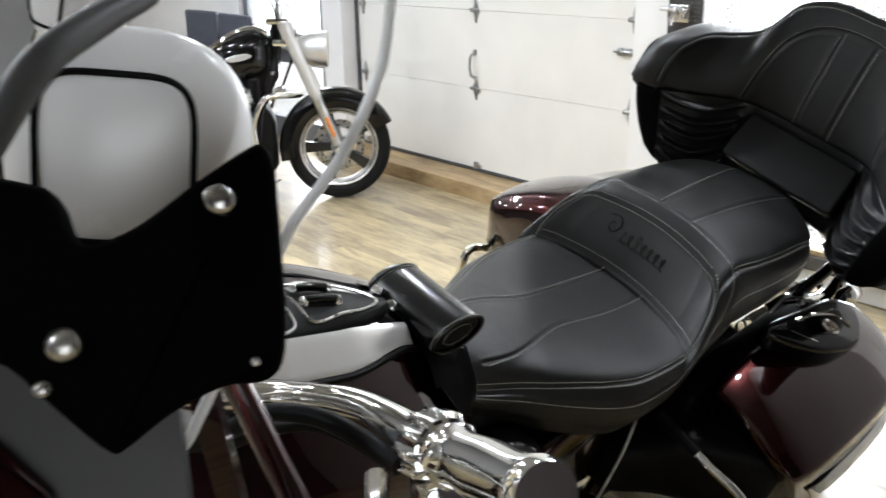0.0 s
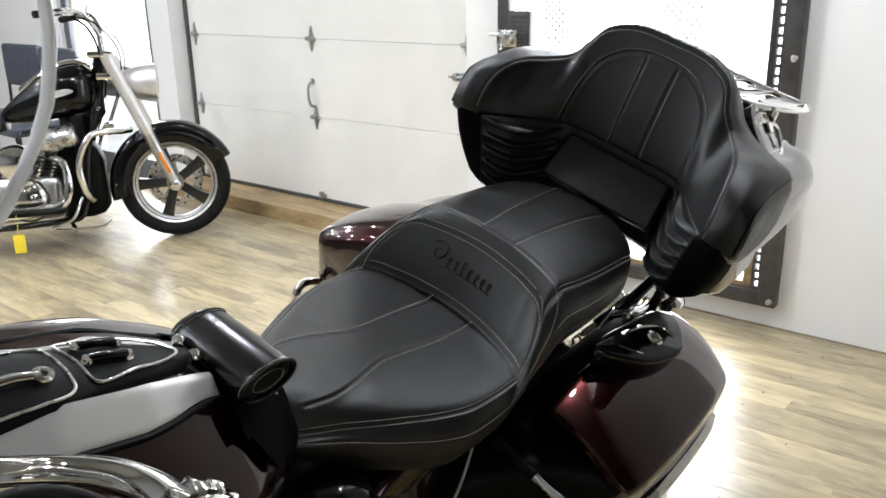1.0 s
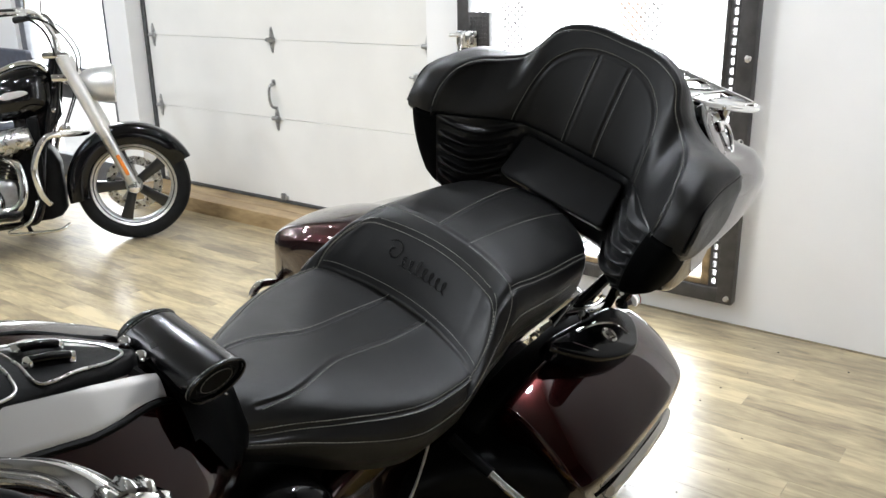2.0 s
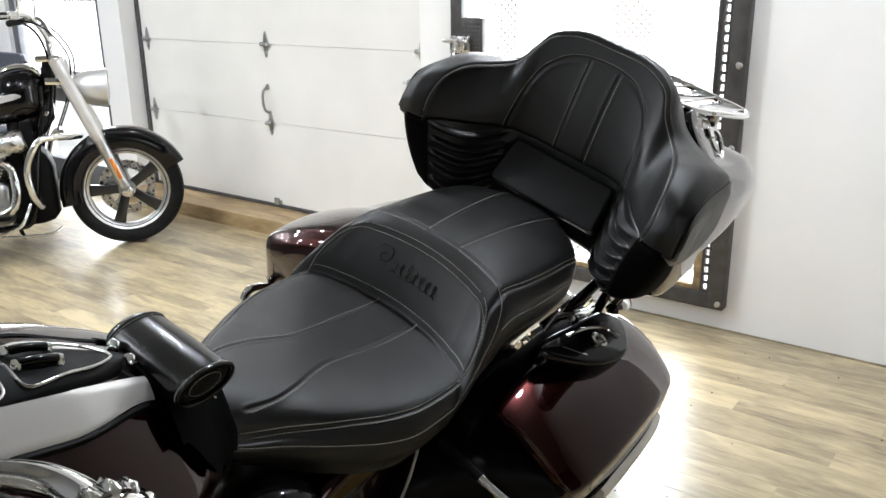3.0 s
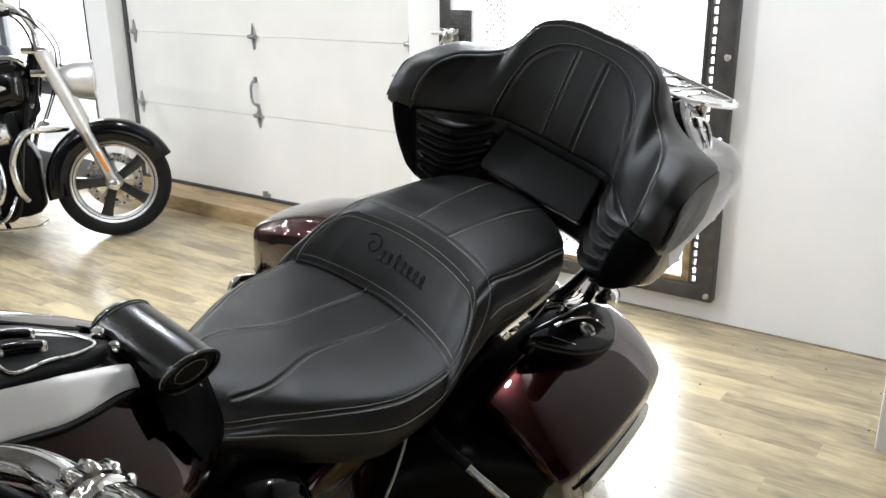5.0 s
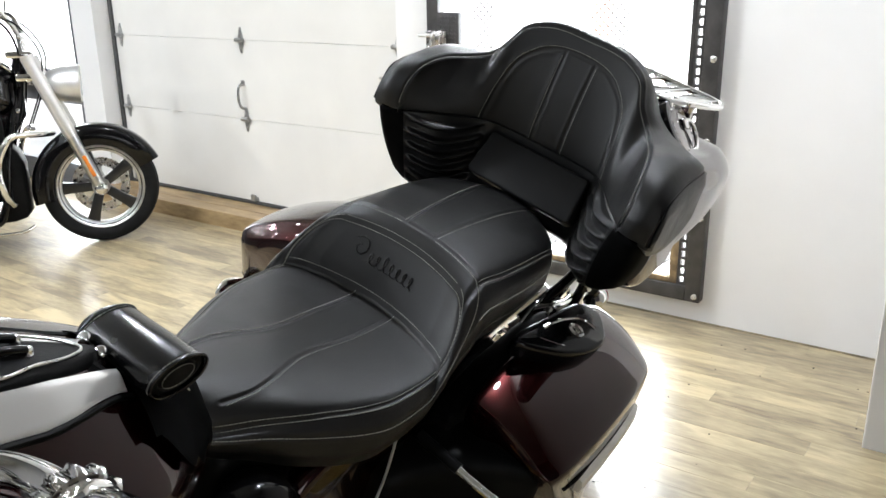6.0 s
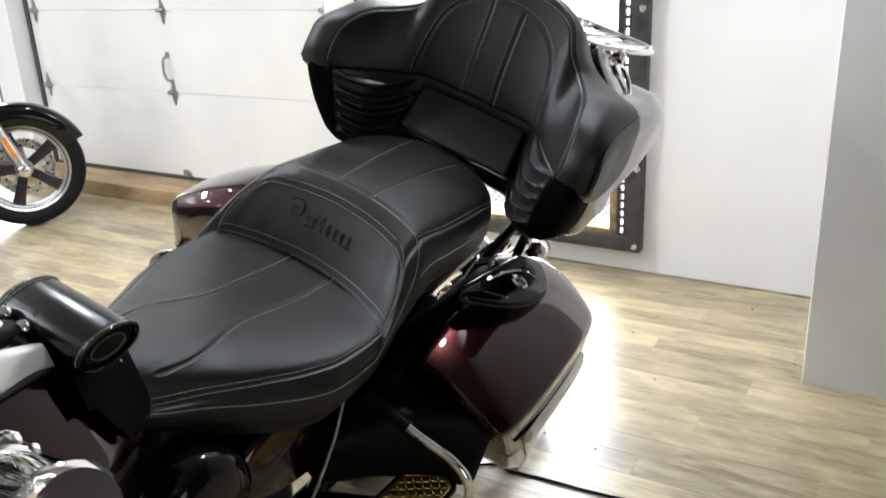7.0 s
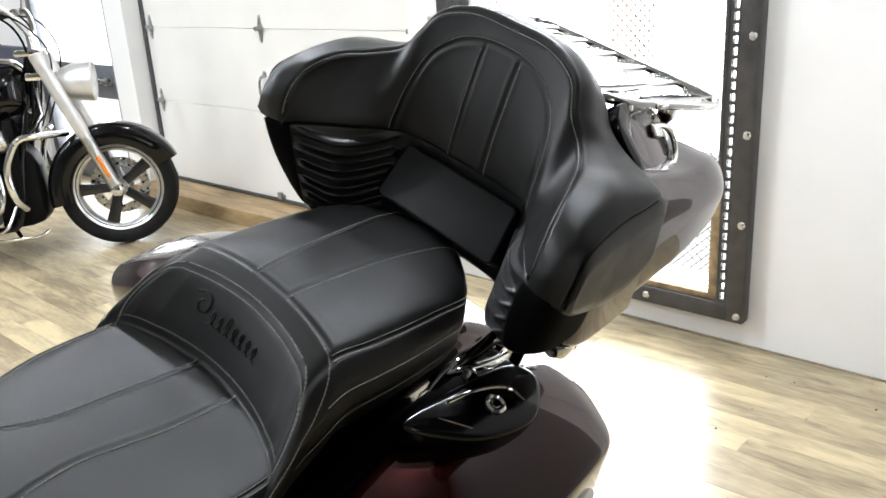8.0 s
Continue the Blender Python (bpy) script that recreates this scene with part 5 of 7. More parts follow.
def tank():
    secs = []
    #     b    half   top    foot  shoulder
    for b, hw, top, ft in ((0.60, 0.070, 0.990, 0.86), (0.64, 0.130, 1.015, 0.80), (0.72, 0.178, 1.026, 0.75), (0.84, 0.205, 1.016, 0.72), (0.96, 0.205, 0.990, 0.71), (1.06, 0.180, 0.952, 0.71), (1.14, 0.140, 0.915, 0.71), (1.20, 0.095, 0.880, 0.72), (1.225, 0.06, 0.850, 0.735)):
        h = top - ft
        ring = [(0, top), (0.25 * hw, top - 0.003), (0.45 * hw, top - 0.12 * h), (0.70 * hw, top - 0.28 * h), (0.92 * hw, top - 0.44 * h), (hw, top - 0.60 * h), (0.97 * hw, top - 0.78 * h), (0.80 * hw, ft + 0.012), (0.4 * hw, ft)]
        broad = [(x, top - k * h) for (x, _z), k in zip(ring, (0, 0.012, 0.03, 0.08, 0.24, 0.50, 0.76))] + ring[7:]
        full = ring + [(0, ft)] + [(-x, z) for x, z in reversed(broad[1:])]
        secs.append([(x, b, z) for x, z in spline(full, 3, True)])
    bm = bmesh.new()
    loft(bm, spline_sections(secs, 5))
    tk = part("fuel_tank", bm, PAINT, bike, "glossy dark red fuel tank", sharp=60)

    def top_at(b, x, sg=1):
        """Height of the tank top; the right shoulder is the broader one."""
        t = float(np.interp(b, [0.64, 0.72, 0.84, 0.96, 1.06, 1.14, 1.20], [1.015, 1.026, 1.016, 0.990, 0.952, 0.915, 0.880]))
        hw = float(np.interp(b, [0.64, 0.72, 0.84, 0.96, 1.06, 1.14, 1.20], [0.130, 0.178, 0.205, 0.205, 0.180, 0.140, 0.095]))
        return t - float(np.interp(abs(x) / max(hw, 0.01), [0, 0.25, 0.45, 0.70, 0.92, 1], [0, 0.003, 0.034, 0.078, 0.122, 0.165] if sg > 0 else [0, 0.003, 0.009, 0.022, 0.067, 0.140]))
    # strips either side of the console, their pale colour standing in for bright reflections
    for sg in (1, -1):
        bm = bmesh.new()
        rows = []
        for b in np.linspace(0.70, 1.065, 30):
            inner, outer = 0.050 - 0.014 * smoothstep(b, 0.93, 1.07), 0.092 - 0.030 * smoothstep(b, 0.93, 1.07)
            rows.append([(sg * x, b, top_at(b, x, sg) + (0.010 if sg > 0 else 0.003) - 0.004 * ((x - inner) / (outer - inner)) ** 2) for x in np.linspace(inner, outer, 8)] + [(sg * x, b, top_at(b, x, sg) - 0.02) for x in np.linspace(outer, inner, 8)])
        loft(bm, rows)
        part("tank_strip", bm, mat("trim_with_painted_sheen", (0.82, 0.81, 0.79), 0.16, metal=0.5, rough_var=0.04, scale=12), tk, "polished metal tank strip", sharp=60)
        bm = bmesh.new()
        tube(bm, [(sg * (0.096 - 0.030 * float(smoothstep(b, 0.93, 1.07))), b, top_at(b, 0.096 - 0.03 * float(smoothstep(b, 0.93, 1.07)), sg) + (0.004 if sg > 0 else 0.0)) for b in np.linspace(0.70, 1.07, 20)], 0.005, 8)
        part("tank_seam", bm, BLACK, tk, "black rubber seam")
    # black console pad with piped outline, two slotted grips
    bm = bmesh.new()
    rows = []
    for b in np.linspace(0.66, 1.055, 36):
        hw = 0.058 * math.sqrt(max(1 - ((b - 0.74) / 0.322) ** 2, 0.0)) if b > 0.74 else 0.058
        hw = max(hw, 0.004)
        rows.append([(x * hw, b, top_at(b, 0) + 0.004 + 0.016 * (1 - abs(x) ** 3)) for x in np.linspace(-1, 1, 15)] + [(x * hw, b, top_at(b, 0) - 0.02) for x in np.linspace(1, -1, 15)])
    loft(bm, rows)
    con = part("console_pad", bm, LEATHER_SIDE, tk, "black leather tank console", sharp=60)

    def piping(points, r=0.0020):
        bm = bmesh.new()
        tube(bm, [(x, b, top_at(b, 0) + 0.0205 - 0.016 * min(abs(x) / 0.058, 1) ** 3) for x, b in spline(points, 6, True)], r, 8, True)
        part("piping", bm, STEEL, con, "bright piping")
    piping([(-0.046, 0.90), (-0.040, 0.95), (-0.026, 1.0), (0.0, 1.036), (0.020, 1.005), (0.030, 0.955), (0.036, 0.905), (0.0, 0.900), (-0.03, 0.893)])
    piping([(-0.048, 0.72), (-0.050, 0.80), (-0.048, 0.865), (-0.02, 0.878), (0.02, 0.880), (0.044, 0.868), (0.048, 0.80), (0.046, 0.72), (0.0, 0.71)])
    for x in (-0.022, 0.004):
        bm = bmesh.new()
        tube(bm, [(x, 0.912, top_at(0.912, 0) + 0.026), (x + 0.002, 0.935, top_at(0.935, 0) + 0.028), (x + 0.004, 0.958, top_at(0.958, 0) + 0.026)], 0.006, 10, smooth_n=4)
        g = part("slot_grip", bm, BLACK_GLOSS, con, "black slotted grip")
        for b in (0.910, 0.960):
            bm = bmesh.new()
            lathe(bm, [(0, 0.009), (0.006, 0.007), (0.0075, 0)], 14, Matrix.Translation((x + (b - 0.91) * 0.08, b, top_at(b, 0) + 0.021)))
            part("stud", bm, CHROME, g, "bright stud")
    bm = bmesh.new()
    tube(bm, [(0.012, 0.76, top_at(0.76, 0) + 0.028), (0.012, 0.82, top_at(0.82, 0) + 0.028), (0.016, 0.848, top_at(0.848, 0) + 0.026)], [0.007, 0.006, 0.005], 12)
    tube(bm, [(0.026, 0.85, top_at(0.85, 0) + 0.026), (0.016, 0.86, top_at(0.86, 0) + 0.027), (0.008, 0.85, top_at(0.85, 0) + 0.027), (0.016, 0.842, top_at(0.842, 0) + 0.027)], 0.004, 8, True, 5)
    part("console_lever", bm, CHROME, con, "chrome console lever")

    # rolled leather pouch strapped at the back of the tank
    c, h, r = Vector((0.010, 1.116, 0.953)), 0.086, 0.0410
    over = Matrix.Identity(4)
    over[0][2] = 0.30
    p = Matrix.Translation(c) @ over @ Matrix.Diagonal((1, 1.10, 0.86, 1)) @ Matrix.Translation(-c) @ axis(c, (1, 0, 0.12))
    bm = bmesh.new()
    lathe(bm, [(0, -h + 0.002), (r * 0.55, -h + 0.004), (r * 0.84, -h + 0.011), (r * 0.96, -h + 0.020), (r, -h + 0.032), (r, h - 0.012), (r * 0.97, h - 0.005), (r * 0.93, h - 0.003), (r * 0.91, h - 0.010)], 48, p)
    pouch = part("tool_pouch", bm, LEATHER_GLOSS, bike, "rolled black leather tool pouch")
    bm = bmesh.new()
    lathe(bm, [(r * 0.93, h - 0.012), (r * 0.90, h - 0.007), (r * 0.70, h - 0.004), (r * 0.64, h - 0.007), (r * 0.58, h - 0.004), (0, h - 0.002)], 40, p)
    flap = part("end_flap", bm, LEATHER_SIDE, pouch, "black leather end flap")
    bm = bmesh.new()
    dashes(bm, [p @ Vector((r * 0.56 * math.cos(a), r * 0.56 * math.sin(a), h - 0.003)) for a in np.linspace(0, 2 * math.pi, 50)], 0.0007)
    tagged(part("stitching", bm, THREAD, flap, smooth=False), kind="stuff")
    for x in (-h + 0.024, h - 0.002):
        bm = bmesh.new()
        tube(bm, [p @ Vector((r * 1.0 * math.cos(a), r * 1.0 * math.sin(a), x)) for a in np.linspace(0, 2 * math.pi, 40)[:-1]], 0.0024, 8, True)
        part("piping", bm, LEATHER_GLOSS, pouch, "leather piping")
        bm = bmesh.new()
        dashes(bm, [p @ Vector((r * 1.012 * math.cos(a), r * 1.012 * math.sin(a), x * 0.95)) for a in np.linspace(0, 2 * math.pi, 60)], 0.0008)
        tagged(part("stitching", bm, THREAD, pouch, smooth=False), kind="stuff")
    # base pad and straps that tie it to the tank
    bm = bmesh.new()
    rows = []
    for b in np.linspace(1.065, 1.205, 14):
        hw, top, ft = (float(np.interp(b, [1.06, 1.14, 1.20, 1.225], q)) for q in ((0.180, 0.140, 0.095, 0.06), (0.952, 0.915, 0.880, 0.850), (0.71, 0.71, 0.72, 0.735)))
        hh = top - ft
        line = spline([(-0.5 * hw, top - 0.012), (-0.3 * hw, top + 0.006), (0, top + 0.009), (0.30 * hw, top + 0.006), (0.54 * hw, top - 0.012), (0.77 * hw, top - 0.22 * hh), (0.975 * hw, top - 0.35 * hh), (1.04 * hw, top - 0.50 * hh)], 4)
        keep = 20 + int(9 * min(1.0, max(0.0, (b - 1.075) / 0.05)) * (0.82 + 0.18 * math.sin(b * 160)))
        rows.append([(x, b, z) for x, z in line[np.clip(np.arange(29), 0, keep - 1)]])
    sheet(bm, np.array(rows))
    bmesh.ops.solidify(bm, geom=bm.faces[:], thickness=0.004)
    part("pouch_base", bm, LEATHER_SIDE, pouch, "black leather base pad")
    bm = bmesh.new()
    tube(bm, [(0.02, 1.035, 0.955), (0.034, 1.045, 0.948), (0.05, 1.06, 0.93), (0.075, 1.075, 0.905)], [0.016, 0.014, 0.012, 0.010], 8, smooth_n=4)
    part("strap", bm, LEATHER_SIDE, pouch, "black leather strap")
    for x in (-0.03, 0.005):
        bm = bmesh.new()
        lathe(bm, [(0, 0.007), (0.007, 0.005), (0.010, 0.001), (0.010, -0.006)], 16, axis((x, 1.062, 0.968 - 0.004), (0.1, -0.75, 0.6)))
        part("stud", bm, CHROME, pouch, "chrome stud")
    bm = bmesh.new()
    tube(bm, [(0.080, 1.150, 0.912), (0.082, 1.1525, 0.9095)], 0.0018, 10)
    part("snap", bm, CHROME, pouch, "chrome snap")


tank()


# chrome as pale non-metal: the bright reflection is put into the base colour
LIT_CHROME = mat("chrome_lit_pale", (0.93, 0.93, 0.93), 0.22, metal=0.0, rough_var=0.06, scale=12)


def cockpit():
    # handlebar with risers
    for sg in (1, -1):
        bm = bmesh.new()
        if sg > 0:
            run = [(0, 0.640, 1.020), (0.09, 0.690, 1.045), (0.16, 0.745, 1.078), (0.21, 0.768, 1.108), (0.27, 0.776, 1.150), (0.33, 0.772, 1.188), (0.40, 0.752, 1.236), (0.44, 0.738, 1.272)]
        else:
            run = [(0, 0.640, 1.020), (-0.07, 0.620, 1.085), (-0.18, 0.640, 1.190), (-0.262, 0.670, 1.215), (-0.315, 0.716, 1.221), (-0.365, 0.748, 1.220), (-0.43, 0.80, 1.216)]
        tube(bm, run, 0.017, 18, smooth_n=8)
        bar = part("handlebar", bm, CHROME, bike, "chrome handlebar")
        bm = bmesh.new()
        d = Vector((0.74, -0.25, 0.62)).normalized() if sg > 0 else Vector((-0.62, 0.68, -0.02)).normalized()
        o = Vector((0.420, 0.745, 1.254)) if sg > 0 else Vector((-0.392, 0.775, 1.219))
        lathe(bm, [(0.017, -0.006), (0.023, -0.004), (0.024, 0.0), (0.021, 0.006), (0.0215, 0.03), (0.0225, 0.06), (0.0215, 0.10), (0.024, 0.118), (0.025, 0.126), (0.022, 0.134), (0, 0.136)], 28, axis(o, d))
        part("grip", bm, CHROME, bar, "polished hand grip")
        # switch housing with ribbed collar
        bm = bmesh.new()
        m = axis(o, d)
        rows = []
        for h, r, k in ((-0.050, 0.018, 0), (-0.048, 0.026, 0), (-0.042, 0.028, 0.003), (-0.014, 0.028, 0.003), (-0.008, 0.026, 0), (-0.006, 0.018, 0)):
            rows.append([m @ Vector(((r + k * math.cos(12 * q)) * math.cos(q), (r + k * math.cos(12 * q)) * math.sin(q), h)) for q in np.linspace(0, 2 * math.pi, 97)[:-1]])
        loft(bm, rows)
        box(bm, (-0.016, -0.05, -0.052), (0.018, -0.018, -0.012), 0.006, 2, m)
        part("switch_housing", bm, CHROME, bar, "ribbed chrome switch housing")
        # clutch or brake lever
        bm = bmesh.new()
        tube(bm, [(0.372, 0.725, 1.190), (0.405, 0.700, 1.200), (0.46, 0.675, 1.245), (0.53, 0.655, 1.305)] if sg > 0 else [(-0.355, 0.720, 1.222), (-0.395, 0.735, 1.226), (-0.45, 0.775, 1.226), (-0.50, 0.825, 1.222)], [0.010, 0.009, 0.008, 0.0095], 12, smooth_n=6)
        part("lever", bm, CHROME, bar, "chrome lever")
        bm = bmesh.new()
        tube(bm, [(0.375, 0.745, 1.195), (0.335, 0.742, 1.185), (0.29, 0.725, 1.180), (0.25, 0.700, 1.160), (0.215, 0.68, 1.11), (0.15, 0.67, 1.03)] if sg > 0 else [(-0.345, 0.735, 1.205), (-0.31, 0.700, 1.212), (-0.265, 0.662, 1.195), (-0.235, 0.640, 1.150), (-0.19, 0.64, 1.09), (-0.10, 0.66, 1.02)], 0.0085, 12, smooth_n=8)
        part("hose", bm, BLACK, bar, "black control hose")
        bm = bmesh.new()
        tube(bm, [(0.36, 0.748, 1.180), (0.32, 0.748, 1.165), (0.275, 0.735, 1.150), (0.235, 0.715, 1.115), (0.18, 0.69, 1.05), (0.10, 0.67, 1.0)] if sg > 0 else [(-0.35, 0.742, 1.195), (-0.315, 0.715, 1.188), (-0.275, 0.685, 1.165), (-0.24, 0.67, 1.12), (-0.17, 0.665, 1.06), (-0.10, 0.67, 1.0)], 0.006, 12, smooth_n=8)
        part("hose", bm, BLACK, bar, "black control hose")
        # mirror on a short stem
        bm = bmesh.new()
        tube(bm, [(0.286, 0.640, 1.262), (0.290, 0.615, 1.33), (0.30, 0.580, 1.41)] if sg > 0 else [(-0.20, 0.655, 1.215), (-0.19, 0.66, 1.29), (-0.175, 0.675, 1.35)], 0.007, 12, smooth_n=6)
        part("mirror_stem", bm, CHROME, bar, "chrome mirror stem")
        if sg > 0:
            bm = bmesh.new()
            tube(bm, [(0.235, 0.645, 1.275), (0.285, 0.641, 1.262), (0.345, 0.640, 1.240), (0.40, 0.640, 1.217), (0.46, 0.635, 1.185)], 0.0105, 14, smooth_n=6)
            part("windshield_bracket", bm, PAINT, bar, "dark red screen bracket")
        ctr = Vector((0.304, 0.556, 1.479)) if sg > 0 else Vector((-0.155, 0.69, 1.382))
        nz = Vector((0.86, -0.38, 0.34)).normalized() if sg > 0 else Vector((0.45, -0.85, 0.28)).normalized()
        mm = axis(ctr, nz)
        w, hh = (0.061, 0.064) if sg > 0 else (0.036, 0.060)
        bm = bmesh.new()
        rows = []
        for q in np.linspace(0, 1, 14):
            rr = math.sin(q * math.pi / 2)
            zz = 0.030 * math.cos(q * math.pi / 2)
            rows.append([mm @ Vector((w * rr * math.copysign(abs(math.cos(a)) ** 0.8, math.cos(a)), hh * rr * math.copysign(abs(math.sin(a)) ** 0.8, math.sin(a)), zz)) for a in np.linspace(0, 2 * math.pi, 49)[:-1]])
        rows.append([mm @ Vector((w * 0.97 * math.copysign(abs(math.cos(a)) ** 0.8, math.cos(a)), hh * 0.97 * math.copysign(abs(math.sin(a)) ** 0.8, math.sin(a)), -0.014)) for a in np.linspace(0, 2 * math.pi, 49)[:-1]])
        loft(bm, rows)
        part("mirror", bm, LIT_CHROME, bar, "chrome mirror back, bright reflection put into its colour")
        bm = bmesh.new()
        tube(bm, [mm @ Vector((-0.13 * w + 0.60 * w * math.copysign(abs(math.cos(a)) ** 0.45, math.cos(a)), 0.66 * hh * math.copysign(abs(math.sin(a)) ** 0.45, math.sin(a)), 0.0008 + 0.030 * math.sqrt(max(1 - (abs(-0.13 + 0.60 * math.copysign(abs(math.cos(a)) ** 0.45, math.cos(a))) ** 2.5 + (0.66 * abs(math.sin(a)) ** 0.45) ** 2.5) ** 0.8, 0.0)))) for a in np.linspace(0, 2 * math.pi, 97)[:-1]], 0.0018, 8, True)
        part("mirror_rim", bm, BLACK, bar, "dark inset line")
    # black leather windshield bag with bright studs
    mm = axis((0.418, 0.530, 1.476), Vector((0.258, -0.136, 0.242)))
    view_x = Vector((0.62, 0.77, -0.12))
    zx = mm.to_3x3().col[2]
    xx = (view_x - zx * view_x.dot(zx)).normalized()
    yy = zx.cross(xx)
    mm = Matrix.Translation((0.418, 0.530, 1.476)) @ Matrix((xx, yy, zx)).transposed().to_4x4()
    bm = bmesh.new()
    out = [(-0.094, 0.021), (-0.070, 0.030), (-0.060, 0.026), (-0.051, 0.014), (-0.043, 0.012), (-0.027, 0.025), (-0.009, 0.050), (0.008, 0.071), (0.014, 0.0735), (0.020, 0.068), (0.026, 0.053), (0.034, 0.030), (0.043, 0.004), (0.047, -0.017), (0.041, -0.027), (0.025, -0.033), (0.007, -0.049), (-0.006, -0.066), (-0.013, -0.069), (-0.035, -0.058), (-0.060, -0.044), (-0.090, -0.036)]
    plate(bm, spline(out, 4, True).tolist(), 2, -0.030, 0.004, 0.006, 3, mm)
    bag = part("windshield_bag", bm, mat("dull_black_leather", (0.0015, 0.0015, 0.0015), 0.85, var=0.2, scale=40, bump=0.1, bump_scale=500, spec=0.02), bike, "black leather windshield bag with bright studs")
    for x, y, k in ((0.002, 0.044, 1.0), (-0.041, -0.030, 1.0), (-0.044, -0.049, 0.5), (0.035, -0.019, 0.3)):
        bm = bmesh.new()
        lathe(bm, [(0, 0.005), (0.004, 0.005), (0.0065, 0.003), (0.0075, 0.0), (0.0075, -0.002)], 20, mm @ Matrix.Translation((x, y, 0.0045)) @ Matrix.Scale(k, 4))
        part("stud", bm, STEEL, bag, "bright snap stud")
    # clear windshield with its thick polished edge
    secs = []
    for c in np.linspace(1.16, 1.66, 36):
        edge_b = float(np.interp(c, [1.16, 1.40, 1.473, 1.498, 1.526, 1.548, 1.576, 1.66], [0.406, 0.556, 0.604, 0.632, 0.652, 0.662, 0.666, 0.660]))
        hw = 0.385 - 0.030 * (c - 1.466) / 0.108
        hw = min(hw, 0.41)
        secs.append([(x * hw, edge_b - 0.17 * (1 - x * x), c) for x in np.linspace(-1, 1, 31)])
    bm = bmesh.new()
    sheet(bm, secs)
    ws = part("windshield", bm, glass("windshield_plastic", (0.97, 0.97, 0.98), 0.02), bike, "clear plastic windshield", sharp=180)
    ws.visible_shadow = False
    for k in (0, -1):
        bm = bmesh.new()
        tube(bm, [s[k] for s in secs], 0.0030, 10)
        part("windshield_edge", bm, mat("polished_edge", (0.88, 0.89, 0.90), 0.35), ws, "frosted windshield edge")
    bm = bmesh.new()
    tube(bm, [(x * 0.36, 0.60 - 0.18 * (1 - x * x), 1.20) for x in np.linspace(-1, 1, 20)], 0.010, 12)
    part("windshield_brace", bm, CHROME, ws, "chrome windshield brace")
    # dark trim along the screen's near corner
    bm = bmesh.new()
    tube(bm, [(0.393, 0.461, 1.542), (0.375, 0.487, 1.566), (0.357, 0.513, 1.573), (0.335, 0.548, 1.577)], [0.006, 0.007, 0.007, 0.006], 12, smooth_n=6)
    part("windshield_trim", bm, mat("grey_trim_rubber", (0.05, 0.05, 0.05), 0.45, var=0.2, scale=40), bike, "dark grey rubber screen trim")
    # headlamp nacelle and fork shroud in body colour
    bm = bmesh.new()
    lathe(bm, [(0, -0.14), (0.06, -0.13), (0.095, -0.08), (0.108, -0.01), (0.108, 0.03), (0.10, 0.045), (0, 0.05)], 40, axis((0, 0.44, 1.03), (0, -1, 0.05)))
    part("headlamp", bm, CHROME, bike, "chrome headlamp shell")
    bm = bmesh.new()
    rows = []
    for u in np.linspace(0, 1, 14):
        a = Vector((0.335, 0.585, 1.335)).lerp(Vector((0.395, 0.592, 1.235)), u)
        rows.append([a + Vector((-0.012, 0.004, -0.006)), a + Vector((0.0, 0.010, 0.0)), a + Vector((0.006, 0.002, 0.004)), a + Vector((-0.004, -0.010, 0.0))])
    loft(bm, rows)
    part("lower_deflector_rim", bm, PAINT, bike, "dark red deflector rim")
    bm = bmesh.new()
    plate(bm, [(-0.14, -0.05), (-0.02, -0.045), (0.012, -0.050), (0.040, -0.12), (0.03, -0.22), (-0.14, -0.22)], 2, -0.050, -0.044, 0.002, 1, mm)
    low = part("lower_deflector", bm, mat("smoked_plastic", (0.030, 0.030, 0.029), 0.45, var=0.2, scale=10), bike, "smoked plastic wind deflector")
    bm = bmesh.new()
    plate(bm, [(-0.14, -0.075), (-0.075, -0.072), (-0.030, -0.10), (-0.010, -0.20), (-0.14, -0.20)], 2, -0.042, -0.034, 0.004, 2, mm)
    part("deflector_panel", bm, PAINT, low, "dark red painted panel")


cockpit()


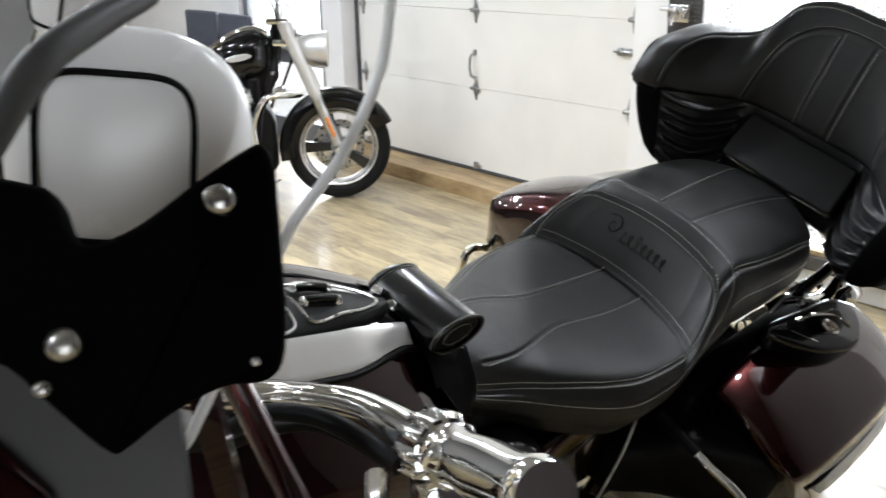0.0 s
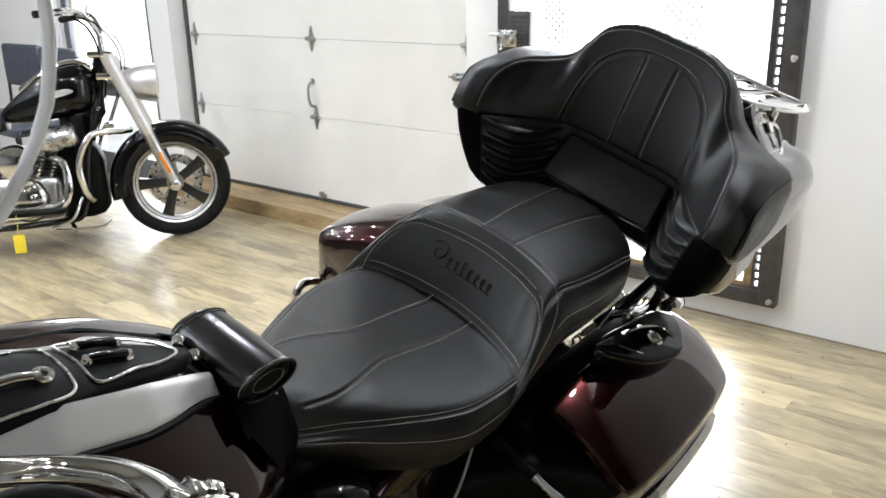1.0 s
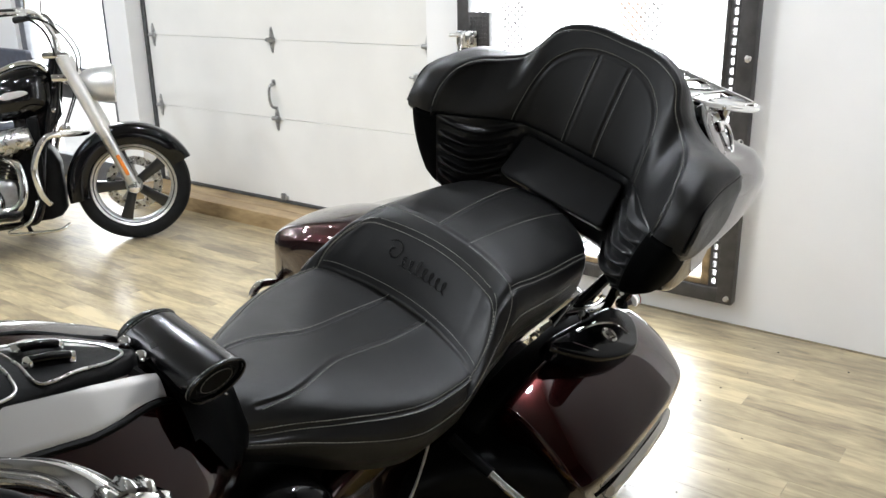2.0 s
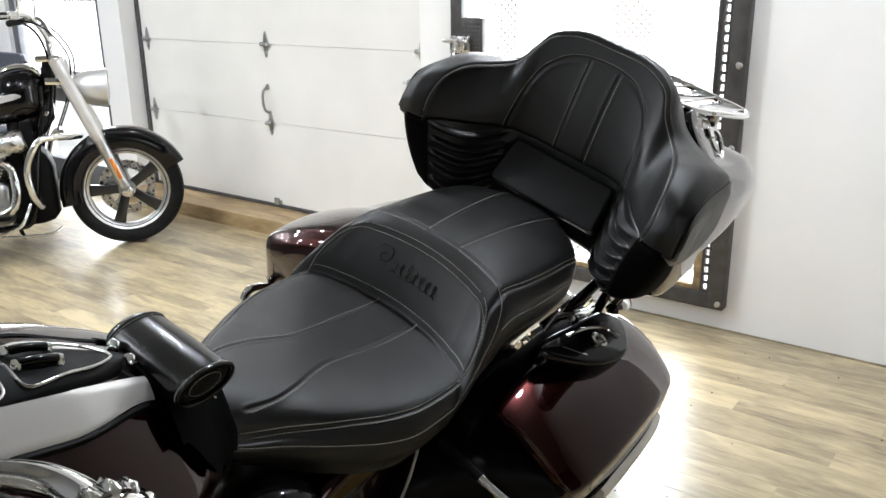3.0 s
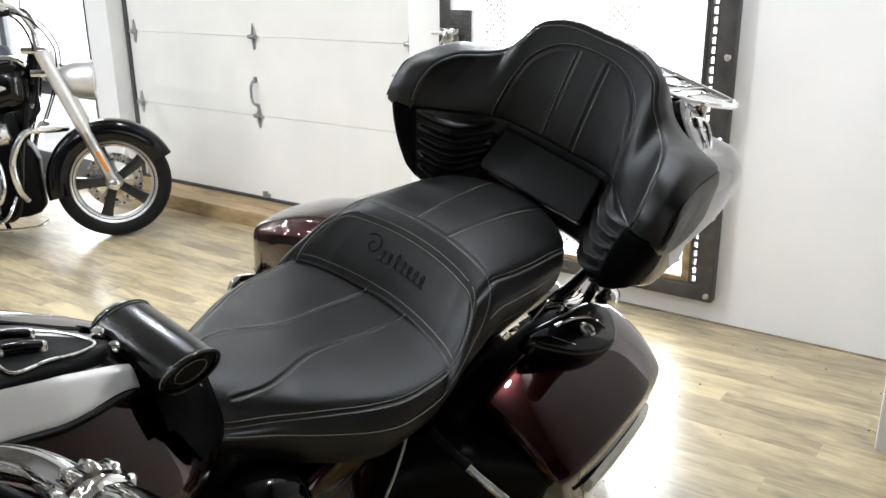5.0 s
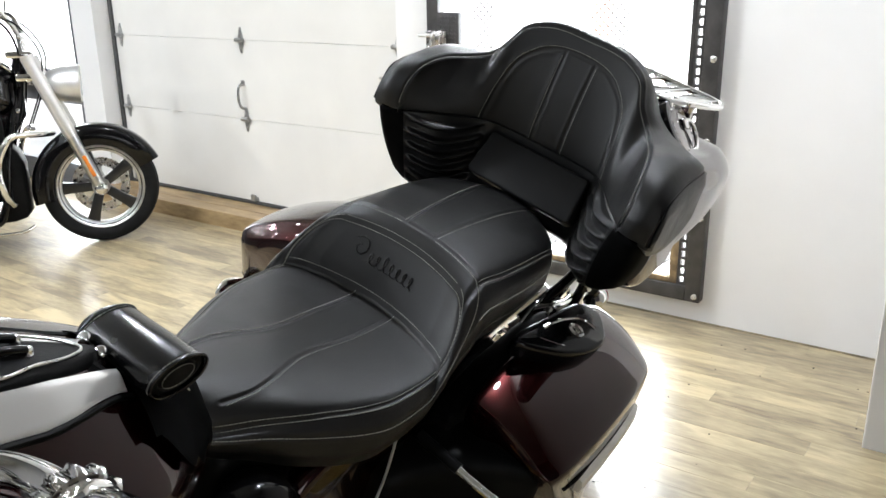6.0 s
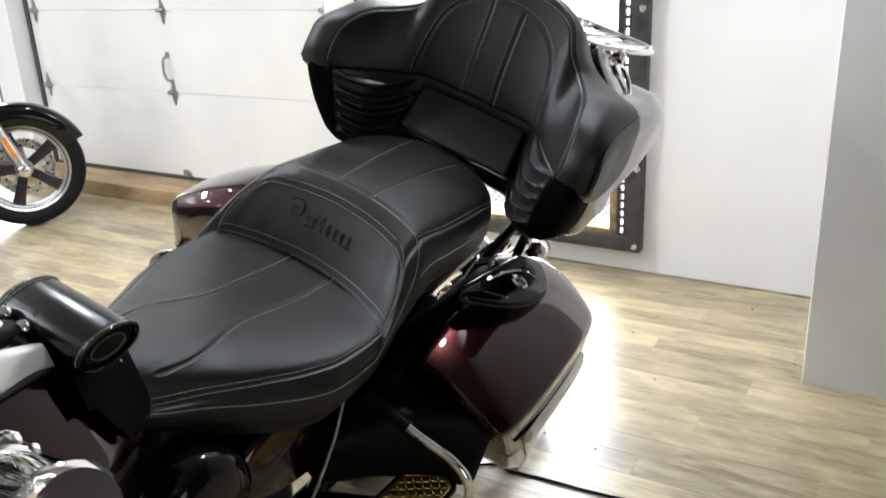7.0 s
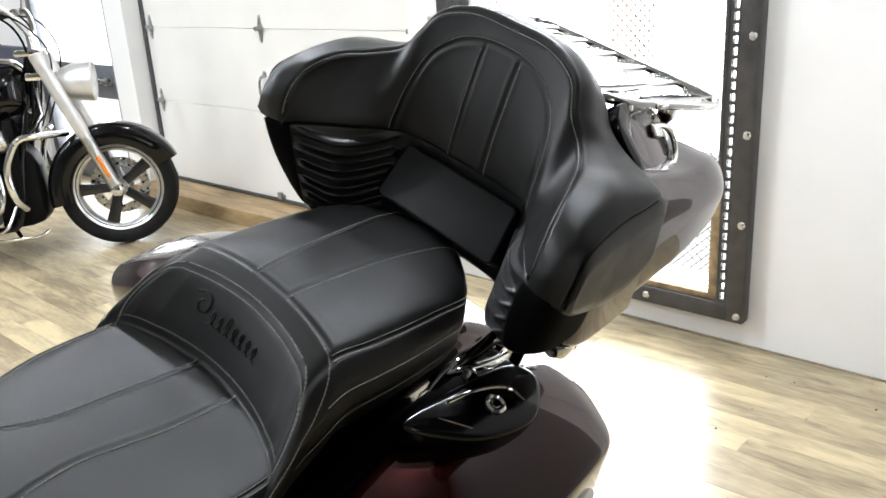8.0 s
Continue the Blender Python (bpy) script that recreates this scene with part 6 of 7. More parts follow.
def rear_fittings():
    # black filler added in front of the near bag, where the space is dark
    bm = bmesh.new()
    secs = []
    for b, x0, x1, z0, z1, r in ((1.56, 0.16, 0.215, 0.46, 0.56, 0.022), (1.59, 0.15, 0.235, 0.45, 0.585, 0.035), (1.66, 0.15, 0.275, 0.44, 0.600, 0.04), (1.74, 0.16, 0.350, 0.43, 0.610, 0.045), (1.795, 0.18, 0.415, 0.42, 0.606, 0.04), (1.81, 0.20, 0.405, 0.43, 0.596, 0.03)):
        secs.append([(x, b, z) for x, z in rounded(x1 - x0, z1 - z0, r, 6, (x0 + x1) / 2, (z0 + z1) / 2)])
    loft(bm, spline_sections(secs, 4))
    part("front_dark_filler", bm, BLACK, bike, "added black filler for the dark space ahead of the saddlebag", sharp=60)
    # black plate added to darken the gap between seat and bag
    bm = bmesh.new()
    plate(bm, [(1.70, 0.47), (1.73, 0.64), (1.86, 0.70), (2.06, 0.735), (2.20, 0.735), (2.24, 0.70), (2.24, 0.47)], 0, 0.165, 0.222, 0.01, 2)
    part("gap_dark_filler", bm, BLACK, bike, "added black filler for the dark gap inside the saddlebag")
    # saddlebag guards and passenger boards
    for sg in (1, -1):
        bm = bmesh.new()
        if sg > 0:
            hoop = [(0.20, 1.65, 0.630), (0.268, 1.66, 0.614), (0.33, 1.662, 0.604), (0.40, 1.664, 0.596), (0.443, 1.667, 0.565), (0.456, 1.67, 0.50), (0.45, 1.672, 0.41), (0.40, 1.675, 0.335), (0.22, 1.66, 0.30)]
        else:
            hoop = [(-0.22, 1.86, 0.47), (-0.43, 1.86, 0.495), (-0.452, 1.81, 0.535), (-0.456, 1.755, 0.548), (-0.456, 1.737, 0.51), (-0.455, 1.742, 0.41), (-0.42, 1.74, 0.335), (-0.22, 1.70, 0.30)]
        run = spline(hoop, 8)
        cut = 12 if sg > 0 else 4
        tube(bm, run[cut:], 0.0095 if sg > 0 else 0.0105, 14)
        guard = part("bag_guard", bm, CHROME, bike, "chrome saddlebag guard hoop")
        bm = bmesh.new()
        tube(bm, run[:cut + 1], 0.0115, 14)
        part("sleeve", bm, BLACK, guard, "black sleeve at the frame")
        bm = bmesh.new()
        plate(bm, rounded(0.115, 0.27, 0.03, 6, sg * 0.348, 1.64), 2, 0.425, 0.450, 0.005, 2)
        board = part("passenger_board", bm, CHROME, bike, "chrome passenger footboard")
        bm = bmesh.new()
        plate(bm, rounded(0.090, 0.24, 0.02, 5, sg * 0.348, 1.64), 2, 0.4495, 0.456, 0.002, 1)
        for i in range(7):
            for j in range(17):
                ang = 45 if (i + j) % 2 else -45
                box(bm, (-0.0062, -0.0018, 0), (0.0062, 0.0018, 0.0026), 0.0012, 1, Matrix.Translation((sg * 0.348 - 0.036 + i * 0.012, 1.535 + j * 0.0132, 0.4555)) @ Matrix.Rotation(radians(ang), 4, "Z"))
        part("tread", bm, mat("brass_tread_plate", (0.62, 0.47, 0.16), 0.28, metal=1.0, var=0.15, scale=60), board, "brass diamond tread plate")
        bm = bmesh.new()
        tube(bm, [(sg * 0.16, 1.60, 0.36), (sg * 0.31, 1.64, 0.425)], 0.014, 10)
        part("board_bracket", bm, BLACK, bike)
        # rider's board
        bm = bmesh.new()
        plate(bm, rounded(0.125, 0.36, 0.04, 6, sg * 0.315, 0.95), 2, 0.285, 0.31, 0.006, 2)
        part("rider_board", bm, BLACK, bike, "black rider footboard")
        # trunk mount: chrome brackets between seat and bag
        bm = bmesh.new()
        tube(bm, [(sg * 0.17, 2.02, 0.74), (sg * 0.195, 2.10, 0.800), (sg * 0.20, 2.18, 0.835), (sg * 0.20, 2.36, 0.885)], 0.013, 12, smooth_n=6)
        tube(bm, [(sg * 0.205, 2.22, 0.70), (sg * 0.21, 2.235, 0.80), (sg * 0.20, 2.26, 0.905)], 0.012, 12, smooth_n=5)
        mount = part("trunk_mount", bm, BLACK_GLOSS, bike, "black trunk mount struts")
        bm = bmesh.new()
        plate(bm, spline([(1.99, 0.752), (2.03, 0.786), (2.10, 0.800), (2.17, 0.790), (2.22, 0.760), (2.20, 0.738), (2.12, 0.760), (2.04, 0.752)], 4, True).tolist(), 0, sg * 0.178 if sg > 0 else -0.190, 0.190 if sg > 0 else -0.178, 0.003, 2)
        tube(bm, [(sg * 0.185, 2.03, 0.772), (sg * 0.205, 2.07, 0.778), (sg * 0.212, 2.13, 0.768), (sg * 0.205, 2.18, 0.758)], 0.009, 12, smooth_n=5)
        part("clamp", bm, CHROME, mount, "chrome trunk clamp")
        for b, c in ((2.06, 0.775), (2.20, 0.83), (2.24, 0.775)):
            bm = bmesh.new()
            lathe(bm, [(0, 0.012), (0.009, 0.011), (0.013, 0.006), (0.014, -0.004)], 14, axis((sg * 0.215, b, c), (sg * 0.9, -0.2, 0.35)))
            part("bolt", bm, CHROME, mount)
        # shock absorber and swing arm
        bm = bmesh.new()
        tube(bm, [(sg * 0.135, 1.55, 0.30), (sg * 0.135, 2.13, 0.335)], 0.022, 12)
        part("swing_arm", bm, BLACK, bike)
        # rear indicator
        bm = bmesh.new()
        lathe(bm, [(0, 0.035), (0.022, 0.030), (0.030, 0.012), (0.030, -0.02), (0.018, -0.035), (0, -0.037)], 22, axis((sg * 0.195, 2.42, 0.665), (0, 1, 0)))
        lamp = part("indicator", bm, CHROME, bike, "chrome indicator")
        bm = bmesh.new()
        lathe(bm, [(0, 0.012), (0.02, 0.008), (0.027, 0.0)], 22, axis((sg * 0.195, 2.445, 0.665), (0, 1, 0)))
        part("lens", bm, mat("red_lens", (0.45, 0.02, 0.02), 0.15, coat=0.5), lamp, "red lens")
        # thin linkage and cables under the seat
        bm = bmesh.new()
        tube(bm, [(sg * 0.19, 1.585, 0.66), (sg * 0.215, 1.54, 0.58), (sg * 0.235, 1.47, 0.47)], 0.003, 8, smooth_n=5)
        part("linkage_rod", bm, GALV, bike, "thin steel linkage rod")
    bm = bmesh.new()
    box(bm, (-0.19, 2.24, 0.865), (0.19, 2.56, 0.905), 0.01, 2)
    part("trunk_base", bm, BLACK, bike, "black trunk carrier plate")
    bm = bmesh.new()
    box(bm, (-0.07, 2.50, 0.40), (0.07, 2.54, 0.50), 0.015, 3)
    part("tail_lamp", bm, mat("red_tail_lens", (0.35, 0.01, 0.012), 0.12, coat=0.6), bike, "red tail lamp")


rear_fittings()

# ---- the black cruiser by the overhead door: x forward, y to its left, z up, from the front axle's foot ----
HEAD = 55.0
cruiser = thing("cruiser_motorcycle", pose(-4.004, 3.113, 0.0, -4, 0, HEAD), "black cruiser motorcycle with chrome engine, five-spoke wheel, parked", "motorcycle")
HZ = 0.303


SATIN_ALLOY = mat("satin_alloy", (0.74, 0.73, 0.71), 0.36, metal=0.7, var=0.06, scale=20, rough_var=0.06)


def build_cruiser():
    c = cruiser
    ax = (1, 0, 0)
    tyre_wheel(c, (0, 0, HZ), 0.300, 0.125, ALU, 5, SPOKE_BLACK, ax, True, radians(36))
    tyre_wheel(c, (-1.56, 0, HZ), 0.300, 0.16, ALU, 5, SPOKE_BLACK, ax, True, 0.3)
    # fenders: angles run from the nose over the top to the rear
    fender(c, (0, 0, HZ), 0.322, 0.088, 24, 192, BLACK_GLOSS, "front_fender", (1, 0, 0), 0.020, 0.085)
    fender(c, (-1.56, 0, HZ), 0.345, 0.105, 50, 200, BLACK_GLOSS, "rear_fender", (1, 0, 0), 0.03)
    for sg in (-1, 1):
        y = 0.105 * sg
        bm = bmesh.new()
        lo, hi = Vector((0.012, y, HZ - 0.02)), Vector((-0.268, y, HZ + 0.70))
        mid = lo.lerp(hi, 0.42)
        tube(bm, [lo, lo.lerp(hi, 0.10), mid], [0.030, 0.031, 0.029], 20)
        leg = part("fork_slider", bm, ALU, c, "bright alloy fork slider")
        bm = bmesh.new()
        tube(bm, [mid, lo.lerp(hi, 0.46), lo.lerp(hi, 0.47), hi], [0.029, 0.033, 0.034, 0.034], 20)
        part("fork_shroud", bm, SATIN_ALLOY, c, "chrome fork shroud")
        bm = bmesh.new()
        d = (hi - lo).normalized()
        box(bm, (-0.010, -0.005, -0.060), (0.010, 0.005, 0.060), 0.004, 2, Matrix.Translation(lo.lerp(hi, 0.20) + Vector((0.0, sg * 0.032, 0.0)) + Vector((0.004, 0, 0.002))) @ Matrix.Rotation(-math.atan2(0.28, 0.72), 4, "Y"))
        part("reflector", bm, mat("orange_reflector", (0.75, 0.22, 0.03), 0.2, coat=0.6), leg, "orange fork reflector")
        bm = bmesh.new()
        lathe(bm, [(0, 0.018), (0.014, 0.017), (0.028, 0.010), (0.034, 0.0), (0.034, -0.02)], 24, axis((0.004, y + sg * 0.018, HZ), (0, sg, 0)))
        part("axle_cap", bm, CHROME, leg, "chrome axle cap")
    bm = bmesh.new()
    box(bm, (-0.33, -0.125, HZ + 0.575), (-0.20, 0.125, HZ + 0.615), 0.012, 2)
    box(bm, (-0.36, -0.125, HZ + 0.690), (-0.235, 0.125, HZ + 0.725), 0.012, 2)
    part("fork_yoke", bm, CHROME, c, "chrome fork yokes")
    # head lamp
    bm = bmesh.new()
    hc = Vector((-0.115, 0, HZ + 0.552))
    lathe(bm, [(0, -0.105), (0.034, -0.100), (0.070, -0.070), (0.090, -0.02), (0.097, 0.040), (0.100, 0.058), (0.100, 0.078), (0.092, 0.084), (0.088, 0.076)], 40, axis(hc, (1, 0, -0.03)))
    hl = part("headlamp", bm, SATIN_ALLOY, c, "large round chrome headlamp")
    bm = bmesh.new()
    lathe(bm, [(0.088, 0.076), (0.06, 0.086), (0, 0.090)], 40, axis(hc, (1, 0, -0.03)))
    part("lens", bm, mat("lamp_lens", (0.72, 0.74, 0.75), 0.08, coat=1.0, var=0.1, scale=60), hl, "clear headlamp lens")
    # handlebar, risers, grips, mirrors, gauges
    bm = bmesh.new()
    for sg in (-1, 1):
        tube(bm, [(-0.29, 0, HZ + 0.80), (-0.29, sg * 0.07, HZ + 0.80), (-0.31, sg * 0.16, HZ + 0.86), (-0.35, sg * 0.26, HZ + 0.915), (-0.42, sg * 0.34, HZ + 0.915), (-0.50, sg * 0.41, HZ + 0.905)], 0.0125, 12, smooth_n=6)
        tube(bm, [(-0.285, sg * 0.045, HZ + 0.72), (-0.29, sg * 0.045, HZ + 0.80)], 0.017, 12)
    bar = part("handlebar", bm, CHROME, c, "chrome handlebar")
    for sg in (-1, 1):
        bm = bmesh.new()
        tube(bm, [(-0.43, sg * 0.348, HZ + 0.914), (-0.53, sg * 0.436, HZ + 0.902)], [0.017, 0.018], 14)
        part("grip", bm, RUBBER, bar, "black rubber grip")
        bm = bmesh.new()
        box(bm, (-0.018, -0.03, -0.02), (0.018, 0.03, 0.02), 0.006, 2, Matrix.Translation((-0.405, sg * 0.325, HZ + 0.915)) @ Matrix.Rotation(radians(40 * sg), 4, "Z"))
        tube(bm, [(-0.38, sg * 0.33, HZ + 0.912), (-0.40, sg * 0.38, HZ + 0.91), (-0.47, sg * 0.45, HZ + 0.905)], 0.006, 8, smooth_n=5)
        part("lever_set", bm, STEEL, bar, "switch and lever set")
        bm = bmesh.new()
        tube(bm, [(-0.38, sg * 0.31, HZ + 0.92), (-0.375, sg * 0.34, HZ + 1.0), (-0.40, sg * 0.39, HZ + 1.06)], 0.005, 8, smooth_n=5)
        lathe(bm, [(0, 0.02), (0.03, 0.016), (0.052, 0.0), (0.05, -0.006), (0, -0.006)], 28, axis((-0.40, sg * 0.41, HZ + 1.09), (1, 0, 0.1)))
        part("mirror", bm, CHROME, bar, "round chrome mirror")
        bm = bmesh.new()
        tube(bm, [(-0.40, sg * 0.31, HZ + 0.905), (-0.33, sg * 0.20, HZ + 0.84), (-0.30, sg * 0.13, HZ + 0.74), (-0.30, sg * 0.10, HZ + 0.60), (-0.33, sg * 0.09, HZ + 0.42), (-0.40, sg * 0.10, HZ + 0.25)], 0.0055, 8, smooth_n=6)
        part("cable", bm, BLACK, bar, "black control cable")
        bm = bmesh.new()
        tube(bm, [(-0.41, sg * 0.32, HZ + 0.90), (-0.29, sg * 0.24, HZ + 0.86), (-0.20, sg * 0.14, HZ + 0.72), (-0.22, sg * 0.09, HZ + 0.55), (-0.30, sg * 0.08, HZ + 0.35)], 0.004, 8, smooth_n=6)
        part("cable", bm, BLACK, bar, "black control cable")
    # frame
    bm = bmesh.new()
    tube(bm, [(-0.30, 0, HZ + 0.72), (-0.345, 0, HZ + 0.52)], 0.035, 14)
    tube(bm, [(-0.33, 0, HZ + 0.62), (-0.60, 0, HZ + 0.50), (-0.90, 0, HZ + 0.36), (-1.30, 0, HZ + 0.28), (-1.56, 0, HZ + 0.02)], 0.024, 12, smooth_n=5)
    for sg in (-1, 1):
        tube(bm, [(-0.345, sg * 0.02, HZ + 0.54), (-0.42, sg * 0.10, HZ + 0.20), (-0.47, sg * 0.13, HZ - 0.09), (-0.60, sg * 0.13, HZ - 0.145), (-1.15, sg * 0.13, HZ - 0.145), (-1.28, sg * 0.12, HZ + 0.0), (-1.30, sg * 0.10, HZ + 0.26)], 0.0175, 12, smooth_n=6)
    part("frame", bm, BLACK_GLOSS, c, "black tubular frame")
    bm = bmesh.new()
    box(bm, (-0.475, -0.130, HZ - 0.06), (-0.425, 0.130, HZ + 0.40), 0.01, 2)
    cooler = part("oil_cooler", bm, BLACK, c, "black finned oil cooler")
    for k in range(7):
        bm = bmesh.new()
        box(bm, (-0.426, -0.075, HZ + 0.05 + k * 0.045), (-0.400, 0.075, HZ + 0.062 + k * 0.045), 0.003, 1)
        part("fin", bm, BLACK, cooler)
    # black neck gusset and lower front cover between the fork and the engine
    secs = [[(x, y, HZ + z) for y, z in rounded(2 * hw, zt - zb, 0.018, 4, 0, (zt + zb) / 2)] for x, hw, zt, zb in ((-0.312, 0.030, 0.56, 0.40), (-0.36, 0.050, 0.55, 0.33), (-0.44, 0.075, 0.48, 0.27), (-0.54, 0.085, 0.42, 0.25))]
    bm = bmesh.new()
    loft(bm, secs)
    part("neck_gusset", bm, BLACK_GLOSS, c, "black steering neck gusset", sharp=50)
    secs = [[(x, y, HZ + z) for y, z in rounded(2 * hw, zt - zb, 0.022, 4, 0, (zt + zb) / 2)] for x, hw, zt, zb in ((-0.352, 0.070, 0.16, -0.10), (-0.375, 0.095, 0.22, -0.125), (-0.43, 0.105, 0.28, -0.14), (-0.56, 0.11, 0.27, -0.145))]
    bm = bmesh.new()
    loft(bm, secs)
    part("front_cover", bm, BLACK, c, "black regulator cover", sharp=50)
    bm = bmesh.new()
    lathe(bm, [(0, 0.012), (0.012, 0.010), (0.015, 0.0)], 16, axis((-0.345, -0.052, HZ + 0.43), (0, -1, 0)))
    part("neck_bolt", bm, CHROME, c, "chrome neck bolt")
    # fuel tank: tear shape
    secs = []
    for x, hw, zt, zb in ((-0.345, 0.045, 0.600, 0.47), (-0.365, 0.085, 0.635, 0.43), (-0.42, 0.125, 0.655, 0.40), (-0.50, 0.145, 0.645, 0.385), (-0.60, 0.140, 0.605, 0.378), (-0.70, 0.115, 0.540, 0.375), (-0.78, 0.08, 0.475, 0.378), (-0.82, 0.05, 0.435, 0.385)):
        secs.append([(x, y, HZ + z) for y, z in rounded(2 * hw, zt - zb, min(hw, (zt - zb) / 2) * 0.85, 7, 0, (zt + zb) / 2)])
    bm = bmesh.new()
    loft(bm, spline_sections(secs, 5))
    tank_b = part("fuel_tank", bm, BLACK_GLOSS, c, "glossy black fuel tank", sharp=60)
    bm = bmesh.new()
    secs = []
    for x, hw, z in ((-0.355, 0.03, 0.628), (-0.40, 0.050, 0.662), (-0.48, 0.056, 0.664), (-0.58, 0.046, 0.628), (-0.68, 0.030, 0.566), (-0.72, 0.016, 0.535)):
        secs.append([(x, hw * math.cos(a), HZ + z + 0.022 * max(math.sin(a), -0.4)) for a in np.linspace(0, 2 * math.pi, 17)[:-1]])
    loft(bm, spline_sections(secs, 4))
    part("tank_console", bm, CHROME, tank_b, "chrome tank console")
    for sg in (-1, 1):
        bm = bmesh.new()
        plate(bm, spline([(-0.585, 0.508), (-0.555, 0.530), (-0.52, 0.537), (-0.47, 0.540), (-0.445, 0.525), (-0.50, 0.505), (-0.55, 0.495)], 4, True).tolist(), 1, sg * 0.130, sg * 0.147, 0.003, 1)
        bm.transform(Matrix.Translation((0, 0, HZ)))
        part("emblem", bm, SATIN_ALLOY, tank_b, "chrome tank emblem")
    # V-twin engine
    bm = bmesh.new()
    box(bm, (-1.02, -0.13, HZ - 0.135), (-0.56, 0.13, HZ + 0.10), 0.05, 4)
    box(bm, (-1.28, -0.11, HZ - 0.11), (-0.98, 0.11, HZ + 0.12), 0.05, 4)
    eng = part("engine", bm, ALU, c, "polished engine cases")
    for x0, lean in ((-0.66, 22), (-0.86, -22)):
        m = pose(x0, 0, HZ + 0.07, 0, lean, 0)
        bm = bmesh.new()
        for k in range(9):
            plate(bm, rounded(0.165, 0.20, 0.05, 5), 2, k * 0.019, k * 0.019 + 0.010, 0.002, 1, m)
        lathe(bm, [(0.06, 0), (0.06, 0.18)], 20, m)
        part("cylinder", bm, mat("black_fins", (0.02, 0.02, 0.02), 0.4, metal=0.4, var=0.2, scale=30), eng, "black finned cylinder")
        bm = bmesh.new()
        plate(bm, rounded(0.15, 0.19, 0.05, 6), 2, 0.175, 0.245, 0.022, 4, m)
        part("rocker_box", bm, CHROME, eng, "chrome rocker box")
        for dx in (-0.03, 0.03):
            bm = bmesh.new()
            tube(bm, [m @ Vector((dx, -0.095, -0.10)), m @ Vector((dx, -0.085, 0.19))], 0.011, 10)
            part("pushrod_tube", bm, CHROME, eng, "chrome pushrod tube")
    bm = bmesh.new()
    lathe(bm, [(0, 0.085), (0.05, 0.083), (0.082, 0.070), (0.092, 0.045), (0.092, 0.0)], 40, axis((-0.76, -0.13, HZ + 0.185), (0, -1, 0)))
    part("air_cleaner", bm, CHROME, eng, "round chrome air cleaner")
    bm = bmesh.new()
    lathe(bm, [(0, 0.05), (0.07, 0.045), (0.105, 0.025), (0.115, 0.0)], 40, axis((-0.74, -0.13, HZ - 0.02), (0, -1, 0)))
    for k in range(5):
        a = 2 * math.pi * k / 5
        lathe(bm, [(0, 0.06), (0.009, 0.058), (0.010, 0.03)], 10, axis((-0.74 + 0.07 * math.cos(a), -0.13, HZ - 0.02 + 0.07 * math.sin(a)), (0, -1, 0)))
    part("cam_cover", bm, CHROME, eng, "chrome cam cover")
    bm = bmesh.new()
    tube(bm, [(-0.60, -0.10, HZ + 0.20), (-0.54, -0.15, HZ + 0.16), (-0.53, -0.17, HZ + 0.02), (-0.60, -0.18, HZ - 0.06), (-0.90, -0.19, HZ - 0.09), (-1.25, -0.20, HZ - 0.10), (-2.0, -0.22, HZ - 0.08)], [0.023, 0.023, 0.023, 0.024, 0.026, 0.040, 0.042], 18, smooth_n=6)
    tube(bm, [(-0.93, -0.09, HZ + 0.20), (-1.02, -0.15, HZ + 0.14), (-1.10, -0.18, HZ - 0.0), (-1.25, -0.20, HZ - 0.06)], 0.023, 16, smooth_n=6)
    part("exhaust_pipe", bm, CHROME, c, "chrome exhaust pipes")
    # horn cover between the cylinders, engine guard, boards
    bm = bmesh.new()
    tube(bm, [(-0.46, -0.14, HZ + 0.31), (-0.48, -0.14, HZ + 0.305), (-0.66, -0.16, HZ + 0.27)], [0.045, 0.058, 0.062], 28)
    part("horn_cover", bm, STEEL, c, "round steel horn cover")
    bm = bmesh.new()
    tube(bm, [(-0.20, -0.05, HZ + 0.305), (-0.24, -0.16, HZ + 0.312), (-0.30, -0.25, HZ + 0.320), (-0.36, -0.285, HZ + 0.318), (-0.40, -0.30, HZ + 0.28), (-0.445, -0.30, HZ + 0.17), (-0.435, -0.29, HZ + 0.04), (-0.41, -0.22, HZ - 0.03)], 0.0165, 14, smooth_n=8)
    tube(bm, [(-0.30, 0.02, HZ + 0.325), (-0.32, 0.10, HZ + 0.325), (-0.33, 0.22, HZ + 0.322), (-0.36, 0.275, HZ + 0.30), (-0.395, 0.29, HZ + 0.22), (-0.41, 0.28, HZ + 0.12), (-0.42, 0.24, HZ + 0.02), (-0.43, 0.14, HZ - 0.02)], 0.0155, 14, smooth_n=8)
    part("engine_guard", bm, CHROME, c, "chrome engine guard")
    for sg in (-1, 1):
        bm = bmesh.new()
        plate(bm, rounded(0.30, 0.10, 0.035, 6, -0.70, sg * 0.26), 2, HZ - 0.075, HZ - 0.055, 0.005, 2)
        part("footboard", bm, BLACK, c, "black footboard")
    bm = bmesh.new()
    tube(bm, [(-0.47, -0.17, HZ - 0.02), (-0.52, -0.22, HZ - 0.12), (-0.62, -0.24, HZ - 0.165), (-0.40, -0.23, HZ - 0.175), (-0.33, -0.20, HZ - 0.15)], 0.008, 10, smooth_n=6)
    part("brake_pedal", bm, CHROME, c, "chrome brake pedal")
    bm = bmesh.new()
    tube(bm, [(-0.62, 0.13, HZ - 0.14), (-0.60, 0.24, HZ - 0.22), (-0.58, 0.30, HZ - 0.318)], 0.012, 10)
    part("side_stand", bm, BLACK, c, "black side stand, folded out")
    # seat
    secs = []
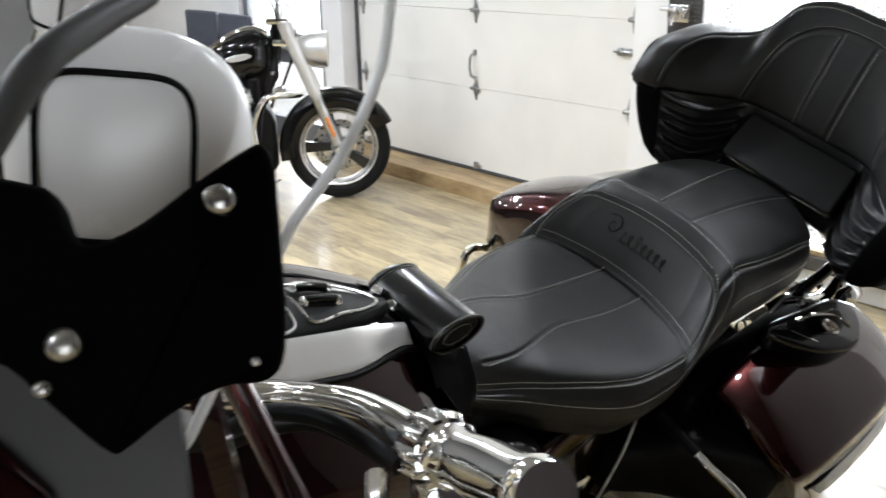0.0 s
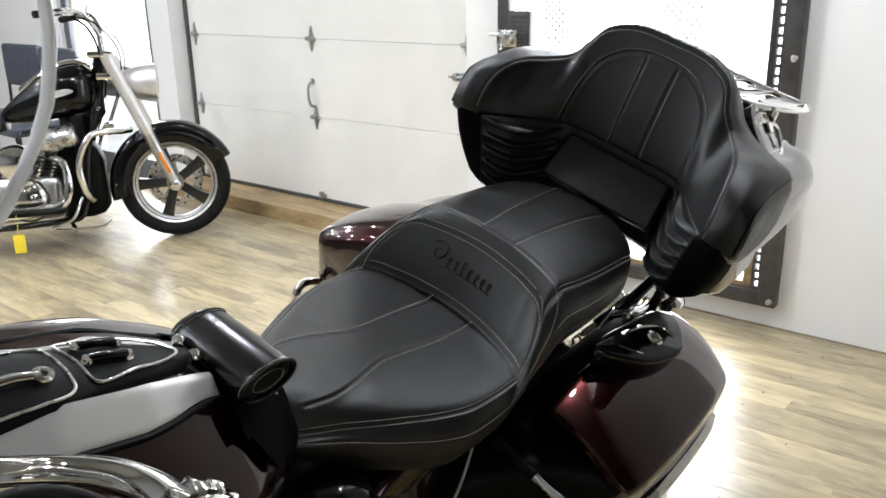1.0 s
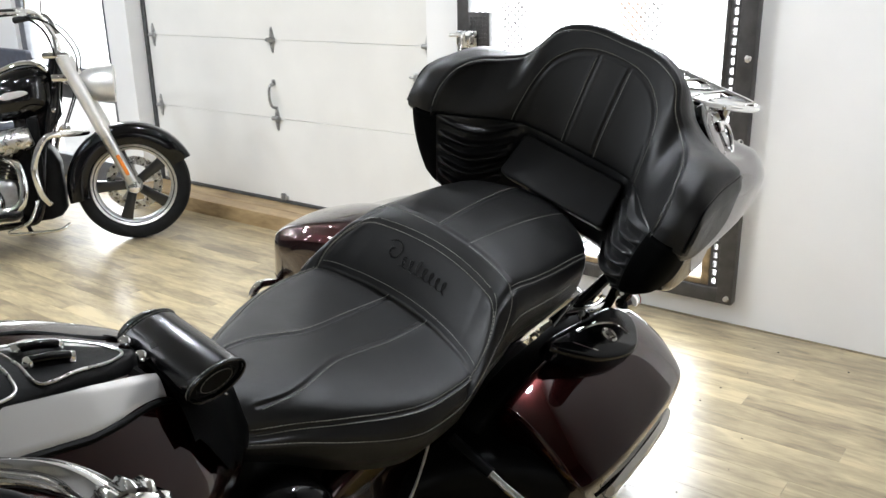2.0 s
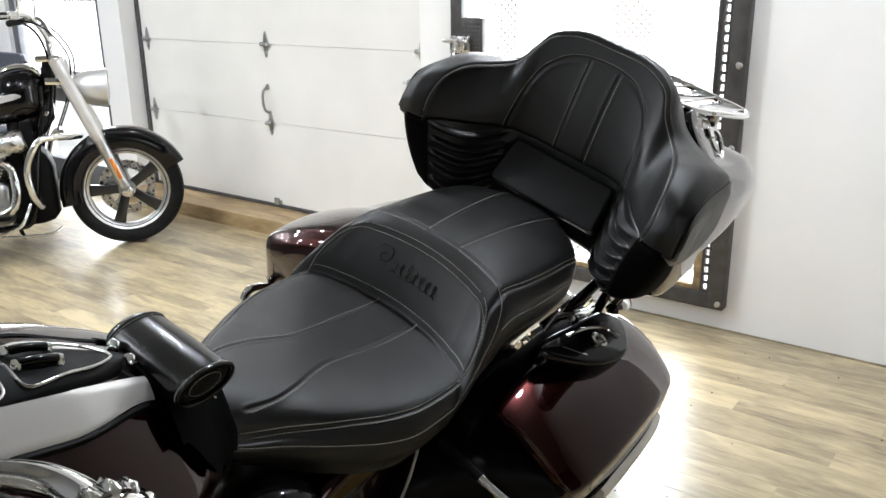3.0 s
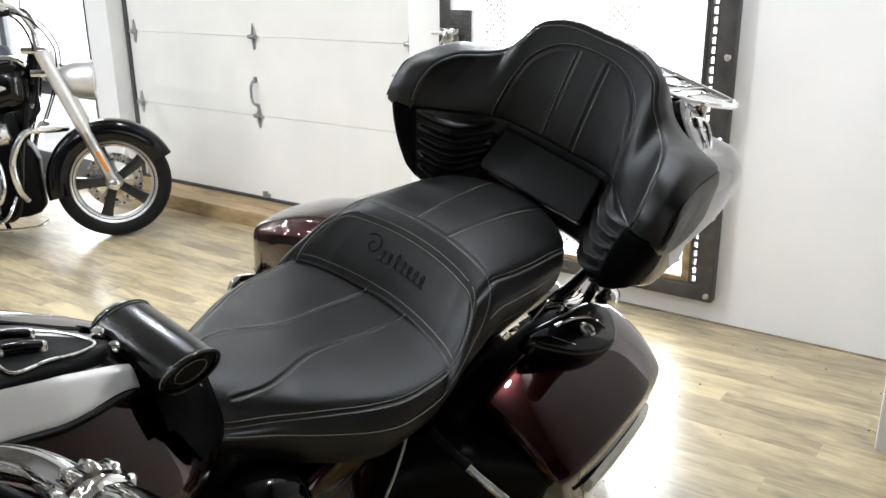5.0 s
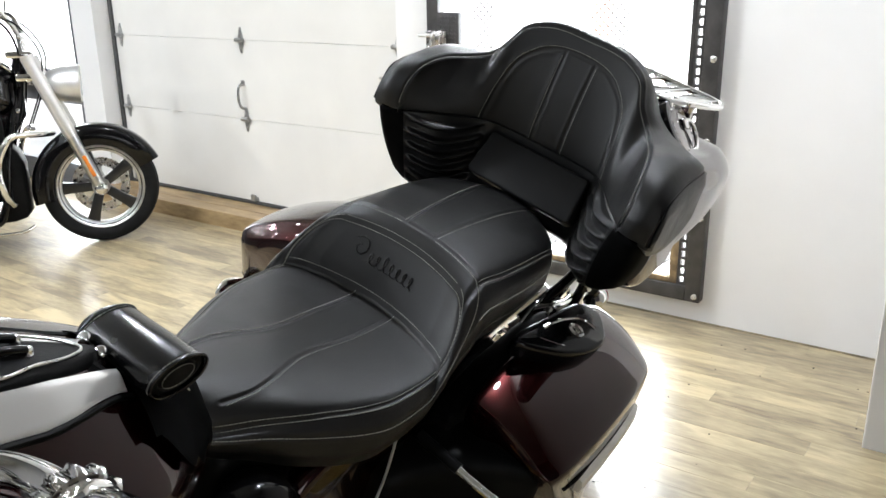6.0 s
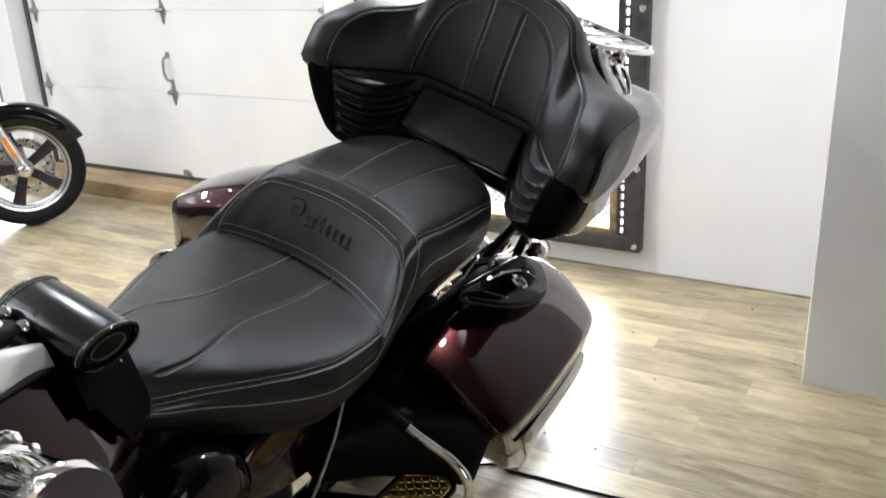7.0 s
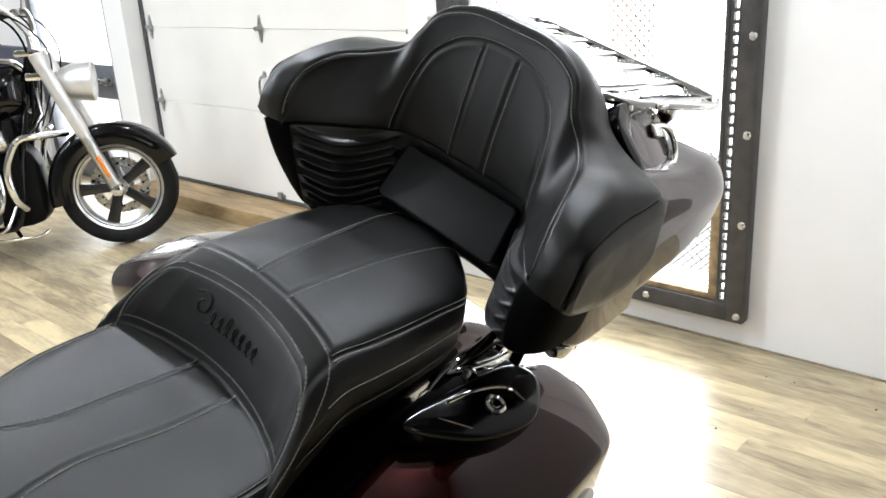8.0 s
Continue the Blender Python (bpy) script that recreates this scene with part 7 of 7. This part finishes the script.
    for x, hw, zt, zb in ((-0.80, 0.07, 0.42, 0.34), (-0.88, 0.12, 0.405, 0.32), (-1.0, 0.16, 0.39, 0.30), (-1.12, 0.165, 0.40, 0.30), (-1.22, 0.15, 0.445, 0.31), (-1.36, 0.12, 0.45, 0.32), (-1.50, 0.10, 0.44, 0.34), (-1.56, 0.07, 0.42, 0.36)):
        secs.append([(x, y, HZ + z) for y, z in rounded(2 * hw, zt - zb, 0.035, 5, 0, (zt + zb) / 2)])
    bm = bmesh.new()
    loft(bm, spline_sections(secs, 4))
    part("seat", bm, LEATHER, c, "black leather seat", sharp=80)
    bm = bmesh.new()
    box(bm, (-1.25, -0.10, HZ + 0.05), (-0.95, 0.10, HZ + 0.32), 0.03, 3)
    part("oil_tank", bm, BLACK_GLOSS, c, "black side cover")
    # yellow tag on the footboard side
    bm = bmesh.new()
    box(bm, (-0.80, -0.325, HZ - 0.255), (-0.745, -0.320, HZ - 0.16), 0.001, 1)
    tube(bm, [(-0.772, -0.322, HZ - 0.16), (-0.772, -0.31, HZ - 0.06)], 0.0015, 6)
    part("yellow_tag", bm, mat("yellow_card", (0.80, 0.62, 0.04), 0.5), c, "small yellow hang tag")


build_cruiser()

# ---- waiting chairs by the glazed doorway ----
CHAIRCLOTH = mat("slate_blue_vinyl", (0.060, 0.066, 0.085), 0.5, var=0.2, scale=25, bump=0.1, bump_scale=250)
CHAIRTUBE = mat("dark_chair_tube", (0.02, 0.02, 0.022), 0.35, metal=0.5)


def waiting_chair(m):
    t = thing("waiting_chair", m, "slate-blue padded chair on dark tube legs", "chair", "waiting chairs")
    bm = bmesh.new()
    plate(bm, rounded(0.50, 0.30, 0.03, 5, 0, 0.80), 1, 0.20, 0.245, 0.012, 3)
    part("backrest", bm, CHAIRCLOTH, t)
    bm = bmesh.new()
    plate(bm, rounded(0.50, 0.46, 0.05, 5, 0, -0.02), 2, 0.42, 0.48, 0.015, 3)
    part("seat", bm, CHAIRCLOTH, t)
    for sx in (-1, 1):
        bm = bmesh.new()
        tube(bm, [(sx * 0.255, -0.22, 0.0), (sx * 0.255, -0.22, 0.42), (sx * 0.255, -0.20, 0.455), (sx * 0.255, 0.15, 0.455), (sx * 0.255, 0.215, 0.50), (sx * 0.255, 0.235, 0.90)], 0.012, 10)
        part("side_frame", bm, CHAIRTUBE, t)
        bm = bmesh.new()
        tube(bm, [(sx * 0.255, 0.235, 0.0), (sx * 0.255, 0.17, 0.445)], 0.012, 10)
        part("leg", bm, CHAIRTUBE, t)
    return t


_chair = waiting_chair(pose(-5.72, 3.20, 0, 0, 0, -3))
copy_thing(_chair, pose(-6.30, 3.24, 0, 0, 0, 2))

# ---- black cord lying on the boards ----
bm = bmesh.new()
tube(bm, [(-0.86, 2.20, 0.004), (-0.80, 2.235, 0.004), (-0.76, 2.225, 0.004), (-0.66, 2.23, 0.004), (-0.52, 2.235, 0.004), (-0.38, 2.25, 0.004), (-0.10, 2.27, 0.004), (0.6, 2.30, 0.004)], 0.0035, 8, smooth_n=6)
tagged(part("floor_cord", bm, BLACK), "thin black cord lying on the plank floor", "cord")

# small scraps on the floor
random.seed(4)
bm = bmesh.new()
for _ in range(26):
    x, y = random.uniform(-1.0, -0.15), random.uniform(2.3, 3.68)
    s = random.uniform(0.001, 0.0032)
    box(bm, (x - s, y - s * random.uniform(0.4, 1), 0.0), (x + s, y + s * random.uniform(0.4, 1), 0.002 + s * 0.3), 0.0004, 1)
tagged(part("floor_grit", bm, mat("dark_grit", (0.06, 0.05, 0.04), 0.8), smooth=False), "dark crumbs of grit on the floor", "debris", kind="stuff")


# ---- floor boards ----
def floor_boards():
    random.seed(7)
    bw, gap, th = 0.092, 0.0004, 0.012
    me_cache = {}

    def board_mesh(length, width):
        key = (round(length, 3), round(width, 3))
        if key not in me_cache:
            bm = bmesh.new()
            e = 0.0004
            l, w = length / 2 - gap / 2, width / 2 - gap / 2
            lo = [bm.verts.new((sx * l, sy * w, -th)) for sx, sy in ((-1, -1), (1, -1), (1, 1), (-1, 1))]
            mi = [bm.verts.new((sx * l, sy * w, -e)) for sx, sy in ((-1, -1), (1, -1), (1, 1), (-1, 1))]
            hi = [bm.verts.new((sx * (l - e), sy * (w - e), 0)) for sx, sy in ((-1, -1), (1, -1), (1, 1), (-1, 1))]
            bm.faces.new(hi)
            for a, b in ((lo, mi), (mi, hi)):
                for k in range(4):
                    bm.faces.new((a[k], a[(k + 1) % 4], b[(k + 1) % 4], b[k]))
            me = bpy.data.meshes.new("plank")
            bm.to_mesh(me)
            bm.free()
            me.materials.append(PLANK)
            me_cache[key] = me
        return me_cache[key]

    rest = bmesh.new()
    count = 0
    y = WY - 0.002
    row = 0
    L = 1.22
    while y > -4.2:
        w = bw
        y0 = y - w
        x = -9.0 - (row * 0.437) % L
        while x < 3.0:
            x0, x1 = max(x, -9.0), min(x + L, 3.0)
            x += L
            if x1 - x0 < 0.03:
                continue
            cx, cy = (x0 + x1) / 2, (y0 + y) / 2
            near = -6.2 < cx < 0.8 and cy > 0.4
            if near and count < 300:
                ob = new("plank", board_mesh(x1 - x0, w))
                ob.parent = floor
                ob.location = (cx, cy, 0)
                count += 1
            else:
                box(rest, (x0 + gap / 2, y0 + gap / 2, -th), (x1 - gap / 2, y - gap / 2, 0))
        y = y0
        row += 1
    tagged(part("planks_beyond", rest, PLANK_REST, floor, smooth=False), kind="stuff")


floor_boards()
